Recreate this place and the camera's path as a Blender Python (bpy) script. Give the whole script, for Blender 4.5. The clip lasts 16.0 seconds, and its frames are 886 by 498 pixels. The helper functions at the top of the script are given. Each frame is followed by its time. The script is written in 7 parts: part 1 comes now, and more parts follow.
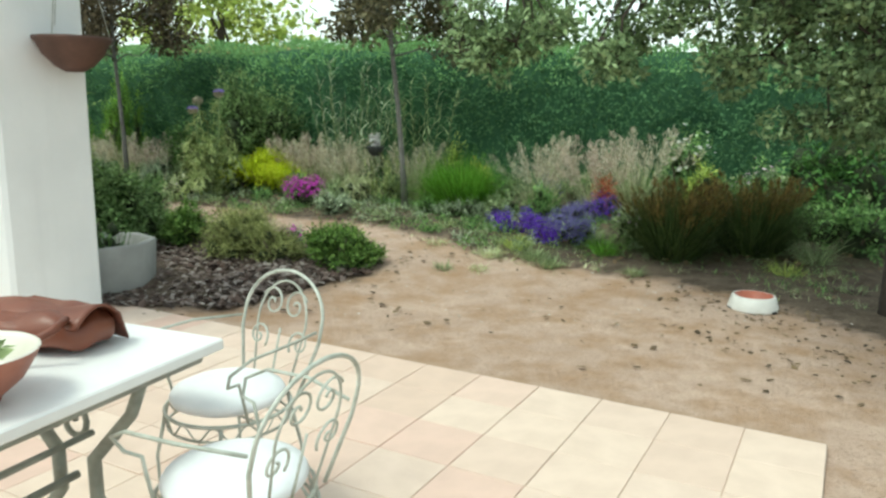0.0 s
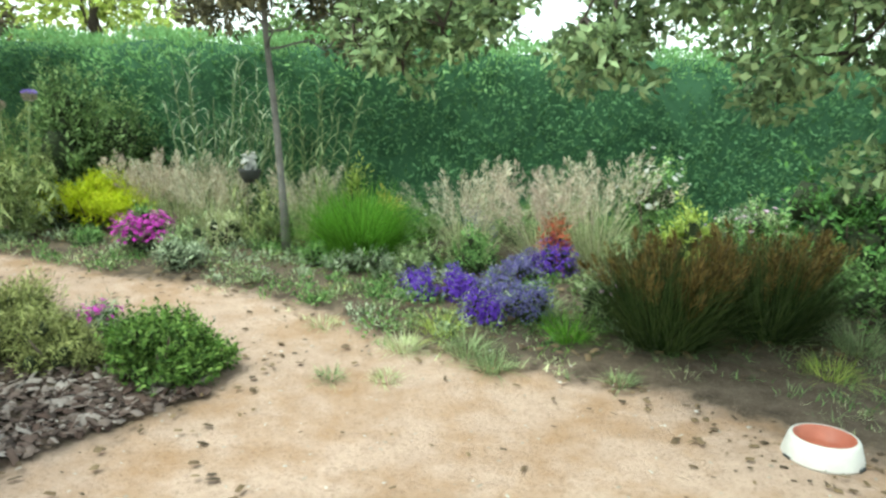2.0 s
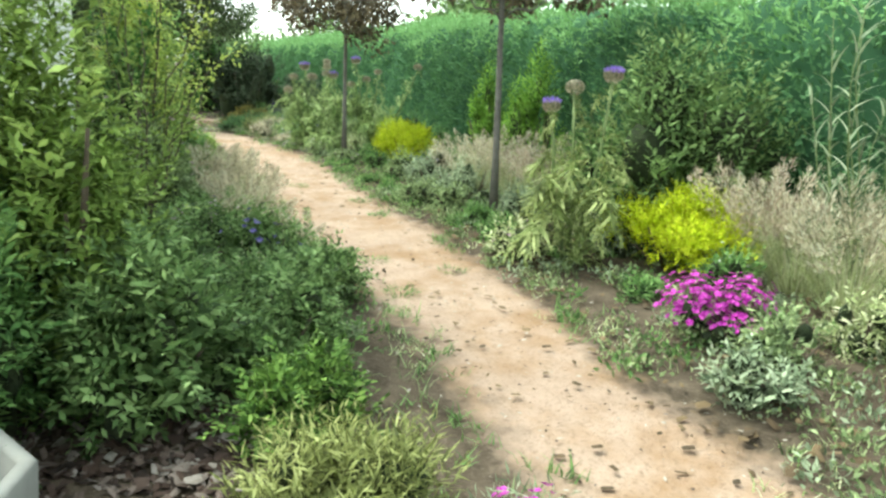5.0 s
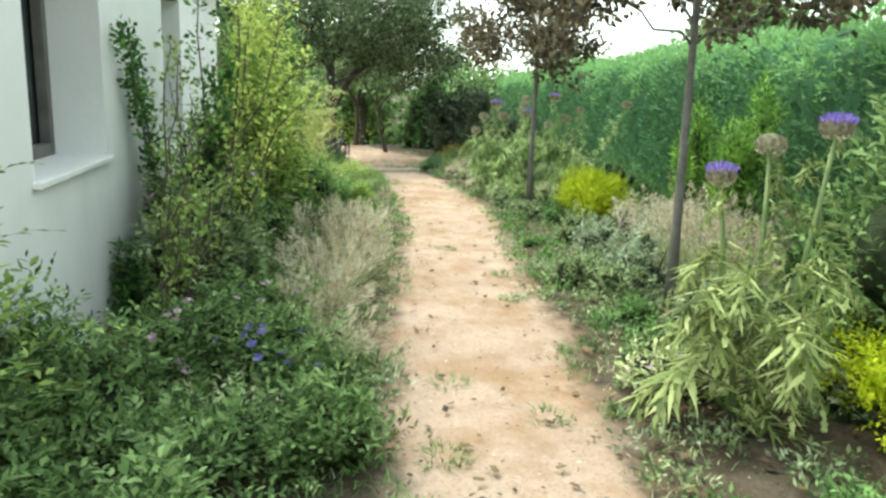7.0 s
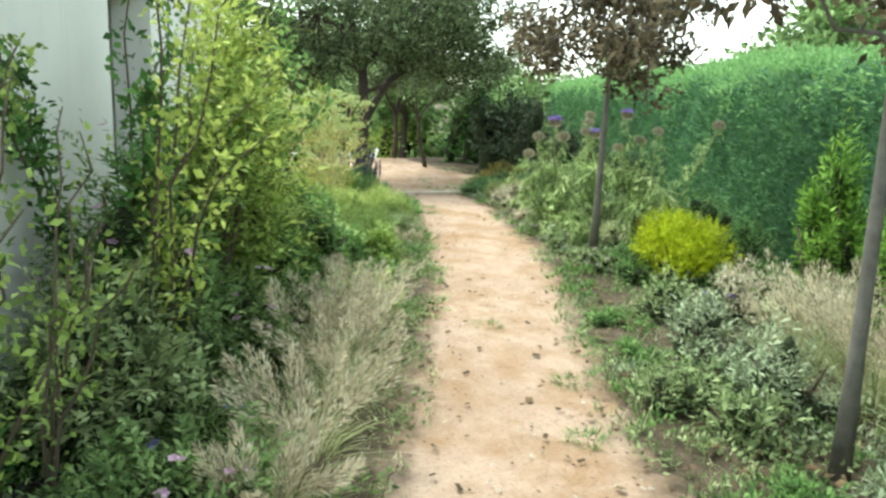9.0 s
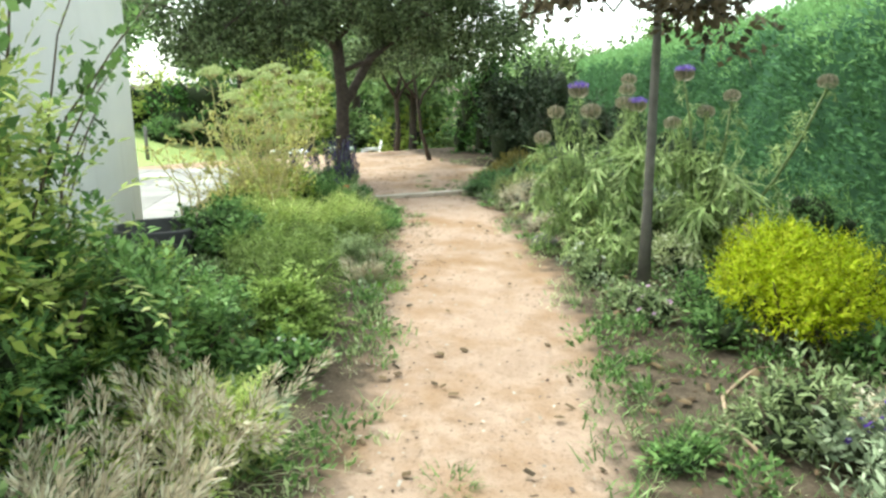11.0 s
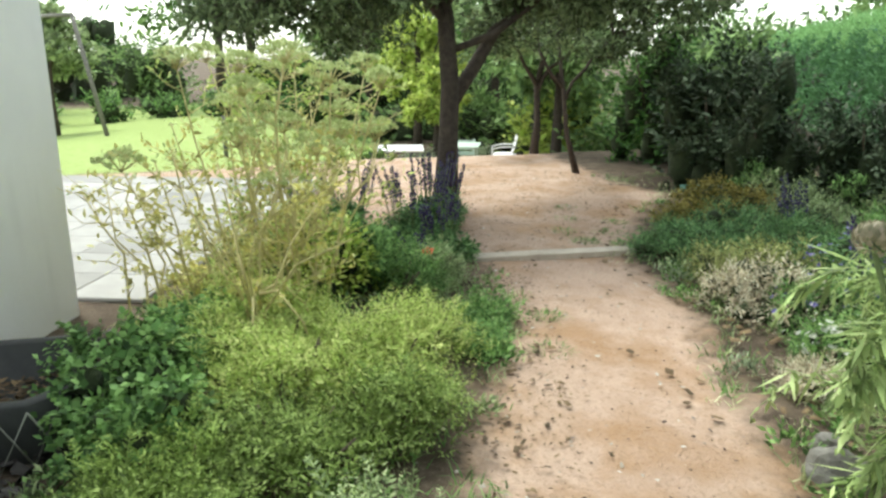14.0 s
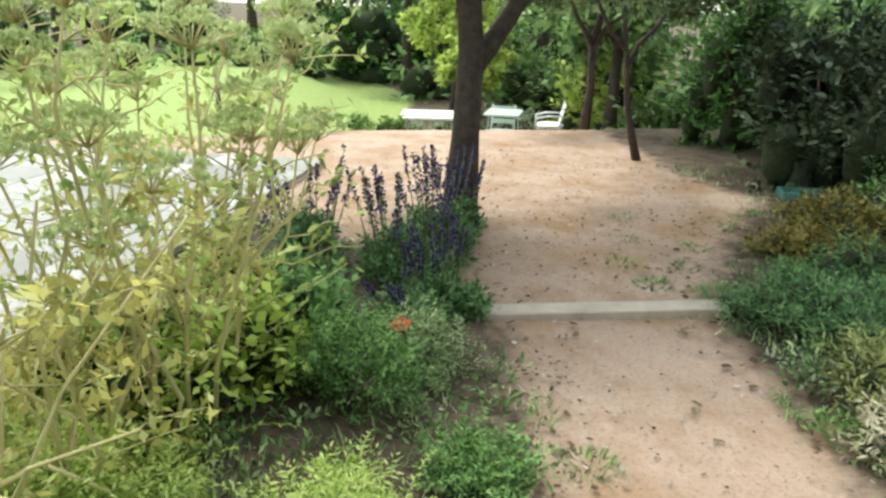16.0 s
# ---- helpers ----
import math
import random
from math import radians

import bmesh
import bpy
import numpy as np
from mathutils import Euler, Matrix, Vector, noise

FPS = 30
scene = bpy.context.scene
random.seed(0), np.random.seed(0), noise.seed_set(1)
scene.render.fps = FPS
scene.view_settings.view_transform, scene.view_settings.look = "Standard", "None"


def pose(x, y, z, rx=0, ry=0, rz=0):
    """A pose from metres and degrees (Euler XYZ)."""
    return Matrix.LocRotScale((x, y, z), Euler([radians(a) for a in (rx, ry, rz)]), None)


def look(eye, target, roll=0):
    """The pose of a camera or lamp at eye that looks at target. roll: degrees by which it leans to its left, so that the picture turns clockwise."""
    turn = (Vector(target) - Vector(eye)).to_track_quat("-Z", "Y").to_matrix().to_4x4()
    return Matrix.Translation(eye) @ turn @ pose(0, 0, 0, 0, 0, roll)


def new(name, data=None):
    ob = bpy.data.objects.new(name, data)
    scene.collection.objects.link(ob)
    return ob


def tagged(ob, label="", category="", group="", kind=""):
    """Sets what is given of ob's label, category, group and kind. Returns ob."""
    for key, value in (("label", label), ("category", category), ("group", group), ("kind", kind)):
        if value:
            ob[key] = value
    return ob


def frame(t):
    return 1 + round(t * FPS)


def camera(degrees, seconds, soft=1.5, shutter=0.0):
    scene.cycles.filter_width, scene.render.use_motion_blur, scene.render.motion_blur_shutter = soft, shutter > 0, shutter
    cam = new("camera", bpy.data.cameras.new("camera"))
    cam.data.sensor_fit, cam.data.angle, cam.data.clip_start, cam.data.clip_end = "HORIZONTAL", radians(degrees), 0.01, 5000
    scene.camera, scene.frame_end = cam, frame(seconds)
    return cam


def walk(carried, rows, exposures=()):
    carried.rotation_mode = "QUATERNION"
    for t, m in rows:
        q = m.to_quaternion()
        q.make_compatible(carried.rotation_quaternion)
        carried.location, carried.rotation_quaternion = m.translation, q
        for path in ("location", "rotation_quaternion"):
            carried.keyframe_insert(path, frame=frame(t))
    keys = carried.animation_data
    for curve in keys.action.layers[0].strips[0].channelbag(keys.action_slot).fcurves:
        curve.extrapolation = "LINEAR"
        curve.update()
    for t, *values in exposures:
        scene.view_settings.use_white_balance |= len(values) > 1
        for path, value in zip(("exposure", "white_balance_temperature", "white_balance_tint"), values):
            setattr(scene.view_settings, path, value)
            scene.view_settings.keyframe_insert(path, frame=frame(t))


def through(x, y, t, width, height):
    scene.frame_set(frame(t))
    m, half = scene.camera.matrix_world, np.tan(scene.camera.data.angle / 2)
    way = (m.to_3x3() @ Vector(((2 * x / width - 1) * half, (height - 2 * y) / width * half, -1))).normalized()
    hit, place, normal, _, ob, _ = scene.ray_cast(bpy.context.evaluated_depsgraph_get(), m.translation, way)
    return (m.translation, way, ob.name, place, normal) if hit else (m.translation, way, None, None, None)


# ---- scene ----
cam = camera(61.54, 16.0, soft=2.6)
# t, x, y, z, yaw, pitch, roll
PATH = [
    (0.0, -0.035, 0.029, 1.404, -1.66, -10.74, -0.74),
    (0.5, -0.066, 0.552, 1.452, -5.36, -9.99, -1.47),
    (1.0, 0.004, 1.126, 1.491, -8.17, -8.85, -2.05),
    (1.5, 0.053, 1.732, 1.472, -8.87, -9.01, -1.17),
    (2.0, 0.165, 2.288, 1.481, -8.37, -10.18, -1.75),
    (2.5, 0.252, 2.766, 1.511, 0.33, -12.40, -1.29),
    (3.0, 0.191, 3.253, 1.532, 8.69, -10.61, -2.01),
    (3.5, 0.171, 3.733, 1.518, 19.82, -9.52, -1.82),
    (4.0, 0.049, 4.258, 1.496, 31.68, -13.59, -3.19),
    (6.5, -0.550, 6.529, 1.625, 51.57, -10.34, -1.76),
    (7.0, -0.777, 6.946, 1.636, 60.01, -11.97, -1.92),
    (7.5, -1.071, 7.201, 1.654, 61.16, -11.20, -1.24),
    (8.0, -1.420, 7.463, 1.647, 60.71, -9.86, -1.03),
    (8.5, -1.878, 7.619, 1.782, 63.13, -11.04, -2.85),
    (11.0, -4.429, 9.398, 1.576, 65.88, -12.79, 0.52),
    (11.5, -4.986, 9.631, 1.565, 68.85, -10.33, 0.79),
    (12.0, -5.575, 9.912, 1.558, 69.82, -10.02, -1.11),
    (12.5, -6.155, 10.121, 1.631, 70.21, -14.18, -1.21),
    (13.0, -6.672, 10.355, 1.667, 67.67, -17.48, -1.27),
    (13.5, -7.127, 10.567, 1.694, 73.72, -14.26, -0.27),
    (14.0, -7.619, 10.737, 1.659, 77.06, -14.53, 0.05),
    (14.5, -8.123, 10.964, 1.667, 75.16, -16.06, -0.15),
    (15.0, -8.561, 11.160, 1.668, 76.15, -16.67, 1.95),
    (15.3, -8.807, 11.213, 1.650, 79.00, -16.84, 1.85),
    (15.5, -8.979, 11.262, 1.633, 82.52, -15.39, 1.78),
    (16.0, -9.395, 11.369, 1.652, 80.99, -18.10, -1.39),
]
EXPOSURES = [(0.0, -0.24, 6300, -8), (1.0, -0.10, 6250, -9), (1.5, 0.16, 6250, -9), (2.5, 0.5, 6300, -9), (6.5, 0.72, 6500, -7), (11.0, 0.7, 6500, -4), (12.5, 0.5, 6500, -1), (14.5, 0.42, 6550, 0), (16.0, 0.46, 6550, 0)]
walk(cam, [(t, pose(x, y, z, 90 + pitch, roll, yaw)) for t, x, y, z, yaw, pitch, roll in PATH], EXPOSURES)

# ---- daylight: bright haze over the garden, soft sun from the far end of the path ----
SUN_ELEVATION, SUN_AZIMUTH = 60.0, 115.0
world = bpy.data.worlds.new("hazy_sky")
scene.world = world
world.use_nodes = True
wn = world.node_tree
wn.nodes.clear()
sky = wn.nodes.new("ShaderNodeTexSky")
sky.sky_type = "NISHITA"
sky.sun_disc = False
sky.sun_elevation = radians(SUN_ELEVATION)
sky.sun_rotation = radians(-SUN_AZIMUTH)
sky.dust_density = 1.5
sky.air_density = 1.0
sky.ozone_density = 1.0
haze = wn.nodes.new("ShaderNodeHueSaturation")
haze.inputs["Saturation"].default_value = 0.22
haze.inputs["Value"].default_value = 2.4
background = wn.nodes.new("ShaderNodeBackground")
background.inputs["Strength"].default_value = 0.15
world_out = wn.nodes.new("ShaderNodeOutputWorld")
wn.links.new(sky.outputs["Color"], haze.inputs["Color"])
wn.links.new(haze.outputs["Color"], background.inputs["Color"])
wn.links.new(background.outputs["Background"], world_out.inputs["Surface"])
sun = new("sun", bpy.data.lights.new("sun", "SUN"))
sun.data.energy = 2.1
sun.data.angle = radians(16)
sun.data.color = (1.0, 0.95, 0.86)
a, e = radians(SUN_AZIMUTH), radians(SUN_ELEVATION)
sun.matrix_world = look((-math.sin(a) * math.cos(e) * 30, math.cos(a) * math.cos(e) * 30, math.sin(e) * 30), (0, 0, 0))


# ---- materials ----
def rgb(c):
    return (c[0], c[1], c[2], 1.0)


def material(name, roughness=0.6, metallic=0.0):
    m = bpy.data.materials.new(name)
    m.use_nodes = True
    b = m.node_tree.nodes["Principled BSDF"]
    b.inputs["Roughness"].default_value = roughness
    b.inputs["Metallic"].default_value = metallic
    return m, m.node_tree, b


def ramp(t, source, stops):
    r = t.nodes.new("ShaderNodeValToRGB")
    while len(r.color_ramp.elements) < len(stops):
        r.color_ramp.elements.new(0.5)
    for el, (at, c) in zip(r.color_ramp.elements, stops):
        el.position, el.color = at, rgb(c)
    t.links.new(source, r.inputs["Fac"])
    return r.outputs["Color"]


def grain(t, scale, detail=4.0, rough=0.6, space="Object"):
    co = t.nodes.new("ShaderNodeTexCoord")
    n = t.nodes.new("ShaderNodeTexNoise")
    n.inputs["Scale"].default_value = scale
    n.inputs["Detail"].default_value = detail
    n.inputs["Roughness"].default_value = rough
    t.links.new(co.outputs[space], n.inputs["Vector"])
    return n.outputs["Fac"]


def blend(t, fac, a, b, kind="MIX"):
    m = t.nodes.new("ShaderNodeMix")
    m.data_type = "RGBA"
    m.blend_type = kind
    for sock, v in ((m.inputs["Factor"], fac), (m.inputs["A"], a), (m.inputs["B"], b)):
        if isinstance(v, bpy.types.NodeSocket):
            t.links.new(v, sock)
        else:
            sock.default_value = v if isinstance(v, float) else rgb(v)
    return m.outputs["Result"]


def relief(t, b, source, strength, distance=0.01):
    n = t.nodes.new("ShaderNodeBump")
    n.inputs["Strength"].default_value = strength
    n.inputs["Distance"].default_value = distance
    t.links.new(source, n.inputs["Height"])
    t.links.new(n.outputs["Normal"], b.inputs["Normal"])


LEAF_GAIN = 1.75


def leaf_material(name, dark, mid, light, through=0.35, gloss=0.55):
    """Leaf tissue: every leaf its own tone, whole sprays lighter or darkened as if shaded, part of the light passing
    through.
    """
    gain = 1.0 if "petal" in name or "thistle" in name or "umbel" in name else 1.9 if "golden" in name else 1.12 if "plume" in name or "yellowing" in name else LEAF_GAIN
    # Green leaves get a lowered dark tone, painting in shadow between leaves.
    low = 1.5 if "hedge" in name else 0.25 + 0.15 * gain if gain > 1.0 else 0.9
    dark, mid, light = (tuple(min(c * k, 0.8) for c in q) for q, k in ((dark, low), (mid, gain), (light, gain * (0.95 if "hedge" in name else 1.15))))
    m, t, b = material(name, gloss)
    geo = t.nodes.new("ShaderNodeNewGeometry")
    one = ramp(t, geo.outputs["Random Per Island"], [(0.0, dark), (0.45, mid), (1.0, light)])
    patch = grain(t, 3.5, 3.0)
    col = blend(t, ramp(t, patch, [(0.45, (0, 0, 0)), (0.75, (0.55, 0.55, 0.55))]), one, dark)
    t.links.new(col, b.inputs["Base Color"])
    b.inputs["Specular IOR Level"].default_value = 0.14
    tr = t.nodes.new("ShaderNodeBsdfTranslucent")
    t.links.new(blend(t, 0.5, col, light), tr.inputs["Color"])
    mix = t.nodes.new("ShaderNodeMixShader")
    mix.inputs["Fac"].default_value = through * 0.7
    t.links.new(b.outputs["BSDF"], mix.inputs[1])
    t.links.new(tr.outputs["BSDF"], mix.inputs[2])
    t.links.new(mix.outputs["Shader"], t.nodes["Material Output"].inputs["Surface"])
    return m


def plain_material(name, low, high, scale=12.0, roughness=0.6, metallic=0.0, bump=0.2, distance=0.004, fine=70.0):
    m, t, b = material(name, roughness, metallic)
    big, small = grain(t, scale), grain(t, fine, 3.0)
    col = ramp(t, big, [(0.3, low), (0.7, high)])
    mid = tuple((x + y) / 2 for x, y in zip(low, high))
    col = blend(t, ramp(t, small, [(0.4, (0, 0, 0)), (0.75, (0.55, 0.55, 0.55))]), col, mid)
    t.links.new(col, b.inputs["Base Color"])
    relief(t, b, small, bump, distance)
    return m


def piece_material(name, stops, scale=9.0, roughness=0.6, bump=0.25, distance=0.003):
    """Tiles, slabs and chips: each object its own tone, with stains on it."""
    m, t, b = material(name, roughness)
    info = t.nodes.new("ShaderNodeObjectInfo")
    tone = ramp(t, info.outputs["Random"], stops)
    stain = grain(t, scale, 5.0)
    col = blend(t, ramp(t, stain, [(0.4, (0, 0, 0)), (0.75, (0.35, 0.35, 0.35))]), tone, tuple(c * 0.72 for c in stops[0][1]))
    t.links.new(col, b.inputs["Base Color"])
    relief(t, b, grain(t, 60.0, 4.0), bump, distance)
    return m


def island_material(name, stops, roughness=0.8):
    m, t, b = material(name, roughness)
    geo = t.nodes.new("ShaderNodeNewGeometry")
    col = ramp(t, geo.outputs["Random Per Island"], stops)
    col = blend(t, ramp(t, grain(t, 40.0), [(0.35, (0, 0, 0)), (0.8, (0.4, 0.4, 0.4))]), col, stops[0][1])
    t.links.new(col, b.inputs["Base Color"])
    return m


def plaster_material(name, base):
    m, t, b = material(name, 0.85)
    wash = ramp(t, grain(t, 1.3, 5.0), [(0.3, tuple(c * 0.9 for c in base)), (0.65, base)])
    co = t.nodes.new("ShaderNodeTexCoord")
    sep = t.nodes.new("ShaderNodeMapping")
    sep.inputs["Scale"].default_value = (5.0, 5.0, 0.5)
    t.links.new(co.outputs["Object"], sep.inputs["Vector"])
    run = t.nodes.new("ShaderNodeTexNoise")
    run.inputs["Scale"].default_value = 1.6
    run.inputs["Detail"].default_value = 5.0
    t.links.new(sep.outputs["Vector"], run.inputs["Vector"])
    col = blend(t, ramp(t, run.outputs["Fac"], [(0.55, (0, 0, 0)), (0.85, (0.3, 0.3, 0.3))]), wash, tuple(c * 0.72 for c in base))
    t.links.new(col, b.inputs["Base Color"])
    relief(t, b, grain(t, 26.0, 6.0), 0.35, 0.006)
    return m


def ground_material():
    """Sand, bed soil and lawn, laid out by the sheet's own zone values, with ragged borders."""
    m, t, b = material("garden_ground", 0.95)
    zones = {}
    for z in ("sand", "lawn"):
        at = t.nodes.new("ShaderNodeAttribute")
        at.attribute_name = z
        zones[z] = at.outputs["Fac"]
    fine, mid, big = grain(t, 55.0, 5.0, 0.7), grain(t, 7.0, 5.0), grain(t, 0.9, 4.0)
    sand = ramp(t, big, [(0.3, SAND_LOW), (0.7, SAND_HIGH)])
    sand = blend(t, ramp(t, mid, [(0.42, (0, 0, 0)), (0.75, (0.6, 0.6, 0.6))]), sand, SAND_DAMP)
    # Orange-brown streaks of the sand, strengthened to paint in shadow dapples as well.
    worn = grain(t, 2.3, 6.0, 0.65)
    sand = blend(t, ramp(t, worn, [(0.44, (0, 0, 0)), (0.66, (0.85, 0.85, 0.85))]), sand, (0.355, 0.22, 0.125))
    sand = blend(t, ramp(t, fine, [(0.52, (0, 0, 0)), (0.74, (0.7, 0.7, 0.7))]), sand, (0.17, 0.11, 0.07))
    soil = ramp(t, mid, [(0.3, (0.06, 0.045, 0.033)), (0.7, (0.16, 0.125, 0.092))])
    soil = blend(t, ramp(t, fine, [(0.5, (0, 0, 0)), (0.8, (0.7, 0.7, 0.7))]), soil, (0.27, 0.22, 0.165))
    lawn = ramp(t, mid, [(0.3, (0.26, 0.34, 0.11)), (0.7, (0.36, 0.44, 0.17))])
    lawn = blend(t, ramp(t, fine, [(0.45, (0, 0, 0)), (0.8, (0.6, 0.6, 0.6))]), lawn, (0.20, 0.29, 0.06))

    def border(z):
        add = t.nodes.new("ShaderNodeMath")
        add.operation = "MULTIPLY_ADD"
        t.links.new(mid, add.inputs[0])
        add.inputs[1].default_value = 0.5
        t.links.new(z, add.inputs[2])
        return ramp(t, add.outputs[0], [(0.62, (0, 0, 0)), (0.86, (1, 1, 1))])

    col = blend(t, border(zones["sand"]), soil, sand)
    col = blend(t, border(zones["lawn"]), col, lawn)
    t.links.new(col, b.inputs["Base Color"])
    b.inputs["Specular IOR Level"].default_value = 0.15
    mixh = t.nodes.new("ShaderNodeMath")
    mixh.operation = "MULTIPLY_ADD"
    t.links.new(mid, mixh.inputs[0])
    mixh.inputs[1].default_value = 1.5
    t.links.new(fine, mixh.inputs[2])
    relief(t, b, mixh.outputs[0], 0.75, 0.022)
    return m


SAND_LOW, SAND_HIGH, SAND_DAMP = (0.45, 0.328, 0.255), (0.56, 0.42, 0.335), (0.38, 0.265, 0.195)
M_GROUND = ground_material()
M_PLASTER = plaster_material("white_limewash", (0.83, 0.84, 0.84))
M_CONCRETE = plain_material("pale_concrete", (0.25, 0.25, 0.24), (0.34, 0.34, 0.325), 5.0, 0.85, bump=0.35)
M_DARKPOT = plain_material("dark_plastic", (0.02, 0.022, 0.022), (0.05, 0.052, 0.05), 6.0, 0.6)
M_TILE = piece_material("cream_terracotta_tile", [(0.0, (0.62, 0.46, 0.37)), (0.35, (0.67, 0.53, 0.44)), (0.8, (0.69, 0.55, 0.45)), (0.93, (0.655, 0.47, 0.39)), (1.0, (0.62, 0.42, 0.345))], 6.0, 0.7)
M_GROUT = plain_material("tile_bed", (0.55, 0.44, 0.35), (0.66, 0.54, 0.44), 14.0, 0.95)
M_SLAB = piece_material("pale_stone_slab", [(0.0, (0.22, 0.215, 0.205)), (0.5, (0.32, 0.312, 0.30)), (1.0, (0.40, 0.39, 0.375))], 5.0, 0.8)
M_BARK = plain_material("tree_bark", (0.028, 0.021, 0.017), (0.088, 0.068, 0.053), 16.0, 0.95, bump=0.9, distance=0.012, fine=45.0)
M_PALEBARK = plain_material("smooth_grey_bark", (0.10, 0.095, 0.085), (0.22, 0.21, 0.19), 10.0, 0.9, bump=0.5, distance=0.006)
M_STEM = plain_material("green_stem", (0.10, 0.15, 0.05), (0.20, 0.26, 0.10), 8.0, 0.7)
M_DRYSTEM = plain_material("dry_stem", (0.46, 0.41, 0.17), (0.66, 0.58, 0.31), 8.0, 0.8)
M_WOODY = plain_material("woody_stem", (0.06, 0.045, 0.03), (0.14, 0.11, 0.08), 14.0, 0.9)
M_CHIP = island_material("bark_chips", [(0.0, (0.028, 0.018, 0.014)), (0.3, (0.085, 0.05, 0.038)), (0.65, (0.16, 0.118, 0.10)), (0.88, (0.28, 0.235, 0.21)), (1.0, (0.38, 0.34, 0.31))], 0.9)
M_DARKCHIP = island_material("weathered_dark_chips", [(0.0, (0.016, 0.014, 0.013)), (0.4, (0.045, 0.04, 0.037)), (0.8, (0.095, 0.088, 0.082)), (1.0, (0.19, 0.18, 0.17))], 0.9)
M_LITTER = island_material("leaf_litter", [(0.0, (0.05, 0.035, 0.02)), (0.5, (0.13, 0.085, 0.045)), (1.0, (0.24, 0.17, 0.09))], 0.9)
M_STONE = island_material("pale_gravel", [(0.0, (0.30, 0.26, 0.21)), (0.6, (0.46, 0.42, 0.36)), (1.0, (0.62, 0.59, 0.54))], 0.85)
M_WHITEIRON = plain_material("worn_cream_iron", (0.26, 0.275, 0.225), (0.55, 0.57, 0.51), 14.0, 0.5, bump=0.3)
M_TABLEIRON = plain_material("grey_green_iron", (0.16, 0.17, 0.14), (0.30, 0.31, 0.26), 14.0, 0.5)
M_MARBLE = plain_material("white_table_top", (0.70, 0.70, 0.69), (0.82, 0.82, 0.81), 3.0, 0.35, bump=0.05)
M_CUSHION = plain_material("white_cotton", (0.68, 0.69, 0.70), (0.80, 0.81, 0.82), 6.0, 0.9, bump=0.4, distance=0.002, fine=260.0)
M_LEATHER = plain_material("brown_leather", (0.11, 0.03, 0.015), (0.22, 0.066, 0.032), 5.0, 0.42, bump=0.4, distance=0.002, fine=130.0)
M_CLAY = plain_material("red_brown_clay", (0.24, 0.085, 0.055), (0.36, 0.14, 0.09), 7.0, 0.5)
M_DARKCLAY = plain_material("dark_brown_clay", (0.06, 0.032, 0.024), (0.12, 0.062, 0.045), 7.0, 0.7)
M_GLAZE = plain_material("cream_glaze", (0.62, 0.58, 0.50), (0.74, 0.70, 0.62), 4.0, 0.3, bump=0.05)
M_BOWLWHITE = plain_material("worn_white_plastic", (0.60, 0.59, 0.55), (0.75, 0.74, 0.70), 10.0, 0.5)
M_BOWLRED = plain_material("red_inner_bowl", (0.36, 0.10, 0.06), (0.48, 0.16, 0.10), 8.0, 0.45)
M_PLANK = plain_material("weathered_plank", (0.36, 0.31, 0.25), (0.52, 0.46, 0.38), 9.0, 0.9, bump=0.5)
M_GREENPAINT = plain_material("pale_green_paint", (0.34, 0.46, 0.38), (0.50, 0.60, 0.52), 9.0, 0.5)
M_WHITEPAINT = plain_material("white_paint", (0.66, 0.67, 0.66), (0.80, 0.80, 0.79), 9.0, 0.5)
M_FIELDSTONE = plain_material("weathered_fieldstone", (0.12, 0.115, 0.105), (0.27, 0.26, 0.24), 9.0, 0.9, bump=0.7, distance=0.008, fine=50.0)
M_HOSE = plain_material("beige_hose", (0.42, 0.30, 0.20), (0.54, 0.40, 0.28), 9.0, 0.5)
M_TEALTRAY = plain_material("turquoise_plastic", (0.05, 0.20, 0.18), (0.09, 0.28, 0.25), 8.0, 0.5)
M_ROOF = plain_material("clay_roof", (0.36, 0.17, 0.10), (0.50, 0.26, 0.17), 6.0, 0.9)
M_DARKWOOD = plain_material("dark_shutter", (0.09, 0.085, 0.075), (0.17, 0.16, 0.15), 9.0, 0.6)
M_GLASS, _t, _b = material("window_glass", 0.05)
_b.inputs["Base Color"].default_value = (0.04, 0.05, 0.05, 1)
_b.inputs["Specular IOR Level"].default_value = 0.7

L_HEDGE = leaf_material("cypress_hedge_leaf", (0.047, 0.101, 0.046), (0.063, 0.133, 0.057), (0.083, 0.163, 0.069), 0.25, 0.9)
L_SHOOT = leaf_material("fresh_hedge_shoot", (0.10, 0.19, 0.075), (0.145, 0.26, 0.10), (0.20, 0.33, 0.14), 0.4, 0.85)
# Darkened copy of the hedge green, standing for shade behind the leaves.
L_HEDGEIN = leaf_material("hedge_shade_green", (0.014, 0.036, 0.02), (0.03, 0.072, 0.036), (0.045, 0.10, 0.05), 0.1, 0.9)
L_OLIVE = leaf_material("grey_green_leaf", (0.075, 0.11, 0.05), (0.14, 0.19, 0.085), (0.25, 0.30, 0.155), 0.3)
L_BOX = leaf_material("boxwood_leaf", (0.022, 0.052, 0.012), (0.06, 0.118, 0.024), (0.14, 0.215, 0.052), 0.25)
L_MID = leaf_material("garden_leaf", (0.034, 0.078, 0.026), (0.08, 0.155, 0.048), (0.165, 0.265, 0.09), 0.33)
L_DARK = leaf_material("dark_leaf", (0.018, 0.05, 0.016), (0.04, 0.10, 0.026), (0.085, 0.17, 0.04), 0.25)
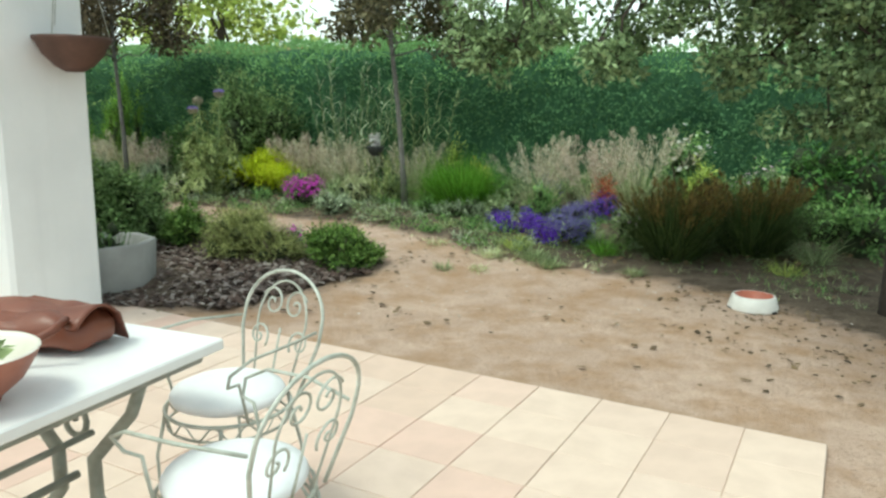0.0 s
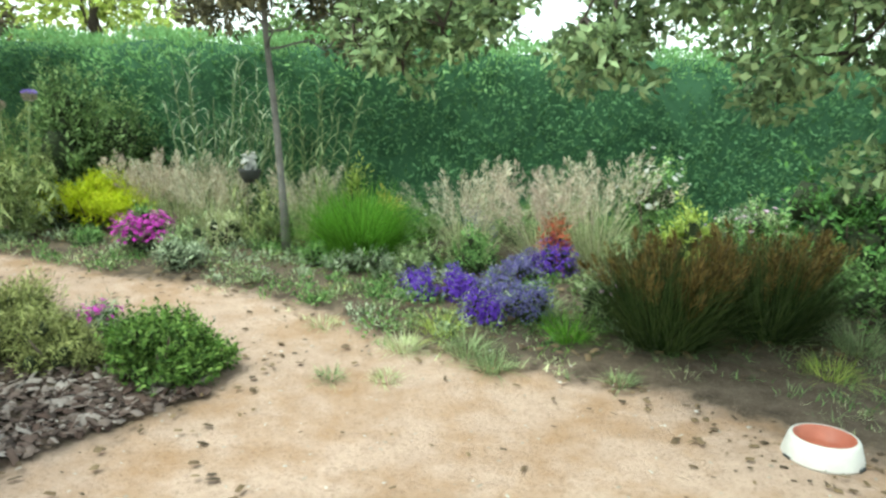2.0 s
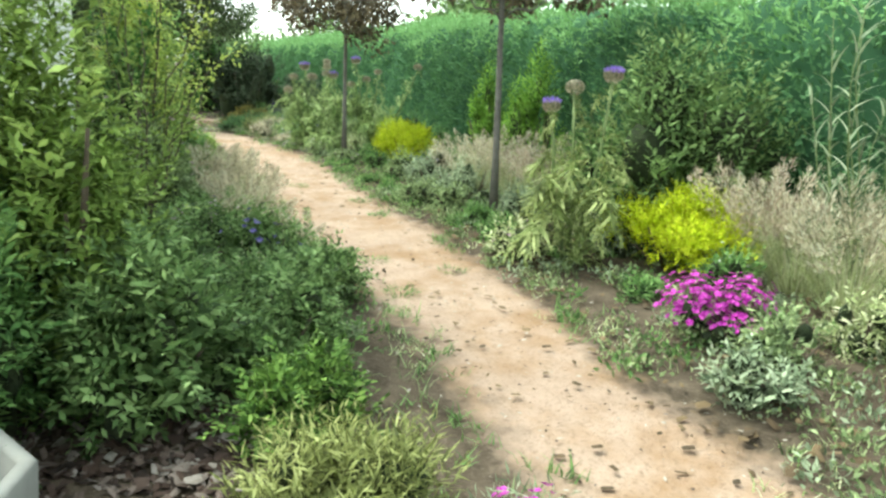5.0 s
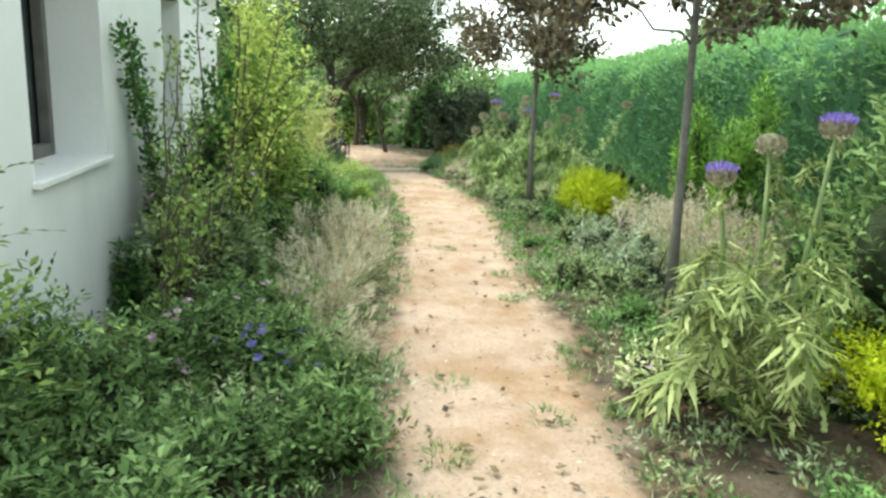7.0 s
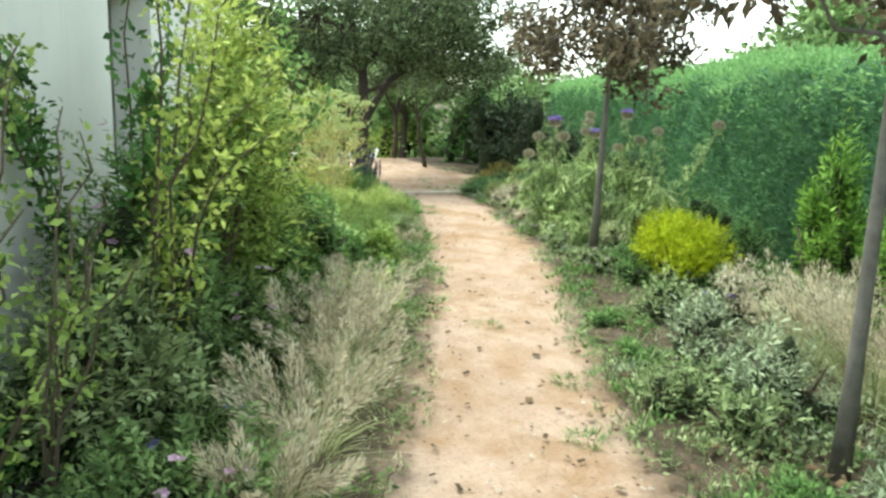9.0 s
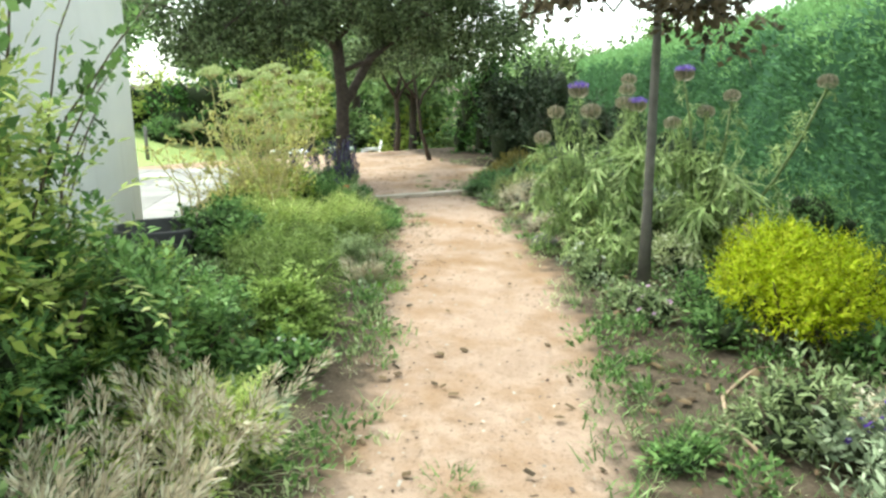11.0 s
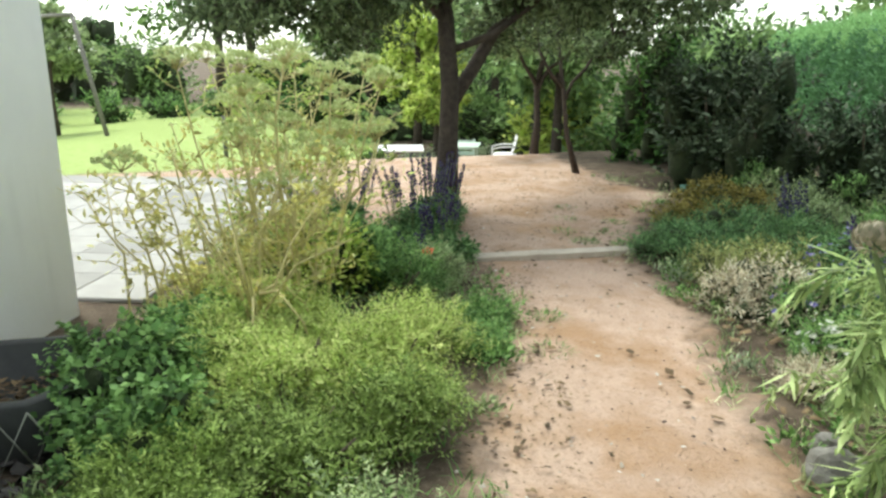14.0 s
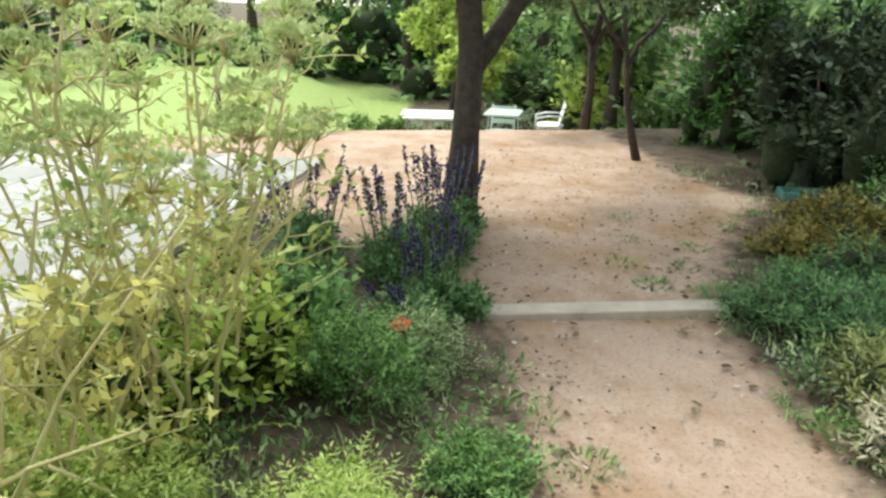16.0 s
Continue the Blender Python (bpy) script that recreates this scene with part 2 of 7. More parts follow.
# Dark evergreen leaf, also the painted shade along the hedge foot.
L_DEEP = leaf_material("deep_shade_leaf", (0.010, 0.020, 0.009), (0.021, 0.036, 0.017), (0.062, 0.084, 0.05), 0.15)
L_LIME = leaf_material("lime_leaf", (0.12, 0.19, 0.03), (0.225, 0.31, 0.058), (0.36, 0.44, 0.12), 0.45)
L_YELLOW = leaf_material("golden_leaf", (0.30, 0.40, 0.012), (0.335, 0.445, 0.016), (0.40, 0.51, 0.032), 0.35)
L_SILVER = leaf_material("silver_leaf", (0.10, 0.14, 0.08), (0.18, 0.23, 0.14), (0.29, 0.33, 0.23), 0.25)
L_STRAW = leaf_material("straw_plume", (0.42, 0.34, 0.23), (0.60, 0.51, 0.37), (0.72, 0.64, 0.49), 0.4)
L_PINKSTRAW = leaf_material("pink_plume", (0.42, 0.31, 0.24), (0.58, 0.45, 0.36), (0.70, 0.58, 0.48), 0.4)
L_GRASS = leaf_material("fresh_grass_blade", (0.035, 0.10, 0.010), (0.08, 0.195, 0.020), (0.165, 0.32, 0.045), 0.4)
L_PALEGRASS = leaf_material("pale_grass_blade", (0.20, 0.26, 0.10), (0.33, 0.38, 0.18), (0.50, 0.50, 0.28), 0.35)
L_RUST = leaf_material("bronze_leaf", (0.04, 0.027, 0.009), (0.09, 0.062, 0.019), (0.15, 0.108, 0.036), 0.3)
L_BROOM = leaf_material("broom_green", (0.014, 0.028, 0.010), (0.033, 0.052, 0.016), (0.066, 0.088, 0.03), 0.2)
L_CARDOON = leaf_material("cardoon_leaf", (0.09, 0.14, 0.05), (0.20, 0.28, 0.10), (0.34, 0.43, 0.20), 0.35)
L_BED = leaf_material("deep_bed_leaf", (0.018, 0.042, 0.013), (0.08, 0.135, 0.046), (0.185, 0.26, 0.105), 0.4)
L_TEAL = leaf_material("blue_green_leaf", (0.028, 0.07, 0.028), (0.07, 0.14, 0.055), (0.135, 0.22, 0.09), 0.3)
L_FERN = leaf_material("fern_green_leaf", (0.05, 0.09, 0.018), (0.135, 0.20, 0.046), (0.25, 0.33, 0.10), 0.4)
L_FEATHER = leaf_material("olive_needle_leaf", (0.07, 0.085, 0.026), (0.145, 0.165, 0.055), (0.25, 0.265, 0.11), 0.3)
L_STRAP = leaf_material("pale_strap_leaf", (0.075, 0.11, 0.034), (0.168, 0.212, 0.074), (0.28, 0.31, 0.14), 0.35)
L_GREEN = leaf_material("bright_shoot_leaf", (0.045, 0.105, 0.012), (0.10, 0.195, 0.03), (0.175, 0.29, 0.055), 0.4)
L_MOUND = leaf_material("olive_mound_leaf", (0.04, 0.07, 0.014), (0.10, 0.15, 0.036), (0.19, 0.25, 0.08), 0.35)
L_BRONZE = leaf_material("bronze_green_leaf", (0.045, 0.05, 0.012), (0.115, 0.105, 0.026), (0.20, 0.165, 0.05), 0.3)
L_RED = leaf_material("red_leaf", (0.20, 0.045, 0.03), (0.32, 0.08, 0.05), (0.45, 0.16, 0.09), 0.3)
L_PLUM = leaf_material("plum_tree_leaf", (0.028, 0.035, 0.018), (0.065, 0.062, 0.035), (0.14, 0.125, 0.07), 0.3)
L_BROWN = leaf_material("brown_tree_leaf", (0.03, 0.026, 0.016), (0.068, 0.056, 0.034), (0.13, 0.105, 0.066), 0.3)
L_HOLM = leaf_material("holm_oak_leaf", (0.016, 0.026, 0.011), (0.042, 0.062, 0.026), (0.135, 0.175, 0.085), 0.28)
L_PALEHOLM = leaf_material("pale_holm_leaf", (0.03, 0.052, 0.024), (0.10, 0.148, 0.066), (0.235, 0.305, 0.155), 0.32)
L_FENNEL = leaf_material("feathery_green", (0.135, 0.22, 0.04), (0.25, 0.35, 0.085), (0.38, 0.46, 0.17), 0.5)
L_DRYFENNEL = leaf_material("yellowing_leaf", (0.38, 0.35, 0.07), (0.60, 0.54, 0.15), (0.72, 0.68, 0.30), 0.5)
L_UMBEL = leaf_material("pale_umbel", (0.34, 0.44, 0.16), (0.50, 0.60, 0.27), (0.66, 0.72, 0.40), 0.45)
L_FAR = leaf_material("far_tree_leaf", (0.035, 0.07, 0.024), (0.085, 0.145, 0.05), (0.18, 0.26, 0.10), 0.35)
P_PURPLE = leaf_material("purple_petal", (0.06, 0.018, 0.25), (0.105, 0.036, 0.39), (0.175, 0.08, 0.52), 0.3)
P_LAVENDER = leaf_material("lavender_petal", (0.075, 0.07, 0.21), (0.135, 0.12, 0.32), (0.23, 0.21, 0.44), 0.3)
P_SALVIA = leaf_material("salvia_petal", (0.025, 0.019, 0.055), (0.052, 0.038, 0.115), (0.11, 0.085, 0.22), 0.2)
P_MAGENTA = leaf_material("magenta_petal", (0.32, 0.015, 0.27), (0.48, 0.035, 0.41), (0.62, 0.11, 0.54), 0.3)
P_MAUVE = leaf_material("mauve_petal", (0.36, 0.20, 0.34), (0.50, 0.32, 0.46), (0.64, 0.48, 0.58), 0.3)
P_WHITE = leaf_material("white_petal", (0.70, 0.70, 0.66), (0.78, 0.78, 0.75), (0.82, 0.82, 0.80), 0.75)
P_RED = leaf_material("poppy_petal", (0.55, 0.06, 0.03), (0.68, 0.10, 0.05), (0.75, 0.18, 0.10), 0.3)
P_ORANGE = leaf_material("orange_leaf", (0.46, 0.26, 0.05), (0.58, 0.40, 0.08), (0.66, 0.52, 0.16), 0.3)
P_THISTLE = leaf_material("thistle_violet", (0.17, 0.10, 0.50), (0.26, 0.17, 0.64), (0.40, 0.30, 0.78), 0.3)
# Near-black green: the shade inside the bushes, put into colour.
M_INNER = plain_material("painted_bush_shade", (0.012, 0.022, 0.008), (0.045, 0.062, 0.022), 22.0, 0.95, bump=1.0, distance=0.02, fine=60.0)
M_SCALE = leaf_material("thistle_scale", (0.22, 0.22, 0.14), (0.36, 0.335, 0.235), (0.50, 0.43, 0.36), 0.15)


# ---- builders ----
def floor_height(x, y):
    """Height of the garden floor: a gentle rise from the court to the long path, and a fall beyond the oak."""
    u = np.clip((y - 4.5) / 4.0, 0, 1)
    w = np.clip((y - 9.6) / 3.2, 0, 1)
    w = w * w * (3 - 2 * w)
    return 0.22 * u * u * (3 - 2 * u) - w * np.clip((-18.3 - x) * 0.30, 0, 1.1) - (1 - w) * np.clip((-18.3 - x) * 0.03, 0, 0.5)


def lift(y, x=0.0):
    return float(floor_height(x, y))


PLACED = []
STUFF_PARTS = {"shoot_foliage", "blade_foliage", "plume_foliage", "stalk_foliage", "twigwood", "stemwood", "umbel_bloom", "leafage", "bloom", "shade_core", "fresh_growth", "stem_foliage", "spike_bloom", "daisy_bloom", "petal_bloom"}


def unit(v):
    return v / np.maximum(np.linalg.norm(v, axis=-1, keepdims=True), 1e-9)


def mesh_of(name, verts, faces, mat, smooth=False):
    """A mesh from a vertex array and an array of equal-sided faces, or a list of such arrays."""
    groups = faces if isinstance(faces, list) else [faces]
    groups = [np.asarray(g, dtype=np.int32) for g in groups if len(g)]
    me = bpy.data.meshes.new(name)
    verts = np.asarray(verts, dtype=np.float32)
    me.vertices.add(len(verts))
    me.vertices.foreach_set("co", verts.ravel())
    loops = np.concatenate([g.ravel() for g in groups])
    totals = np.concatenate([np.full(len(g), g.shape[1], dtype=np.int32) for g in groups])
    me.loops.add(len(loops))
    me.loops.foreach_set("vertex_index", loops)
    me.polygons.add(len(totals))
    starts = np.concatenate([[0], np.cumsum(totals)[:-1]]).astype(np.int32)
    me.polygons.foreach_set("loop_start", starts)
    me.polygons.foreach_set("loop_total", totals)
    if smooth:
        me.polygons.foreach_set("use_smooth", np.ones(len(totals), dtype=bool))
    me.update(calc_edges=True)
    me.materials.append(mat)
    return me


def part(name, data, mat, parent, label=""):
    """Links a bmesh or a mesh as one mesh object under a thing or a part."""
    if isinstance(data, bmesh.types.BMesh):
        me = bpy.data.meshes.new(name)
        data.to_mesh(me)
        data.free()
        me.materials.append(mat)
    else:
        me = data
    ob = new(name, me)
    ob.parent = parent
    return tagged(ob, label, kind="stuff" if name in STUFF_PARTS else "")


def thing(name, label, category, x, y, z=None, turn=0.0, group="", kind=""):
    ob = new(name)
    ob.matrix_basis = pose(x, y, lift(y, x) if z is None else z, 0, 0, turn)
    PLACED.append((x, y))
    return tagged(ob, label, category, group, kind)


def stack(pieces):
    """Joins (verts, faces) pieces with equal-sided faces."""
    vs, fs, n = [], [], 0
    for v, f in pieces:
        vs.append(v)
        fs.append(np.asarray(f) + n)
        n += len(v)
    return np.concatenate(vs), np.concatenate(fs)


def tube(points, radii, sides=8):
    """A tapered round bar along points, closed at both ends."""
    pts = np.asarray(points, float)
    n = len(pts)
    r = np.full(n, radii) if np.isscalar(radii) else np.asarray(radii, float)
    tan = unit(np.gradient(pts, axis=0))
    ref = np.array([0.0, 0.0, 1.0]) if abs(tan[0, 2]) < 0.9 else np.array([1.0, 0.0, 0.0])
    side = unit(np.cross(tan[0], ref))
    rings = []
    ang = np.linspace(0, 2 * np.pi, sides, endpoint=False)
    for i in range(n):
        side = unit(side - tan[i] * np.dot(side, tan[i]))
        up = np.cross(tan[i], side)
        rings.append(pts[i] + r[i] * (np.cos(ang)[:, None] * side + np.sin(ang)[:, None] * up))
    v = np.concatenate(rings + [pts[:1], pts[-1:]])
    f = []
    for i in range(n - 1):
        for k in range(sides):
            j = (k + 1) % sides
            f.append((i * sides + k, i * sides + j, (i + 1) * sides + j, (i + 1) * sides + k))
    a0, a1 = n * sides, n * sides + 1
    for k in range(0, sides, 2):
        j, l = (k + 1) % sides, (k + 2) % sides
        f.append((a0, l, j, k))
        o = (n - 1) * sides
        f.append((a1, o + k, o + j, o + l))
    return v, np.array(f)


def tubes(name, list_of, mat, smooth=True):
    v, f = stack([tube(*t) for t in list_of])
    return mesh_of(name, v, f, mat, smooth)


def lathe(name, profile, mat, sides=24, smooth=True):
    """A turned solid: profile of (radius, height), from outside bottom round to the inside."""
    ang = np.linspace(0, 2 * np.pi, sides, endpoint=False)
    v, f = [], []
    for r, z in profile:
        v.append(np.stack([r * np.cos(ang), r * np.sin(ang), np.full(sides, z)], 1))
    for i in range(len(profile) - 1):
        for k in range(sides):
            j = (k + 1) % sides
            f.append((i * sides + k, i * sides + j, (i + 1) * sides + j, (i + 1) * sides + k))
    return mesh_of(name, np.concatenate(v), np.array(f), mat, smooth)


def slab_bm(sx, sy, sz, bevel=0.004, at=(0, 0, 0)):
    """A block with softened edges, its base at the given place."""
    bm = bmesh.new()
    bmesh.ops.create_cube(bm, size=1.0)
    for v in bm.verts:
        v.co = Vector((v.co.x * sx + at[0], v.co.y * sy + at[1], (v.co.z + 0.5) * sz + at[2]))
    if bevel:
        bmesh.ops.bevel(bm, geom=bm.edges[:], offset=bevel, segments=1, affect="EDGES")
    return bm


def leaf_set(P, D, N, L, W, fold=0.18, at=0.45):
    """Pointed leaves, folded along the rib: base, two shoulders, tip."""
    P, D = np.asarray(P), unit(np.asarray(D))
    S = unit(np.cross(D, N))
    N2 = np.cross(S, D)
    L = np.broadcast_to(L, (len(P),))[:, None]
    W = np.broadcast_to(W, (len(P),))[:, None]
    mid = P + D * L * at + N2 * W * fold
    v = np.stack([P, mid + S * W / 2, P + D * L, mid - S * W / 2], 1).reshape(-1, 3)
    f = np.arange(len(P) * 4).reshape(-1, 4)
    return v, f


def blade_set(rng, P, az, L, W, lean, droop, levels=4):
    """Grass blades that rise from P, lean out along az and droop."""
    n = len(P)
    L = np.broadcast_to(L, (n,))
    lean = np.broadcast_to(lean, (n,))
    droop = np.broadcast_to(droop, (n,))
    s = np.linspace(0, 1, levels)
    rad = (lean[:, None] * s + droop[:, None] * 0.55 * s ** 2) * L[:, None]
    z = L[:, None] * (s * np.sqrt(np.maximum(1 - lean[:, None] ** 2, 0.05)) - droop[:, None] * 0.6 * s ** 2.4)
    d = np.stack([np.cos(az), np.sin(az), 0 * az], 1)
    c = P[:, None, :] + d[:, None, :] * rad[..., None] + np.array([0, 0, 1.0]) * z[..., None]
    tw = az + np.pi / 2 + rng.normal(0, 0.5, n)
    sd = np.stack([np.cos(tw), np.sin(tw), 0 * az], 1)[:, None, :]
    w = (W * (1 - s * 0.92))[None, :, None] * np.ones((n, 1, 1))
    v = np.stack([c - sd * w / 2, c + sd * w / 2], 2).reshape(-1, 3)
    k = np.arange(n)[:, None] * (levels * 2)
    i = np.arange(levels - 1)[None, :] * 2
    q = (k + i)[..., None] + np.array([0, 1, 3, 2])
    return v, q.reshape(-1, 4), c[:, -1], unit(c[:, -1] - c[:, -2])


def clumps(rng, k, sub, flat=0.0):
    """Centres and radii of the clumps of a mound of unit size."""
    u = unit(rng.normal(size=(k, 3)))
    u[:, 2] = np.abs(u[:, 2]) * (1 - flat)
    return u * (rng.uniform(0.35, 0.72, (k, 1))), rng.uniform(0.75, 1.15, k) * sub


def unit_ball(level):
    bm = bmesh.new()
    bmesh.ops.create_icosphere(bm, subdivisions=level, radius=1.0)
    v = np.array([q.co[:] for q in bm.verts])
    f = np.array([[q.index for q in g.verts] for g in bm.faces])
    bm.free()
    return v, f


BALLS = {level: unit_ball(level) for level in (1, 2)}


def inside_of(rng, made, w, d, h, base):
    """Dark lumps that stand for the shade inside a bush: ragged, one in the middle and one in each clump."""
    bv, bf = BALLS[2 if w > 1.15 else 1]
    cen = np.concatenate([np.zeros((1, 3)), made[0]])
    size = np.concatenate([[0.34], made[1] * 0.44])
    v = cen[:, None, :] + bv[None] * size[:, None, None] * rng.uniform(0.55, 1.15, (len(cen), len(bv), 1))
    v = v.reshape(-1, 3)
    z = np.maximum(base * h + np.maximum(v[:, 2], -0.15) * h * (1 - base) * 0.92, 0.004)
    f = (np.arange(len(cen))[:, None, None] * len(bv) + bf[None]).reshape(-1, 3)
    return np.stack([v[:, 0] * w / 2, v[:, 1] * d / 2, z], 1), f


def blob_points(rng, n, w, d, h, k=12, sub=0.42, base=0.12, flat=0.0, made=None):
    """Points in the outer part of k overlapping clumps that fill a mound w by d by h; returns the points and the outward ways."""
    cen, size = clumps(rng, k, sub, flat) if made is None else made
    i = rng.integers(0, k, n)
    o = unit(rng.normal(size=(n, 3)))
    o[:, 2] = np.where(rng.random(n) < 0.6, np.abs(o[:, 2]), o[:, 2])
    r = size[i] * (0.30 + 0.85 * rng.random(n) ** 0.75)
    p = cen[i] + o * r[:, None]
    p[:, 2] = np.maximum(p[:, 2], -0.15)
    q = np.stack([p[:, 0] * w / 2, p[:, 1] * d / 2, base * h + p[:, 2] * h * (1 - base) * 0.92], 1)
    q[:, 2] = np.maximum(q[:, 2], 0.015)
    out = unit(o * 0.7 + unit(p) * 0.5)
    return q, out


def foliage(name, rng, n, w, d, h, mat, length, width, k=12, sub=0.42, base=0.12, up=0.35, loose=0.6, points=None, made=None, spray=0):
    """Single leaves or, with spray, little twigs that each bear that many leaves in two rows."""
    p, o = blob_points(rng, n // max(spray, 1), w, d, h, k, sub, base, made=made) if points is None else points
    if spray:
        D = unit(o + np.array([0, 0, up]) + rng.normal(0, loose * 0.7, p.shape))
        N = unit(o * 0.6 + np.array([0, 0, 1.0]) + rng.normal(0, 0.4, p.shape))
        S = unit(np.cross(D, N))
        m = len(p)
        run = length * 0.42 * spray * rng.uniform(0.7, 1.3, (m, 1, 1))
        at = (np.arange(spray) / spray)[None, :, None]
        side = np.where(np.arange(spray) % 2 == 0, 1.0, -1.0)[None, :, None] * (np.arange(spray) < spray - 1)[None, :, None]
        q = (p[:, None] - D[:, None] * run * 0.5 + D[:, None] * run * at).reshape(-1, 3)
        way = (D[:, None] * 0.75 + S[:, None] * side - np.array([0, 0, 0.25]) * at).reshape(-1, 3) + rng.normal(0, 0.16, (m * spray, 3))
        nn = np.repeat(N, spray, 0) + rng.normal(0, 0.25, (m * spray, 3))
        taper = (1.15 - 0.5 * np.tile(np.arange(spray) / spray, m)) * np.repeat(rng.uniform(0.75, 1.25, m), spray)
        v, f = leaf_set(q, way, nn, length * taper, width * taper)
        return mesh_of(name, v, f, mat)
    D = unit(o + np.array([0, 0, up]) + rng.normal(0, loose, p.shape))
    N = unit(o + np.array([0, 0, 0.6]) + rng.normal(0, 0.5, p.shape))
    L = length * rng.uniform(0.6, 1.35, len(p))
    v, f = leaf_set(p - D * L[:, None] * 0.3, D, N, L, width * rng.uniform(0.7, 1.25, len(p)))
    return mesh_of(name, v, f, mat)


def stems_for(rng, w, d, h, count, r, mat, name="stemwood"):
    out = []
    for _ in range(count):
        az, s = rng.uniform(0, 6.28), rng.uniform(0.25, 0.7)
        e = np.array([math.cos(az) * w / 2 * s, math.sin(az) * d / 2 * s, h * rng.uniform(0.35, 0.6)])
        b = np.array([e[0] * 0.08, e[1] * 0.08, -0.03])
        m = (b + e) / 2 + np.array([e[0] * 0.1, e[1] * 0.1, h * 0.06])
        out.append(([b, m, e], [r, r * 0.7, r * 0.3], 5))
    return tubes(name, out, mat)


def shoots_of(rng, made, count, w, d, h, base, length, width):
    """Young shoots that arch out of a bush, with leaves in two rows."""
    cen, size = made
    i = rng.integers(0, len(cen), count)
    o = unit(rng.normal(size=(count, 3)) + np.array([0, 0, 0.7]))
    p = cen[i] + o * size[i][:, None] * 0.75
    p = np.stack([p[:, 0] * w / 2, p[:, 1] * d / 2, np.maximum(base * h + p[:, 2] * h * (1 - base) * 0.92, 0.05)], 1)
    m = 15
    u = np.linspace(0, 1, m)
    ln = np.clip(0.34 * math.sqrt(h), 0.16, 0.5) * rng.uniform(0.6, 1.4, count)
    way = unit(o * np.array([1, 1, 0.6]) + np.array([0, 0, 0.75]) + rng.normal(0, 0.2, o.shape))
    c = p[:, None] + way[:, None] * (u[None] * ln[:, None])[..., None] - np.array([0, 0, 1.0]) * (0.45 * u[None] ** 2 * ln[:, None])[..., None]
    tan = unit(np.gradient(c, axis=1))
    sd = unit(np.cross(tan, np.array([0, 0, 1.0])))
    up = np.cross(sd, tan)
    side = np.where(np.arange(m) % 2 == 0, 1.0, -1.0)[None, :, None]
    D = tan * 0.7 + sd * side + rng.normal(0, 0.15, c.shape)
    L = length * (1.25 - 0.6 * u)[None] * rng.uniform(0.8, 1.2, (count, 1))
    v, f = leaf_set(c.reshape(-1, 3), D.reshape(-1, 3), up.reshape(-1, 3), L.ravel(), (L * width / length).ravel())
    v2, f2 = leaf_set(c[:, :-1].reshape(-1, 3), (c[:, 1:] - c[:, :-1]).reshape(-1, 3), up[:, :-1].reshape(-1, 3), np.repeat(ln / (m - 1) * 1.15, m - 1), 0.004)
    return stack([(v, f), (v2, f2)])


def shrub(label, category, x, y, w, d, h, mat, n=1600, length=0.05, width=0.022, seed=1, k=12, sub=0.42, base=0.1, up=0.35,
          loose=0.6, stem=M_WOODY, blossoms=None, name="shrub", group="", stems=7, z=None, core=True, spray=5, shoots=0):
    """A leafy mound on woody stems; blossoms: (material, count, size, how far up they start, part name)."""
    rng = np.random.default_rng(seed)
    ob = thing(name, label, category, x, y, z=z, turn=rng.uniform(0, 360), group=group)
    part("stemwood", stems_for(rng, w, d, h, stems, 0.012 + 0.006 * h, stem), stem, ob)
    made = clumps(rng, k, sub)
    part("foliage", foliage("foliage", rng, int(n * (1.2 if w < 2.2 else 0.8)), w, d, h, mat, length, width, k, sub, base, up, loose, made=made, spray=spray), mat, ob)
    if shoots:
        part("shoot_foliage", mesh_of("shoot_foliage", *shoots_of(rng, made, shoots, w, d, h, base, length, width), mat), mat, ob, "arching young shoots")
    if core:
        part("shade_core", mesh_of("shade_core", *inside_of(rng, made, w, d, h, base), M_INNER, True), M_INNER, ob, "dark lumps standing for shade inside the bush")
    if blossoms:
        bmat, count, size, start, bname = blossoms
        rng2 = np.random.default_rng(seed)
        rng2.uniform(0, 360)
        p, o = blob_points(np.random.default_rng(seed + 500), count * 3, w * 1.03, d * 1.03, h * 1.06, k, sub, base, made=made)
        keep = np.argsort(-(p[:, 2] + rng2.uniform(0, h * 0.5, len(p))))[:count] if start > 0 else np.arange(count)
        p, o = p[keep], o[keep]
        part(bname, flower_mesh(bname, rng, p, o, size, bmat), bmat, ob)
    return ob


def flower_mesh(name, rng, p, o, size, mat, petals=5):
    """Small open flowers: a ring of petals each."""
    q = np.repeat(p, petals, 0)
    oo = unit(np.repeat(o, petals, 0) + np.array([0, 0, 0.5]))
    a = np.tile(np.arange(petals) * 2 * np.pi / petals, len(p)) + np.repeat(rng.uniform(0, 6, len(p)), petals)
    ref = unit(np.cross(oo, np.array([0.3, 0.8, 0.1])))
    ref2 = np.cross(oo, ref)
    D = unit(ref * np.cos(a)[:, None] + ref2 * np.sin(a)[:, None] + oo * 0.35)
    s = np.repeat(size * rng.uniform(0.7, 1.3, len(p)), petals)
    v, f = leaf_set(q, D, oo, s, s * 0.75, 0.1, 0.6)
    return mesh_of(name, v, f, mat)


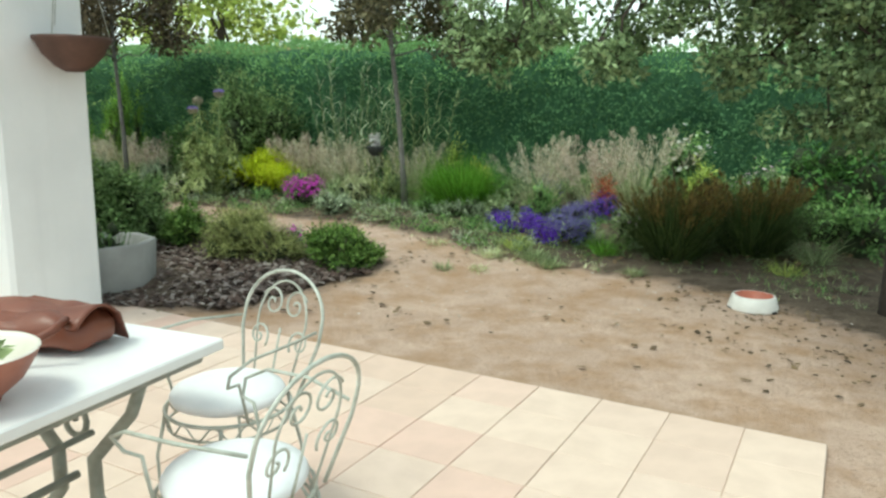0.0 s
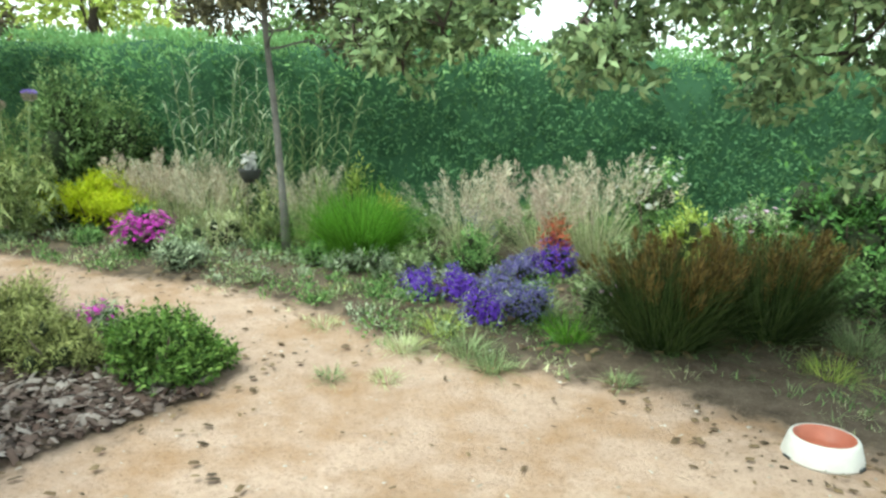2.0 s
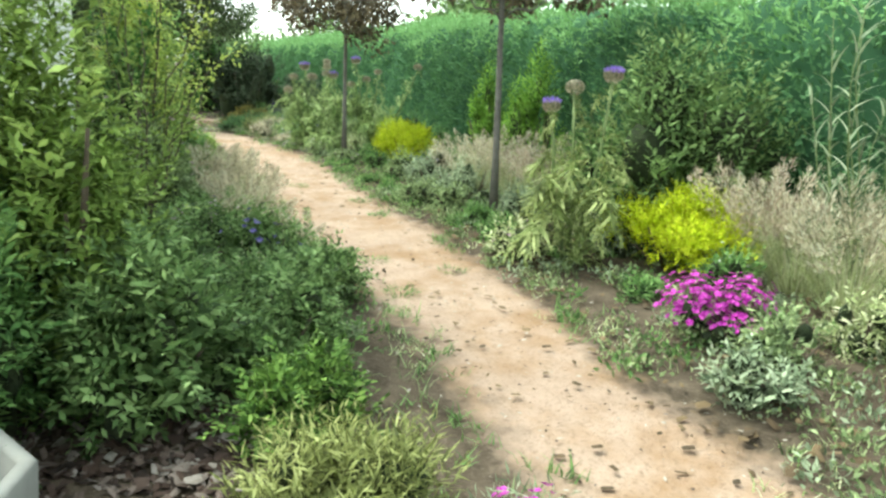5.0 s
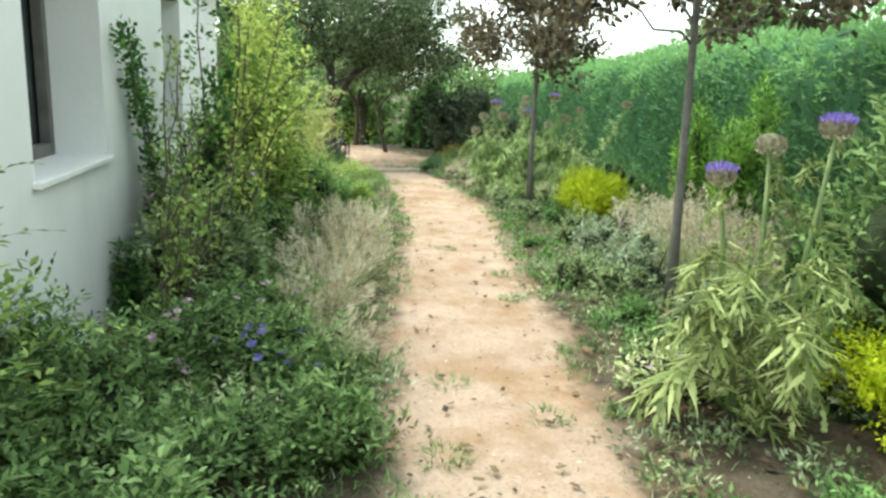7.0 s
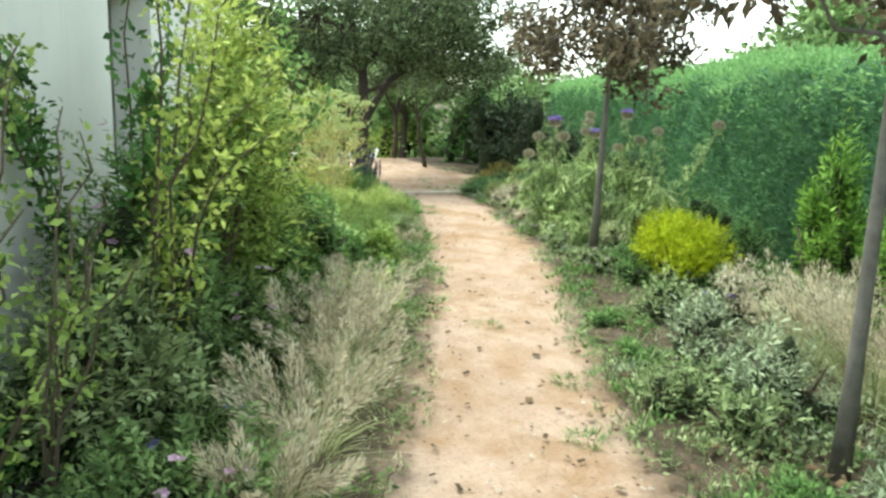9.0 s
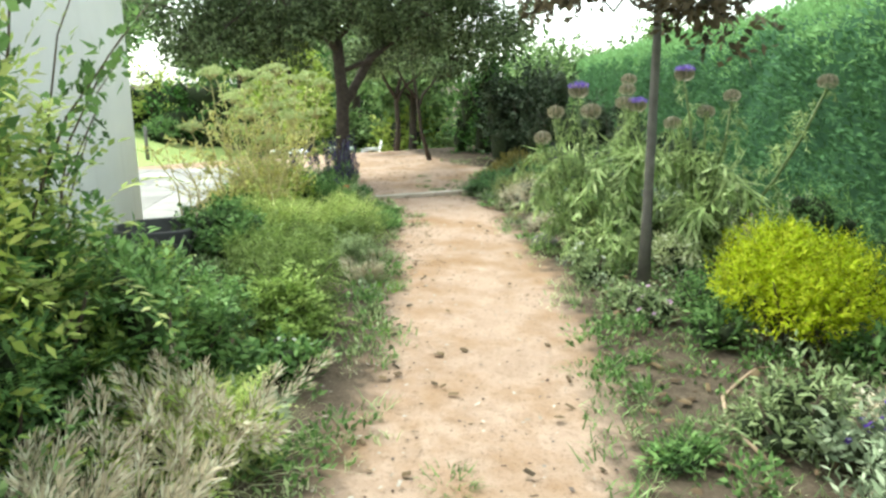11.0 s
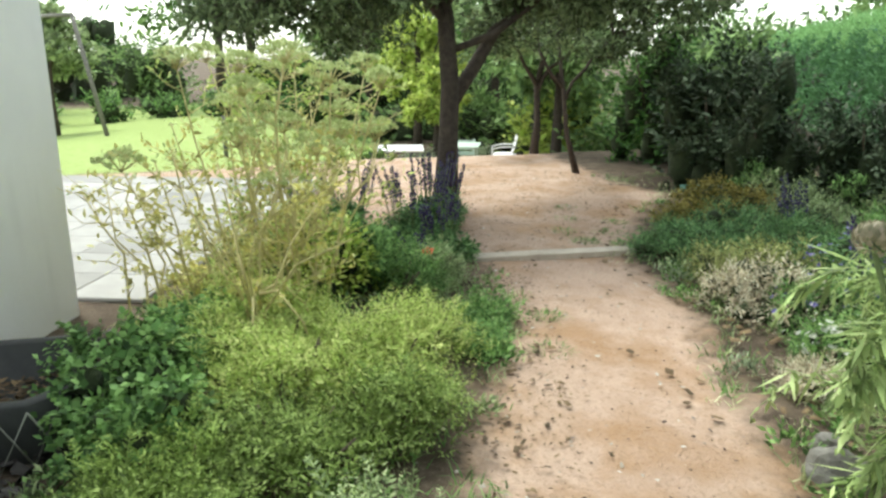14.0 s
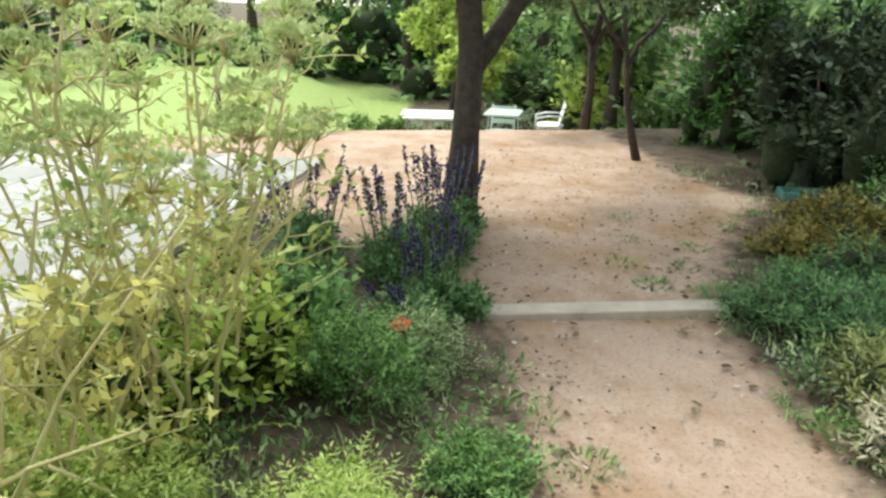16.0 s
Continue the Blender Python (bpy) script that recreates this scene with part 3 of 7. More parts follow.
def grass(label, category, x, y, spread, length, n, mat, width=0.008, seed=1, lean=0.5, droop=0.5, plume=None, name="grass_clump",
          plumes=0, plume_len=0.22, group="", z=None, stalk=1.15):
    """A tuft of blades from one crown; plume: material of the feathery seed heads on its stalks."""
    rng = np.random.default_rng(seed)
    ob = thing(name, label, category, x, y, z=z, turn=rng.uniform(0, 360), group=group)
    az = rng.uniform(0, 2 * np.pi, n)
    r0 = spread * 0.22 * np.sqrt(rng.random(n))
    P = np.stack([np.cos(az) * r0, np.sin(az) * r0, np.full(n, -0.01)], 1)
    v, f, _, _ = blade_set(rng, P, az + rng.normal(0, 0.5, n), length * rng.uniform(0.55, 1.1, n), width,
                           np.clip(np.abs(rng.normal(lean, 0.30, n)), 0, 0.95), np.clip(rng.normal(droop, 0.2, n), 0, 1.1))
    part("blade_foliage", mesh_of("blade_foliage", v, f, mat), mat, ob)
    if plume:
        az = rng.uniform(0, 2 * np.pi, plumes)
        P = np.stack([np.cos(az) * spread * 0.12, np.sin(az) * spread * 0.12, np.zeros(plumes)], 1)
        v, f, tip, way = blade_set(rng, P, az, length * stalk * rng.uniform(0.75, 1.1, plumes), 0.005,
                                   np.clip(np.abs(rng.normal(lean * 0.75, 0.14, plumes)), 0, 0.75), np.clip(rng.normal(droop * 0.4, 0.1, plumes), 0, 0.6), 5)
        part("stalk_foliage", mesh_of("stalk_foliage", v, f, plume), plume, ob)
        m = 110
        s = rng.uniform(-1.0, 0.15, (plumes, m))
        q = tip[:, None, :] + way[:, None, :] * (s * plume_len)[..., None]
        fat = np.sin(np.clip((s + 1.05) / 1.25, 0, 1) * np.pi) * plume_len * 0.17
        rnd = unit(rng.normal(size=(plumes, m, 3)))
        q = (q + rnd * fat[..., None]).reshape(-1, 3)
        D = unit(np.repeat(way, m, 0) * 1.2 + rnd.reshape(-1, 3) * 0.8)
        v, f = leaf_set(q, D, rnd.reshape(-1, 3) + 0.01, 0.035 * rng.uniform(0.7, 1.5, len(q)), 0.008, 0.05)
        part("plume_foliage", mesh_of("plume_foliage", v, f, plume), plume, ob, "feathery seed heads")
    return ob


def bent(rng, a, b, n=6, wobble=0.04):
    a, b = np.asarray(a, float), np.asarray(b, float)
    s = np.linspace(0, 1, n)[:, None]
    p = a + (b - a) * s
    p[1:-1] += rng.normal(0, wobble, (n - 2, 3))
    return p


def tree(label, x, y, trunk, radius, limbs, clusters, mat, n, length, width, seed, bark=M_BARK, name="tree", group="", flat=0.75, tip=0.6, twist=1.0, z=None, fuzz=0.42):
    """trunk: points of the bole; limbs: (from height share, end point, radius); clusters: (centre, radius) of the crown's leaf clumps."""
    rng = np.random.default_rng(seed)
    ob = thing(name, label, "tree", x, y, z=z, group=group)
    tr = np.asarray(trunk, float)
    s = np.linspace(0, 1, len(tr))
    rad = radius * (1 - (1 - tip) * s)
    rad[0] *= 1.35
    part("trunk", tubes("trunk", [(tr, rad, 12)], bark), bark, ob)
    for share, end, r in limbs:
        st = np.array([np.interp(share, s, tr[:, i]) for i in range(3)])
        pts = bent(rng, st, end, 6, 0.05 * np.linalg.norm(np.asarray(end) - st))
        part("limb", tubes("limb", [(pts, np.linspace(r, r * 0.35, 6), 8)], bark), bark, ob)
    top = tr[-1]
    twigs, ps, os_ = [], [], []
    vol = np.array([c[1] ** 2 for c in clusters])
    for (c, r), share in zip(clusters, vol / vol.sum()):
        c = np.asarray(c, float)
        near = min([top] + [np.asarray(l[1]) for l in limbs], key=lambda q: np.linalg.norm(np.asarray(q) - c))
        twigs.append((bent(rng, near, c, 4, 0.06), np.linspace(0.02, 0.006, 4), 5))
        m = max(int(n * share), 8)
        kk = max(6, int(10 * r))
        cc = unit(rng.normal(size=(kk, 3))) * rng.uniform(0.3, 0.85, (kk, 1)) * r
        for q in cc[: 5]:
            twigs.append((bent(rng, c, c + q * np.array([1, 1, flat]), 3, 0.03), np.linspace(0.010, 0.003, 3), 4))
        i = rng.integers(0, kk, m)
        o = unit(rng.normal(size=(m, 3)))
        p = cc[i] + o * (r * fuzz * rng.uniform(0.1, 1, m) ** 0.5)[:, None]
        p[:, 2] *= flat
        ps.append(c + p)
        os_.append(unit(o + unit(p) * 0.5))
    part("twigwood", tubes("twigwood", twigs, bark), bark, ob)
    p, o = np.concatenate(ps), np.concatenate(os_)
    part("crown", foliage("crown", rng, 0, 1, 1, 1, mat, length, width, up=-0.1, loose=0.8 * twist, points=(p, o)), mat, ob)
    return ob


# ---- the large structure ----
# Borders of the trodden sand: house side, then hedge side
HOUSE_SIDE = [(-6.0, 3.6), (-2.6, 5.1), (-1.38, 5.0), (-1.0, 5.45), (-0.48, 5.85), (-0.36, 6.4), (-1.0, 7.0), (-1.65, 7.38), (-2.52, 7.9), (-3.3, 8.2), (-4.5, 8.78),
              (-5.64, 9.35), (-7.0, 10.15), (-7.65, 10.51), (-9.08, 11.11), (-10.2, 11.5), (-11.4, 12.0), (-12.45, 12.2), (-13.4, 12.0), (-14.6, 10.9), (-15.6, 9.5), (-15.6, 5.0)]
HEDGE_SIDE = [(-17.7, 5.0), (-17.7, 9.3), (-18.0, 11.5), (-19.2, 12.2), (-21.5, 13.2), (-20.5, 15.0), (-17.5, 14.75), (-15.9, 14.6), (-14.7, 14.8), (-13.9, 14.1), (-12.6, 13.25), (-11.4, 13.1), (-10.5, 12.75),
              (-8.8, 12.18), (-7.5, 11.6), (-6.1, 10.8), (-4.4, 9.95), (-3.3, 9.3), (-2.4, 8.8), (-1.46, 8.12), (-0.5, 7.66), (0.12, 7.1), (0.55, 6.6), (1.25, 6.2),
              (1.95, 5.75), (2.5, 5.15), (2.95, 4.3), (3.5, 3.2), (5.0, 1.9), (9.0, 0.6), (9.0, -8.0), (-6.0, -8.0)]
LAWN = [(-17.75, -6.0), (-17.75, 9.3), (-18.1, 11.4), (-19.2, 12.1), (-21.8, 12.5), (-25.0, 13.0), (-31.0, 14.0), (-42.0, 12.0), (-42.0, -6.0)]


def inside_distance(px, py, poly):
    """Signed distance to a closed outline, positive inside."""
    q = np.asarray(poly, float)
    a, b = q, np.roll(q, -1, 0)
    best = np.full(px.shape, 1e9)
    odd = np.zeros(px.shape, bool)
    for (x0, y0), (x1, y1) in zip(a, b):
        dx, dy = x1 - x0, y1 - y0
        s = np.clip(((px - x0) * dx + (py - y0) * dy) / (dx * dx + dy * dy), 0, 1)
        best = np.minimum(best, np.hypot(px - x0 - s * dx, py - y0 - s * dy))
        if y0 != y1:
            odd ^= ((y0 > py) != (y1 > py)) & (px < dx * (py - y0) / dy + x0)
    return np.where(odd, best, -best)


def build_ground():
    gx = np.concatenate([[-900, -300, -120, -70, -50], np.arange(-42, -20, 0.5), np.arange(-20, 6, 0.1), np.arange(6, 12, 0.6), [15, 25, 60, 200, 900]])
    gy = np.concatenate([[-900, -300, -100, -40, -20], np.arange(-10, 0, 0.7), np.arange(0, 16.5, 0.1), np.arange(16.5, 24, 0.6), [30, 50, 100, 300, 900]])
    X, Y = np.meshgrid(gx, gy)
    Z = floor_height(X, Y)
    rng = np.random.default_rng(5)
    sand = inside_distance(X, Y, HOUSE_SIDE + HEDGE_SIDE)
    lawn = inside_distance(X, Y, LAWN)
    ph = rng.uniform(0, 6, 12)
    rough = sum(np.sin(X * (1.3 + i * 1.7) + ph[i]) * np.sin(Y * (1.1 + i * 1.9) + ph[i + 6]) / (1 + i) for i in range(6))
    bed = np.clip(-sand * 3, 0, 1) * np.clip(-lawn * 3, 0, 1)
    near = (np.abs(X + 8) < 16) & (Y > 0) & (Y < 16.4)
    Z = Z + np.where(near, rough * (0.006 + 0.014 * bed) + bed * 0.02, 0)
    nx, ny = len(gx), len(gy)
    i = np.arange(nx * ny).reshape(ny, nx)
    f = np.stack([i[:-1, :-1], i[:-1, 1:], i[1:, 1:], i[1:, :-1]], -1).reshape(-1, 4)
    me = mesh_of("ground", np.stack([X, Y, Z], -1).reshape(-1, 3), f, M_GROUND, True)
    for nm, d in (("sand", sand), ("lawn", lawn)):
        at = me.attributes.new(nm, "FLOAT", "POINT")
        at.data.foreach_set("value", np.clip(0.5 + d.ravel() / 0.85, 0, 1).astype(np.float32))
    return tagged(new("ground", me), "trodden sandy path between soil beds, with a green lawn", "ground", kind="structure")


build_ground()

# House: limewashed front along the path, at 19 degrees to the court
HOUSE_AT, HOUSE_TURN = (-11.94, 9.63), -19.0
ch, sh = math.cos(radians(HOUSE_TURN)), math.sin(radians(HOUSE_TURN))


def wall_with_openings(length, height, thick, holes):
    """Wall along +x from the origin, its face at y = 0, body towards -y; holes: (x0, x1, z0, z1). The face is split into cells around them."""
    xs = sorted({0.0, length, *[h[0] for h in holes], *[h[1] for h in holes]})
    zs = sorted({-0.6, height, *[h[2] for h in holes], *[h[3] for h in holes]})
    bm = bmesh.new()
    cells = {}

    def solid(i, k):
        if not (0 <= i < len(xs) - 1 and 0 <= k < len(zs) - 1):
            return False
        mx, mz = (xs[i] + xs[i + 1]) / 2, (zs[k] + zs[k + 1]) / 2
        return not any(h[0] < mx < h[1] and h[2] < mz < h[3] for h in holes)

    def vert(x, y, z):
        key = (round(x, 4), round(y, 4), round(z, 4))
        if key not in cells:
            cells[key] = bm.verts.new(key)
        return cells[key]

    def quad(*c):
        bm.faces.new([vert(*p) for p in c])

    for i in range(len(xs) - 1):
        for k in range(len(zs) - 1):
            if not solid(i, k):
                continue
            a, b, lo, hi = xs[i], xs[i + 1], zs[k], zs[k + 1]
            quad((b, 0, lo), (a, 0, lo), (a, 0, hi), (b, 0, hi))
            quad((a, -thick, lo), (b, -thick, lo), (b, -thick, hi), (a, -thick, hi))
            if not solid(i - 1, k):
                quad((a, 0, lo), (a, -thick, lo), (a, -thick, hi), (a, 0, hi))
            if not solid(i + 1, k):
                quad((b, -thick, lo), (b, 0, lo), (b, 0, hi), (b, -thick, hi))
            if not solid(i, k + 1):
                quad((a, 0, hi), (a, -thick, hi), (b, -thick, hi), (b, 0, hi))
            if not solid(i, k - 1):
                quad((a, -thick, lo), (a, 0, lo), (b, 0, lo), (b, -thick, lo))
    bmesh.ops.recalc_face_normals(bm, faces=bm.faces)
    return bm


def build_house():
    house = thing("house", "white limewashed house front with deep window reveals beside the path", "house", *HOUSE_AT, z=0.2, turn=HOUSE_TURN, kind="structure")
    W, Hh, D = 8.6, 2.62, 6.0
    wins = [(3.55, 4.6, 0.85, 2.2), (6.70, 7.98, 1.0, 2.2)]
    part("wall", wall_with_openings(W, Hh, 0.42, wins), M_PLASTER, house)
    for turn, x, y, ln in ((90, 0.0, -D, D - 0.42), (-90, W, -0.42, D - 0.42), (180, W - 0.36, -D + 0.36, W)):
        ob = part("wall", wall_with_openings(ln, Hh, 0.35, []), M_PLASTER, house)
        ob.matrix_basis = pose(x, y, 0, 0, 0, turn)
    part("roof", slab_bm(W + 0.5, D + 0.5, 0.16, 0.02, (W / 2, -D / 2, Hh + 0.002)), M_PLASTER, house, "flat white roof slab with a small overhang")
    for x0, x1, z0, z1 in wins:
        w = part("window", slab_bm(x1 - x0 - 0.01, 0.02, z1 - z0 - 0.01, 0, ((x0 + x1) / 2, -0.36, z0 + 0.005)), M_GLASS, house)
        bm = bmesh.new()
        for sx, sz, cx, cz in ((0.07, z1 - z0, x0 + 0.04, z0), (0.07, z1 - z0, x1 - 0.04, z0), (x1 - x0 - 0.16, 0.07, (x0 + x1) / 2, z0), (x1 - x0 - 0.16, 0.07, (x0 + x1) / 2, z1 - 0.07), (0.05, z1 - z0 - 0.14, (x0 + x1) / 2, z0 + 0.07)):
            b2 = slab_bm(sx, 0.06, sz, 0.004, (cx, -0.31, cz))
            me = bpy.data.meshes.new("tmp")
            b2.to_mesh(me)
            b2.free()
            bm.from_mesh(me)
            bpy.data.meshes.remove(me)
        part("frame", bm, M_DARKWOOD, w, "dark wooden window frame")
        part("sill", slab_bm(x1 - x0 + 0.06, 0.33, 0.035, 0.006, ((x0 + x1) / 2, -0.13, z0 - 0.036)), M_PLASTER, w, "white plastered window sill")
    return house


build_house()


# Hedge: clipped cypress in two runs that meet behind the borders
def build_hedge():
    hedge = thing("hedge", "tall clipped green cypress hedge closing the garden", "hedge", 0, 0, z=0.0)
    rng = np.random.default_rng(11)
    line = np.array([(11.0, 9.45), (4.0, 10.3), (-1.7, 10.95), (-10.0, 15.6), (-18.0, 20.1), (-34.0, 29.1)])
    seg = np.diff(line, axis=0)
    ln = np.linalg.norm(seg, axis=1)
    acc = np.concatenate([[0], np.cumsum(ln)])

    def face_at(s):
        i = np.clip(np.searchsorted(acc, s, "right") - 1, 0, len(seg) - 1)
        p = line[i] + seg[i] * ((s - acc[i]) / ln[i])[:, None]
        nrm = np.stack([-seg[i][:, 1], seg[i][:, 0]], 1) / ln[i][:, None]
        nrm = nrm * np.where((nrm[:, 1] > 0)[:, None], -1, 1)
        return p, nrm

    # profile: up the face, round the shoulder, over the top, down behind
    Hh, D = 2.17, 1.1
    prof = [(0.10, 0.0), (0.02, 0.5), (0.0, 1.1), (0.0, 1.8), (-0.07, 2.05), (-0.25, Hh), (-0.85, Hh), (-1.05, 1.95), (-D, 0.0)]
    s = np.arange(0, acc[-1], 0.5)
    p, nrm = face_at(s)
    v = []
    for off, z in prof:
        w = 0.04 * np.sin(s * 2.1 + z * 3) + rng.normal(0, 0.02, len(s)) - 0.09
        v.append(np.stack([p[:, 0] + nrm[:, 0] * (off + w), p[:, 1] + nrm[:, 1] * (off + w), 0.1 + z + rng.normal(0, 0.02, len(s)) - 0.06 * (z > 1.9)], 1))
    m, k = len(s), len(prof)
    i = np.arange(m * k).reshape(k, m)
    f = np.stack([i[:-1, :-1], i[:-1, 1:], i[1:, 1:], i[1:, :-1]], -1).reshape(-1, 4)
    # This dark sheet paints the inner shade that shows between the leaves.
    part("shade_core", mesh_of("shade_core", np.concatenate(v), f, L_HEDGEIN, True), L_HEDGEIN, hedge, "dark green sheet standing for shade inside the hedge")
    n = 120000
    s = acc[-1] * rng.random(n) ** 1.0
    dist = np.abs(s - 12)
    keep = rng.random(n) < np.clip(1.5 - dist / 24, 0.25, 1)
    s = s[keep]
    n = len(s)
    p, nrm = face_at(s)
    prof = np.array(prof[:7])
    pl = np.concatenate([[0], np.cumsum(np.linalg.norm(np.diff(prof, axis=0), axis=1))])
    q = pl[-1] * rng.random(n)
    off, z = np.interp(q, pl, prof[:, 0]), np.interp(q, pl, prof[:, 1])
    lump = 0.06 * np.sin(s * 1.7) * np.sin(z * 2.3 + s * 0.6) + 0.03 * np.sin(s * 5.1 + z * 4)
    lump += 0.055 * np.sin(z * 21 + 1.9 * np.sin(s * 2.3 + z) + 1.4 * np.sin(s * 6.1 + z * 2.5)) * (0.6 + 0.4 * np.sin(s * 3.3 + 1.7))
    depth = rng.uniform(-0.10, 0.045, n) + lump
    topness = np.clip((z - 1.9) / 0.25, 0, 1)
    P = np.stack([p[:, 0] + nrm[:, 0] * (off + depth * (1 - topness)), p[:, 1] + nrm[:, 1] * (off + depth * (1 - topness)), 0.12 + z + depth * topness], 1)
    O = np.stack([nrm[:, 0] * (1 - 0.8 * topness), nrm[:, 1] * (1 - 0.8 * topness), 0.25 + topness], 1)
    far = 1 + np.clip(dist[keep] - 14, 0, 30) * 0.045
    D = unit(O * 0.55 + np.array([0, 0, 0.25]) + rng.normal(0, 0.45, P.shape))
    v, f = leaf_set(P, D, unit(O + np.array([0, 0, 0.5]) + rng.normal(0, 0.15, P.shape)), 0.068 * far * rng.uniform(0.6, 1.4, n), 0.027 * far * rng.uniform(0.7, 1.3, n))
    field = (z - 1.35) / 0.55 + 0.3 * np.sin(s * 2.1 + 1.3 * np.sin(s * 0.37)) + 0.3 * np.sin(s * 5.3 + z * 6) * np.sin(s * 3.1 - z * 9)
    fresh = field + rng.normal(0, 0.16, n) > 0.8
    v = v.reshape(-1, 4, 3)
    for pname, keep2, mat2 in (("foliage", ~fresh, L_HEDGE), ("fresh_growth", fresh, L_SHOOT)):
        vv = v[keep2].reshape(-1, 3)
        part(pname, mesh_of(pname, vv, np.arange(len(vv)).reshape(-1, 4), mat2), mat2, hedge, "" if mat2 is L_HEDGE else "lighter fresh shoots along the clipped top")


build_hedge()


# Terrace: low tiled platform, its edge at 30 degrees to the court
TER_AT, TER_TURN = (1.70, 2.93), -30.3
TILE = 0.326


def build_terrace():
    ter = thing("terrace", "cream and pink terracotta tiled terrace beside the sandy court", "terrace", *TER_AT, z=0.0, turn=TER_TURN, kind="structure")
    bm = slab_bm(6.5, 7.0, 0.16, 0.003, (-3.25, -3.5, -0.1425))
    part("bed", bm, M_GROUT, ter)
    tile_me = bpy.data.meshes.new("tile")
    b = slab_bm(TILE - 0.004, TILE - 0.004, 0.018, 0.002)
    b.to_mesh(tile_me)
    b.free()
    tile_me.materials.append(M_TILE)
    rng = np.random.default_rng(3)
    far = []
    for i in range(19):
        for j in range(20):
            x, y = -(i + 0.5) * TILE, -(j + 0.5) * TILE
            m = pose(x, y, 0.004 + rng.uniform(0, 0.0025), 0, 0, rng.uniform(-0.3, 0.3) + 90 * int(rng.integers(0, 4)))
            if j < 15:
                ob = new("tile", tile_me)
                ob.parent = ter
                ob.matrix_basis = m
            else:
                far.append(m)
    bm = bmesh.new()
    for m in far:
        n0 = len(bm.verts)
        bm.from_mesh(tile_me)
        bm.verts.ensure_lookup_table()
        bmesh.ops.transform(bm, matrix=m, verts=bm.verts[n0:])
    tagged(part("tiles_behind", bm, M_TILE, ter), kind="stuff")


# Patio of pale slabs beyond the house end
def build_patio():
    pat = thing("patio", "pale stone slab patio at the end of the house", "patio", -12.05, 9.95, z=lift(9.9), turn=-19.0, kind="structure")
    part("bed", slab_bm(4.4, 5.4, 0.2, 0.003, (-2.2, -2.7, -0.17)), M_GROUT, pat)
    me = bpy.data.meshes.new("slab")
    b = slab_bm(0.485, 0.485, 0.03, 0.006)
    b.to_mesh(me)
    b.free()
    me.materials.append(M_SLAB)
    rng = np.random.default_rng(8)
    for i in range(9):
        for j in range(11):
            ob = new("slab", me)
            ob.parent = pat
            ob.matrix_basis = pose(-(i + 0.5) * 0.489, -(j + 0.5) * 0.489, 0.031 + rng.uniform(0, 0.004), 0, 0, rng.uniform(-0.4, 0.4) + 90 * int(rng.integers(0, 4)))
    return pat


# Porch pillar and beam at the terrace edge
def build_pillar():
    p = thing("porch_pillar", "square white limewashed porch pillar on the terrace edge", "pillar", -2.2, 5.05, z=0.0, turn=-30.3, kind="structure")
    part("shaft", slab_bm(0.62, 0.62, 2.7, 0.025, (-0.31, -0.31, -0.02)), M_PLASTER, p)
    part("beam", slab_bm(0.30, 5.0, 0.3, 0.02, (-0.31, -2.3, 2.682)), M_PLASTER, p)


build_pillar()


# ---- things on the terrace and in the court ----
def octagon_planter(label, x, y, r, h, mat, turn, fill, z=None):
    """Eight-sided planter with a thick rim; walls taper a little towards the foot."""
    ob = thing("planter", label, "planter", x, y, z=z, turn=turn)
    prof = [(0.0, 0.0), (r * 0.93, 0.0), (r * 0.95, 0.02), (r, h - 0.012), (r - 0.01, h), (r - 0.045, h), (r - 0.055, h - 0.012), (r - 0.06, h - 0.16), (0.0, h - 0.16)]
    part("shell", lathe("shell", prof, mat, 8, False), mat, ob)
    rng = np.random.default_rng(21)
    n = 500
    a, q = rng.uniform(0, 6.28, n), (r - 0.11) * np.sqrt(rng.random(n))
    P = np.stack([np.cos(a) * q, np.sin(a) * q, np.full(n, h - 0.15)], 1)
    D = unit(rng.normal(size=(n, 3)) * np.array([1, 1, 0.3]))
    v, f = leaf_set(P, D, np.array([0, 0, 1.0]) + rng.normal(0, 0.3, (n, 3)), 0.05 * rng.uniform(0.5, 1.4, n), 0.02)
    tagged(part("dry_mulch", mesh_of("dry_mulch", v, f, fill), fill, ob), kind="stuff")
    return ob


def scroll(cx, cz, r, turns, start, flip=1, n=26):
    """A spiral in the upright plane, opening outwards."""
    s = np.linspace(0, 1, n)
    a = start + flip * s * turns * 2 * np.pi
    rr = r * (0.12 + 0.88 * s)
    return np.stack([cx + rr * np.cos(a), np.zeros(n), cz + rr * np.sin(a)], 1)


def arc(cx, cz, rx, rz, a0, a1, n=20, y=0.0):
    a = np.linspace(a0, a1, n)
    return np.stack([cx + rx * np.cos(a), np.full(n, y), cz + rz * np.sin(a)], 1)


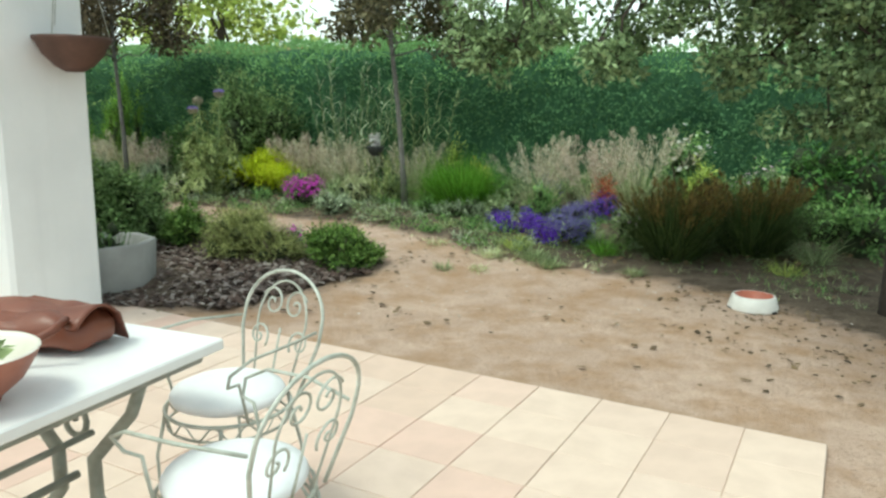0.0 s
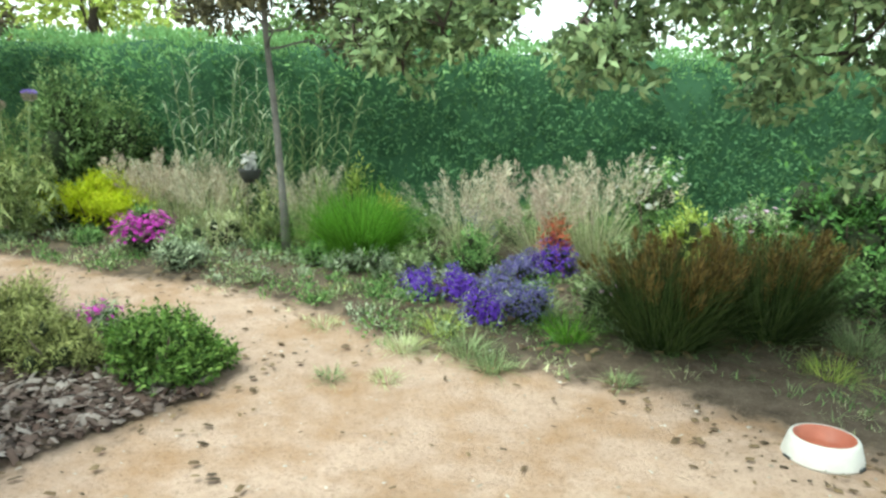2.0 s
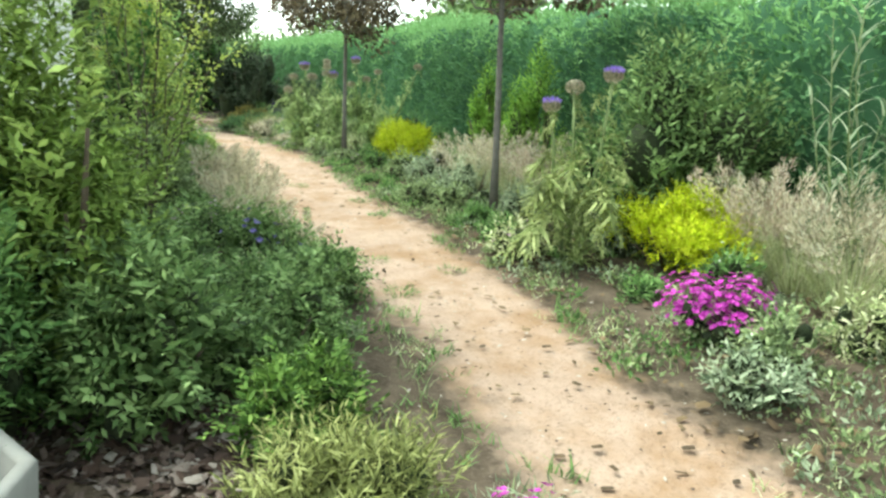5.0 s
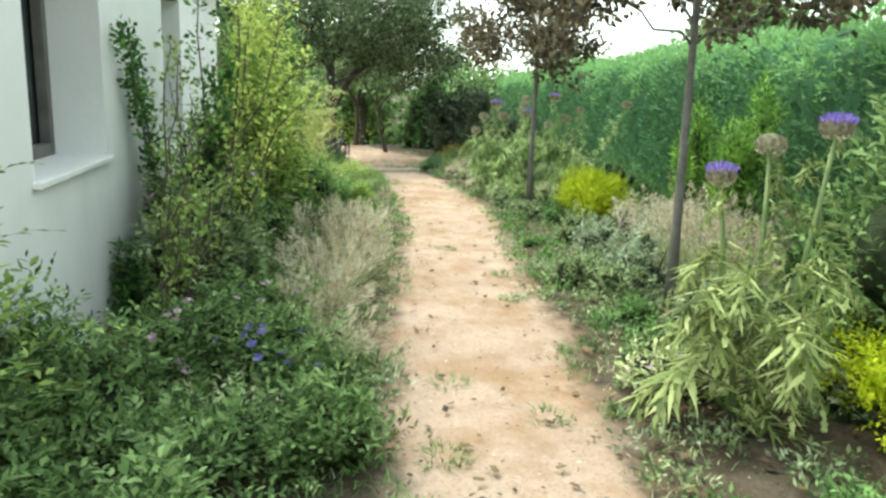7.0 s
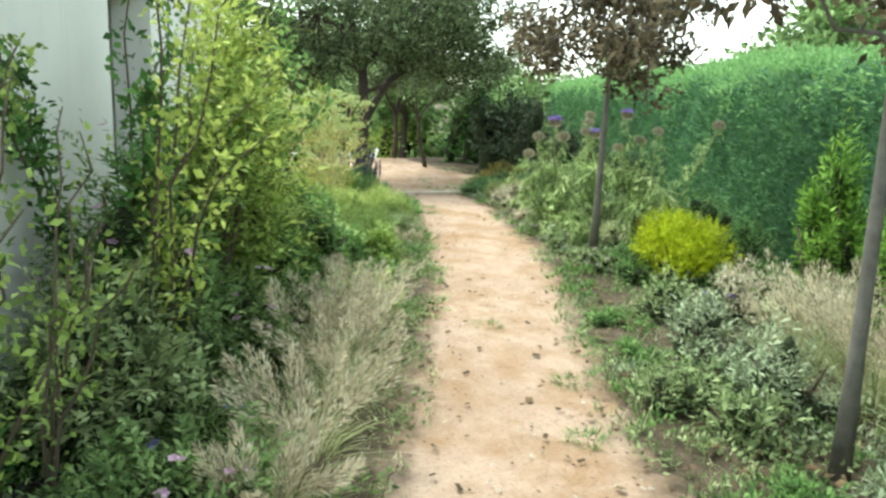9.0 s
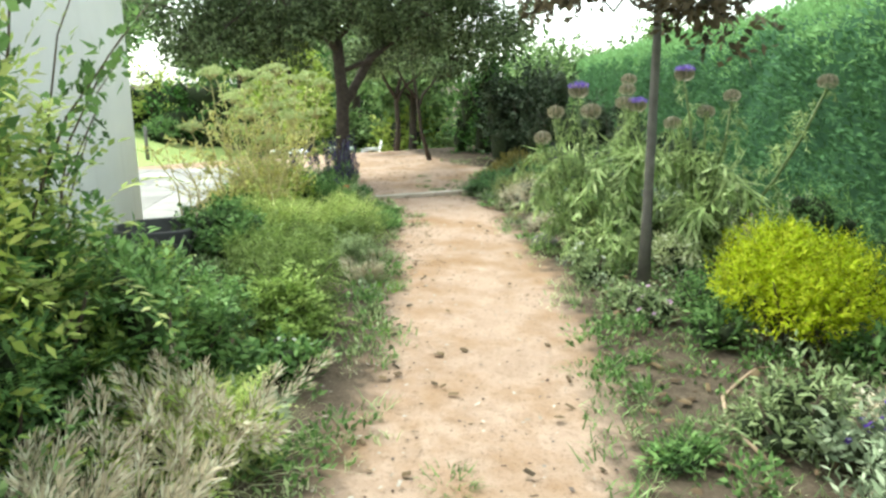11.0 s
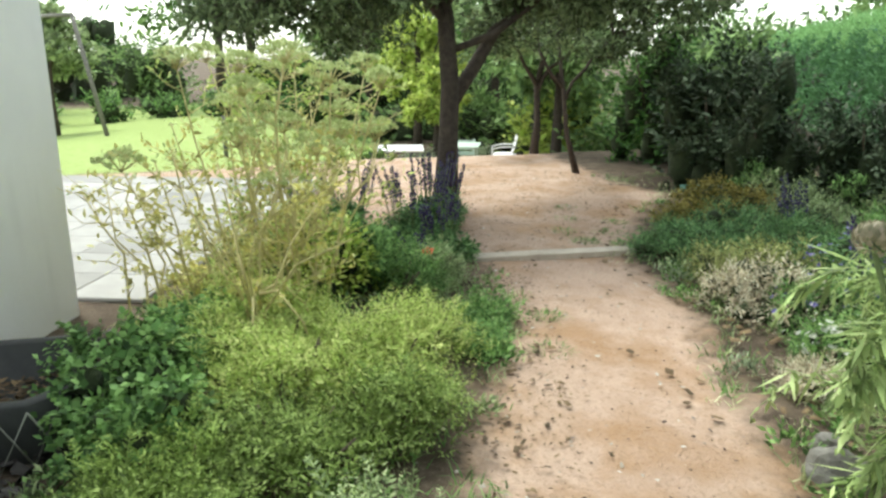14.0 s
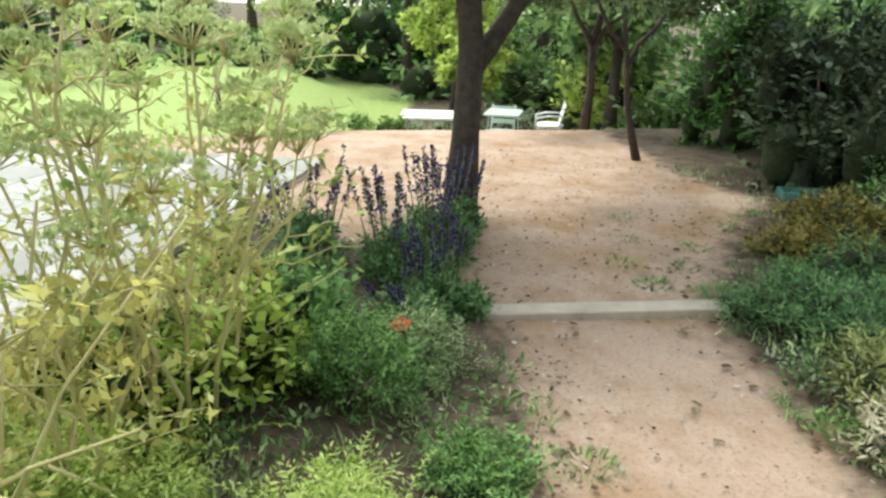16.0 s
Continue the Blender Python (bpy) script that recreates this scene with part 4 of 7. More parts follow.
def iron_chair(x, y, forward, label):
    """Wrought-iron garden chair: round seat ring, scrolled hoop back, curled arms; forward is the way the sitter looks."""
    turn = math.degrees(math.atan2(forward[1], forward[0])) - 90
    ch_ = thing("garden_chair", label, "chair", x, y, z=0.022, turn=turn, group="chairs round the table")
    R, sh_ = 0.20, 0.42
    ring = [(math.cos(a) * R, math.sin(a) * R, sh_) for a in np.linspace(0, 2 * np.pi, 33)]
    low = [(math.cos(a) * R * 0.97, math.sin(a) * R * 0.97, sh_ - 0.05) for a in np.linspace(0, 2 * np.pi, 33)]
    lace = [(math.cos(a) * R * 0.985, math.sin(a) * R * 0.985, sh_ - 0.025 + 0.022 * math.sin(a * 12)) for a in np.linspace(0, 2 * np.pi, 97)]
    part("seat_frame", tubes("seat_frame", [(ring, 0.006, 6), (low, 0.0045, 6), (lace, 0.0032, 4)] + [([(-R, yy, sh_), (R, yy, sh_)], 0.004, 4) for yy in (-0.05, 0.05)], M_WHITEIRON), M_WHITEIRON, ch_)
    for sx, sy in ((-1, 1), (1, 1), (-1, -1), (1, -1)):
        pts = [(sx * R * 0.68, sy * R * 0.70, sh_), (sx * R * 0.80, sy * R * 0.84, sh_ * 0.6), (sx * R * 0.78, sy * R * 0.82, sh_ * 0.25), (sx * R * 0.98, sy * R * 1.0, 0.0)]
        part("leg", tubes("leg", [(pts, [0.007, 0.006, 0.006, 0.008], 6)], M_WHITEIRON), M_WHITEIRON, ch_)
    # back: hoop at the rear, leaning back a little
    bw, top = 0.19, 0.815
    hoop = np.concatenate([[(-bw * 0.72, 0, sh_)], [(-bw, 0, 0.60)], arc(0, 0.66, bw, top - 0.66, np.pi, 0, 22), [(bw, 0, 0.60)], [(bw * 0.72, 0, sh_)]])
    inner = arc(0, 0.64, bw * 0.62, 0.14, np.pi, 0, 18)
    inner = np.concatenate([[(-bw * 0.45, 0, sh_)], inner, [(bw * 0.45, 0, sh_)]])
    bars = [hoop, inner, scroll(-0.055, 0.70, 0.055, 1.4, 0.2), scroll(0.055, 0.70, 0.055, 1.4, np.pi - 0.2, -1), scroll(-0.10, 0.58, 0.05, 1.3, 1.2, -1), scroll(0.10, 0.58, 0.05, 1.3, 1.9, 1), np.array([(0, 0, sh_), (0, 0, 0.62)])]
    out = []
    for i, b_ in enumerate(bars):
        q = np.array(b_, float)
        q[:, 1] = -R * 0.88 - (q[:, 2] - sh_) * 0.28
        out.append((q, 0.0062 if i == 0 else 0.004, 6))
    part("backrest", tubes("backrest", out, M_WHITEIRON), M_WHITEIRON, ch_, "scrolled hoop back")
    for sx in (-1, 1):
        a_ = [(sx * bw * 0.98, -R * 1.1, 0.64), (sx * 0.235, -0.05, 0.65), (sx * 0.24, 0.10, 0.645), (sx * 0.225, 0.17, 0.61), (sx * 0.20, 0.16, 0.565), (sx * 0.19, 0.11, 0.56), (sx * 0.19, 0.10, 0.52), (sx * 0.185, 0.075, sh_)]
        part("armrest", tubes("armrest", [(a_, 0.005, 6)], M_WHITEIRON), M_WHITEIRON, ch_)
    return ch_


def round_cushion(x, y, z, r, label):
    prof = [(0.0, 0.0), (r * 0.8, 0.002), (r * 0.97, 0.018), (r, 0.032), (r * 0.96, 0.046), (r * 0.75, 0.064), (r * 0.35, 0.074), (0.0, 0.076)]
    ob = new("seat_cushion", lathe("seat_cushion", prof, M_CUSHION, 32))
    ob.matrix_basis = pose(x, y, z, 0, 0, 10)
    return tagged(ob, label, "cushion", "cushions on the chairs")


def build_table():
    t = thing("garden_table", "white-topped garden table on a scrolled grey-green iron frame", "table", -0.59, 2.08, z=0.022, turn=-24.7)
    w, l, h = 0.72, 1.25, 0.70
    part("tabletop", slab_bm(w, l, 0.032, 0.005, (-w / 2, -l / 2, h - 0.002)), M_MARBLE, t)
    part("frame", tubes("frame", [([(-0.04, -0.06, h - 0.018), (-0.04, -l + 0.06, h - 0.018)], 0.012, 6), ([(-w + 0.04, -0.06, h - 0.018), (-w + 0.04, -l + 0.06, h - 0.018)], 0.012, 6),
                                  ([(-0.04, -0.06, h - 0.018), (-w + 0.04, -0.06, h - 0.018)], 0.012, 6), ([(-0.04, -l + 0.06, h - 0.018), (-w + 0.04, -l + 0.06, h - 0.018)], 0.012, 6)], M_TABLEIRON), M_TABLEIRON, t)
    for yy in (-0.22, -l + 0.22):
        for sx in (-1, 1):
            c = -w / 2
            pts = [(c + sx * 0.27, yy, h - 0.03), (c + sx * 0.22, yy, h - 0.14), (c + sx * 0.07, yy, h - 0.30), (c + sx * 0.07, yy, h - 0.42), (c + sx * 0.20, yy, 0.12), (c + sx * 0.28, yy, 0.0)]
            part("leg", tubes("leg", [(pts, [0.016, 0.018, 0.02, 0.02, 0.018, 0.022], 8)], M_TABLEIRON), M_TABLEIRON, t)
        q = scroll(-w / 2, h - 0.20, 0.075, 1.5, 0.4) + np.array([0, yy, 0])
        part("scroll", tubes("scroll", [(q, 0.009, 6)], M_TABLEIRON), M_TABLEIRON, t)
    part("stretcher", tubes("stretcher", [([(-w / 2, -0.22, h - 0.36), (-w / 2, -l + 0.22, h - 0.36)], 0.012, 8), ([(-w / 2 + 0.07, -0.22, h - 0.22), (-w / 2 + 0.07, -l + 0.22, h - 0.22)], 0.010, 8)], M_TABLEIRON), M_TABLEIRON, t)


def build_bag():
    """A soft leather bag lying on its side, with a folded flap and a strap."""
    bag = thing("leather_bag", "brown leather handbag lying on the white table", "bag", -1.12, 2.04, z=0.754, turn=163)
    bm = bmesh.new()
    bmesh.ops.create_icosphere(bm, subdivisions=4, radius=1.0)
    for v in bm.verts:
        c = v.co
        sq = lambda q, p: math.copysign(abs(q) ** p, q)
        x, y, z = sq(c.x, 0.6) * 0.25, sq(c.y, 0.65) * 0.115, sq(c.z, 0.7) * 0.055
        z *= 1.0 - 0.35 * max(0, x / 0.22)
        z += 0.006 * math.sin(x * 34) + 0.005 * math.sin(y * 60 + x * 20)
        v.co = (x, y, max(z, -0.055) + 0.055)
    body = part("body", bm, M_LEATHER, bag)
    for p in body.data.polygons:
        p.use_smooth = True
    v, f = [], []
    n, m = 22, 8
    for i in range(n):
        for k in range(m):
            a, s = i / (n - 1), k / (m - 1)
            v.append((-0.24 + a * 0.40, -0.115 + s * 0.20, 0.118 - 0.05 * (s - 0.6) ** 2 * 4 + 0.007 * math.sin(a * 9 + s * 4) + (0.02 if k < 1 else 0) * 0 - 0.045 * (s < 0.08)))
    idx = np.arange(n * m).reshape(n, m)
    f = np.stack([idx[:-1, :-1], idx[1:, :-1], idx[1:, 1:], idx[:-1, 1:]], -1).reshape(-1, 4)
    flap = part("flap", mesh_of("flap", np.array(v), f, M_LEATHER, True), M_LEATHER, bag)
    so = flap.modifiers.new("thickness", "SOLIDIFY")
    so.thickness = 0.006
    st = [(-0.20, 0.07, 0.10), (-0.22, 0.14, 0.09), (-0.12, 0.20, 0.03), (0.02, 0.22, 0.012), (0.12, 0.20, 0.012), (0.20, 0.12, 0.03), (0.21, 0.05, 0.06)]
    part("strap", tubes("strap", [(st, 0.011, 6)], M_LEATHER), M_LEATHER, bag)


def build_salad_bowl():
    b = thing("serving_bowl", "red-brown clay bowl with cream inside and green leaves on the table", "bowl", -1.02, 1.60, z=0.754)
    prof = [(0.0, 0.0), (0.06, 0.0), (0.065, 0.012), (0.11, 0.05), (0.14, 0.10), (0.148, 0.118), (0.143, 0.122), (0.136, 0.112), (0.105, 0.06), (0.05, 0.025), (0.0, 0.022)]
    part("shell", lathe("shell", prof[:6], M_CLAY, 36), M_CLAY, b)
    part("glazed_inside", lathe("glazed_inside", prof[5:], M_GLAZE, 36), M_GLAZE, b, "cream glazed inside")
    rng = np.random.default_rng(4)
    p, o = blob_points(rng, 160, 0.2, 0.2, 0.09, 6, 0.5)
    part("leafage", foliage("leafage", rng, 0, 1, 1, 1, L_OLIVE, 0.045, 0.026, points=(p + np.array([0, 0, 0.045]), o)), L_OLIVE, b)


def build_dog_bowl():
    b = thing("dog_bowl", "white dog bowl with a red inside on the sand", "bowl", 2.36, 5.14)
    prof = [(0.135, 0.0), (0.172, 0.0), (0.174, 0.012), (0.150, 0.092), (0.143, 0.102), (0.132, 0.102)]
    part("shell", lathe("shell", prof, M_BOWLWHITE, 40), M_BOWLWHITE, b)
    part("inside", lathe("inside", [(0.132, 0.102), (0.126, 0.094), (0.112, 0.045), (0.09, 0.03), (0.0, 0.028)], M_BOWLRED, 40), M_BOWLRED, b, "red inner bowl")
    for a in (0, 120, 240):
        q = part("foot", slab_bm(0.05, 0.012, 0.016, 0.003), M_DARKPOT, b)
        q.matrix_basis = pose(0.1745 * math.cos(radians(a - 60)), 0.1745 * math.sin(radians(a - 60)), 0.0, 0, 0, a + 30)


def build_hanging_bowl():
    h = thing("hanging_planter", "dark brown clay bowl planter hanging by wires at the pillar", "planter", -2.15, 4.76, z=1.59)
    prof = [(0.0, 0.0), (0.05, 0.0), (0.11, 0.035), (0.175, 0.105), (0.205, 0.165), (0.225, 0.19), (0.225, 0.205), (0.208, 0.205), (0.195, 0.17), (0.15, 0.10), (0.0, 0.08)]
    part("bowl", lathe("bowl", prof, M_DARKCLAY, 32), M_DARKCLAY, h)
    for i, a in enumerate((0.4, 2.5, 4.6)):
        part("wire", tubes("wire", [([(0.21 * math.cos(a), 0.21 * math.sin(a), 0.2), (0.02 * math.cos(a), 0.02 * math.sin(a), 1.1)], 0.003, 5)], M_WHITEIRON), M_WHITEIRON, h)
    part("hook", tubes("hook", [([(0, 0, 1.1), (0.0, 0.0, 1.16), (-0.17, 0.0, 1.17)], 0.006, 6)], M_DARKWOOD), M_DARKWOOD, h)


build_table()
iron_chair(-0.66, 2.36, (-0.60, -0.80), "worn cream wrought-iron garden chair with a scrolled hoop back")
iron_chair(-0.50, 1.80, (-0.86, 0.50), "worn cream wrought-iron garden chair with a scrolled hoop back")
round_cushion(-0.66, 2.36, 0.45, 0.185, "round white cotton cushion on an iron chair")
round_cushion(-0.50, 1.80, 0.45, 0.185, "round white cotton cushion on an iron chair")
build_bag()
build_salad_bowl()
build_dog_bowl()
build_hanging_bowl()
octagon_planter("eight-sided pale concrete planter by the porch pillar", -2.44, 5.60, 0.40, 0.355, M_CONCRETE, 22.5, M_LITTER)
dark_planter = octagon_planter("eight-sided dark planter at the foot of the house wall", -10.62, 9.70, 0.38, 0.26, M_DARKPOT, 22.5, M_LITTER)
zig = [(0.395 * math.cos(a), 0.395 * math.sin(a), 0.03 if k % 2 else 0.235) for k, a in enumerate(np.linspace(0, 2 * np.pi, 25))]
zag = [(0.40 * math.cos(a), 0.40 * math.sin(a), 0.235 if k % 2 else 0.03) for k, a in enumerate(np.linspace(0, 2 * np.pi, 25))]
part("wire", tubes("wire", [(zig, 0.004, 5), (zag, 0.004, 5)], M_TABLEIRON), M_TABLEIRON, dark_planter, "pale wire lattice round the planter")


# ---- things beyond the plank step ----
def build_step():
    s = thing("plank_step", "weathered plank laid across the sandy path", "plank", -12.63, 12.73, turn=87)
    bm = slab_bm(1.25, 0.13, 0.07, 0.006, (0, 0, -0.03))
    for v in bm.verts:
        v.co.z += 0.004 * math.sin(v.co.x * 4)
    part("plank", bm, M_PLANK, s)


def slat_chair(x, y, turn, label, arms, cushion):
    c = thing("patio_chair", label, "chair", x, y, turn=turn, group="garden chairs under the trees")
    m = M_GREENPAINT if not arms else M_WHITEPAINT
    for sx in (-1, 1):
        part("leg", tubes("leg", [([(sx * 0.20, -0.20, 0.0), (sx * 0.20, 0.20, 0.44)], 0.013, 6)], m), m, c)
        part("leg", tubes("leg", [([(sx * 0.19, 0.22, 0.0), (sx * 0.19, -0.14, 0.44), (sx * 0.19, -0.24, 0.86)], 0.013, 6)], m), m, c)
        if arms:
            part("armrest", tubes("armrest", [([(sx * 0.24, -0.20, 0.66), (sx * 0.25, 0.05, 0.66), (sx * 0.25, 0.22, 0.62), (sx * 0.22, 0.22, 0.44)], 0.016, 6)], m), m, c)
    for i in range(5):
        part("seat_slat", slab_bm(0.42, 0.065, 0.016, 0.003, (0, -0.14 + i * 0.083, 0.44)), m, c)
    for i in range(3):
        q = part("back_slat", slab_bm(0.42, 0.014, 0.075, 0.003), m, c)
        q.matrix_basis = pose(0, -0.165 - i * 0.028, 0.55 + i * 0.105, 12, 0, 0)
    if cushion:
        round_cushion(x, y, lift(y, x) + 0.455, 0.24, "thick white cushion on a garden chair")
    return c


def bistro_table(x, y, turn, label, w, l, mat, h=0.62, legs=None):
    t = thing("patio_table", label, "table", x, y, turn=turn)
    part("tabletop", slab_bm(w, l, 0.03, 0.006, (0, 0, h)), mat, t)
    legs = legs or mat
    for sx in (-1, 1):
        for sy in (-1, 1):
            part("leg", tubes("leg", [([(sx * w * 0.42, sy * l * 0.42, 0.0), (sx * w * 0.36, sy * l * 0.36, h + 0.002)], 0.011, 6)], legs), legs, t)


build_step()
bistro_table(-20.6, 12.95, 80, "low white garden table with thin dark legs behind the oak", 0.8, 0.85, M_WHITEPAINT, 0.54, M_TABLEIRON)
bistro_table(-20.9, 14.2, 70, "small pale green folding garden table", 0.55, 0.75, M_GREENPAINT)
slat_chair(-21.6, 14.35, -110, "pale green slatted folding garden chair", False, False)
slat_chair(-21.2, 15.05, 165, "white garden armchair with a thick cushion", True, True)


def lawn_frame(x, y):
    """Leaning poles of a simple swing frame on the lawn."""
    s = thing("swing_frame", "two leaning wooden poles of a swing frame on the lawn", "frame", x, y)
    part("pole", tubes("pole", [([(0, 0, -0.05), (-0.25, -0.5, 2.6)], [0.05, 0.045], 8)], M_PALEBARK), M_PALEBARK, s)
    part("pole", tubes("pole", [([(-2.2, -2.6, -0.05), (-1.4, -1.6, 2.6)], [0.05, 0.045], 8)], M_PALEBARK), M_PALEBARK, s)
    part("crossbar", tubes("crossbar", [([(-0.25, -0.5, 2.58), (-1.4, -1.6, 2.58)], 0.045, 8)], M_PALEBARK), M_PALEBARK, s)


lawn_frame(-25.5, 7.2)


def lawn_post(x, y, h):
    p = thing("garden_post", "short dark wooden post on the lawn edge", "post", x, y)
    part("post", tubes("post", [([(0, 0, -0.05), (0.01, 0.0, h)], [0.035, 0.03], 8)], M_DARKWOOD), M_DARKWOOD, p)


lawn_post(-19.5, 10.05, 0.62)

hose = thing("garden_hose", "beige garden hose looped on the bed soil", "hose", -6.75, 11.62)
part("hose", tubes("hose", [([(0.0, 0.55, 0.03), (-0.05, 0.42, 0.04), (0.02, 0.25, 0.035), (0.12, 0.05, 0.035), (0.32, -0.12, 0.035), (0.60, -0.2, 0.03)], 0.008, 8)], M_HOSE), M_HOSE, hose)


def garden_tray(x, y, turn):
    """A shallow plastic tray with raised rims."""
    t = thing("garden_tray", "shallow turquoise plastic tray lying under the bushes", "tray", x, y, turn=turn)
    part("bottom", slab_bm(0.40, 0.24, 0.02, 0.004), M_TEALTRAY, t)
    for sx in (-1, 1):
        part("rim", slab_bm(0.02, 0.24, 0.06, 0.004, (sx * 0.20, 0, 0.012)), M_TEALTRAY, t)
    for sy in (-1, 1):
        part("rim", slab_bm(0.38, 0.02, 0.06, 0.004, (0, sy * 0.11, 0.012)), M_TEALTRAY, t)


garden_tray(-14.75, 15.25, 70)




def garden_stone(x, y, w, d, h, seed, turn):
    """A worn fieldstone, its underside sunk a little into the ground."""
    ob = thing("garden_stone", "grey weathered stone at the edge of the path", "stone", x, y, turn=turn, group="stones at the path edge")
    bm = bmesh.new()
    bmesh.ops.create_icosphere(bm, subdivisions=3, radius=1.0)
    for v in bm.verts:
        n = noise.noise(v.co * 1.4 + Vector((seed, 0, 0))) * 0.28 + noise.noise(v.co * 4.0 + Vector((0, seed, 0))) * 0.07
        q = v.co * (1 + n)
        v.co = Vector((q.x * w / 2, q.y * d / 2, max(q.z, -0.25) * h * 0.8 + h * 0.15))
    part("stone", bm, M_FIELDSTONE, ob)


garden_stone(-9.57, 12.60, 0.26, 0.18, 0.12, 1, 20)
garden_stone(-9.75, 12.72, 0.14, 0.11, 0.08, 2, 70)
garden_stone(-8.92, 12.42, 0.12, 0.10, 0.08, 3, 120)

# ---- trees ----
def young_tree(x, y, top, lean, mat, seed, crown_low, crown_w, label):
    """A slim staked street-size tree: bare grey stem and a loose dark crown above head height."""
    rng = np.random.default_rng(seed)
    tr = [(0, 0, -0.05), (lean[0] * 0.25, lean[1] * 0.25, 0.6), (lean[0] * 0.55, lean[1] * 0.55, 1.2), (lean[0], lean[1], 1.9), (lean[0] * 1.2, lean[1] * 1.2, top - 0.4)]
    limbs, clusters = [], []
    n = 30
    for i in range(n):
        a = i * 2.4 + rng.uniform(-0.3, 0.3)
        u = (i + 0.5) / n
        r = crown_w / 2 * math.sqrt(rng.uniform(0.05, 1.0)) * (1.0 - 0.45 * u)
        zz = crown_low + 0.16 + (top - crown_low) * u + rng.uniform(-0.12, 0.12) - 0.10 * r
        end = (lean[0] + math.cos(a) * r, lean[1] + math.sin(a) * r, zz)
        if i % 2 == 0:
            limbs.append((min(0.97, max(0.70, (zz + 0.1) / (top - 0.4) - 0.06)), end, 0.012))
        clusters.append((end, rng.uniform(0.24, 0.42)))
    clusters.append(((lean[0] * 1.2, lean[1] * 1.2, top - 0.2), 0.4))
    return tree(label, x, y, tr, 0.035, limbs, clusters, mat, 14000, 0.074, 0.036, seed, M_PALEBARK, "young_tree", "young trees along the path", 0.7, fuzz=0.75)


young_tree(-0.21, 8.79, 3.3, (-0.17, 0.02), L_PLUM, 41, 1.86, 1.9, "slim young tree with a grey stem and dark leaves")
young_tree(-4.19, 10.74, 3.4, (-0.13, 0.12), L_BROWN, 42, 1.90, 2.3, "slim young tree with a grey stem and brownish leaves")
young_tree(-8.17, 12.49, 3.4, (-0.05, 0.05), L_BROWN, 43, 1.72, 2.3, "slim young tree with a grey stem and dark leaves")

# Holm oak by the court, its boughs hanging over the bowl
tree("old holm oak leaning over the court with drooping grey-green boughs", 3.22, 4.84,
     [(0, 0, -0.06), (-0.02, 0.02, 0.5), (0.05, 0.05, 1.1), (0.02, 0.1, 1.8), (0.1, 0.2, 2.5), (0.0, 0.4, 3.2)], 0.088,
     [(0.72, (-1.6, 1.15, 2.55), 0.045), (0.6, (-0.8, 0.4, 2.3), 0.04), (0.6, (0.6, -0.6, 2.6), 0.05), (0.8, (-1.0, 1.3, 3.2), 0.05), (0.85, (-2.5, 1.4, 2.7), 0.04), (0.5, (0.5, 0.9, 2.2), 0.04)],
     # The first eleven clusters are unseen canopy, added to shade the court.
     [((-1.9, -1.0, 3.3), 0.75), ((-2.4, -0.2, 3.4), 0.75), ((-1.2, -1.7, 3.2), 0.75), ((-0.9, -0.6, 3.1), 0.7), ((-1.6, 0.1, 3.3), 0.7), ((-1.9, -2.0, 3.4), 0.7), ((-0.2, -0.7, 2.6), 0.8), ((0.9, -0.9, 2.4), 0.8), ((0.3, -1.5, 2.6), 0.8), ((-0.9, -0.2, 2.9), 0.7), ((1.2, 0.2, 2.5), 0.8), ((-0.45, 0.30, 1.30), 0.42), ((-0.15, 0.10, 1.55), 0.5), ((-0.80, 0.50, 1.80), 0.50), ((-0.3, 0.2, 2.0), 0.55), ((0.2, 0.6, 1.7), 0.55), ((0.6, 0.9, 1.5), 0.5), ((-1.15, 0.80, 2.10), 0.45), ((-1.6, 1.15, 2.0), 0.42), ((-2.35, 1.40, 2.02), 0.42),
      ((-2.75, 1.45, 2.1), 0.36), ((-1.1, 1.2, 2.6), 0.5), ((-0.4, 0.9, 2.4), 0.6), ((0.5, -0.2, 2.4), 0.6), ((0.9, 0.4, 2.2), 0.6), ((-0.8, 0.2, 2.7), 0.6), ((-1.9, 1.3, 2.6), 0.5), ((0.1, 0.4, 3.2), 0.9), ((-0.9, 1.0, 1.75), 0.35), ((0.7, -1.2, 2.9), 0.9), ((-0.6, -0.8, 3.2), 0.9), ((1.5, -0.4, 3.0), 0.9), ((0.2, -1.9, 3.3), 0.8), ((-2.25, 1.16, 2.05), 0.26), ((-1.68, 1.02, 2.0), 0.24), ((-1.29, 0.84, 2.3), 0.26), ((-0.83, 0.63, 2.2), 0.34), ((0.0, 0.1, 1.35), 0.4), ((-0.2, 0.0, 1.75), 0.45), ((-2.7, 1.36, 1.76), 0.30), ((-2.5, 1.3, 1.92), 0.36), ((-1.86, 0.61, 1.74), 0.28), ((-1.95, 0.75, 1.92), 0.34), ((-2.95, 1.45, 1.95), 0.3)],
     L_PALEHOLM, 62000, 0.064, 0.032, 51, M_BARK, "holm_oak")

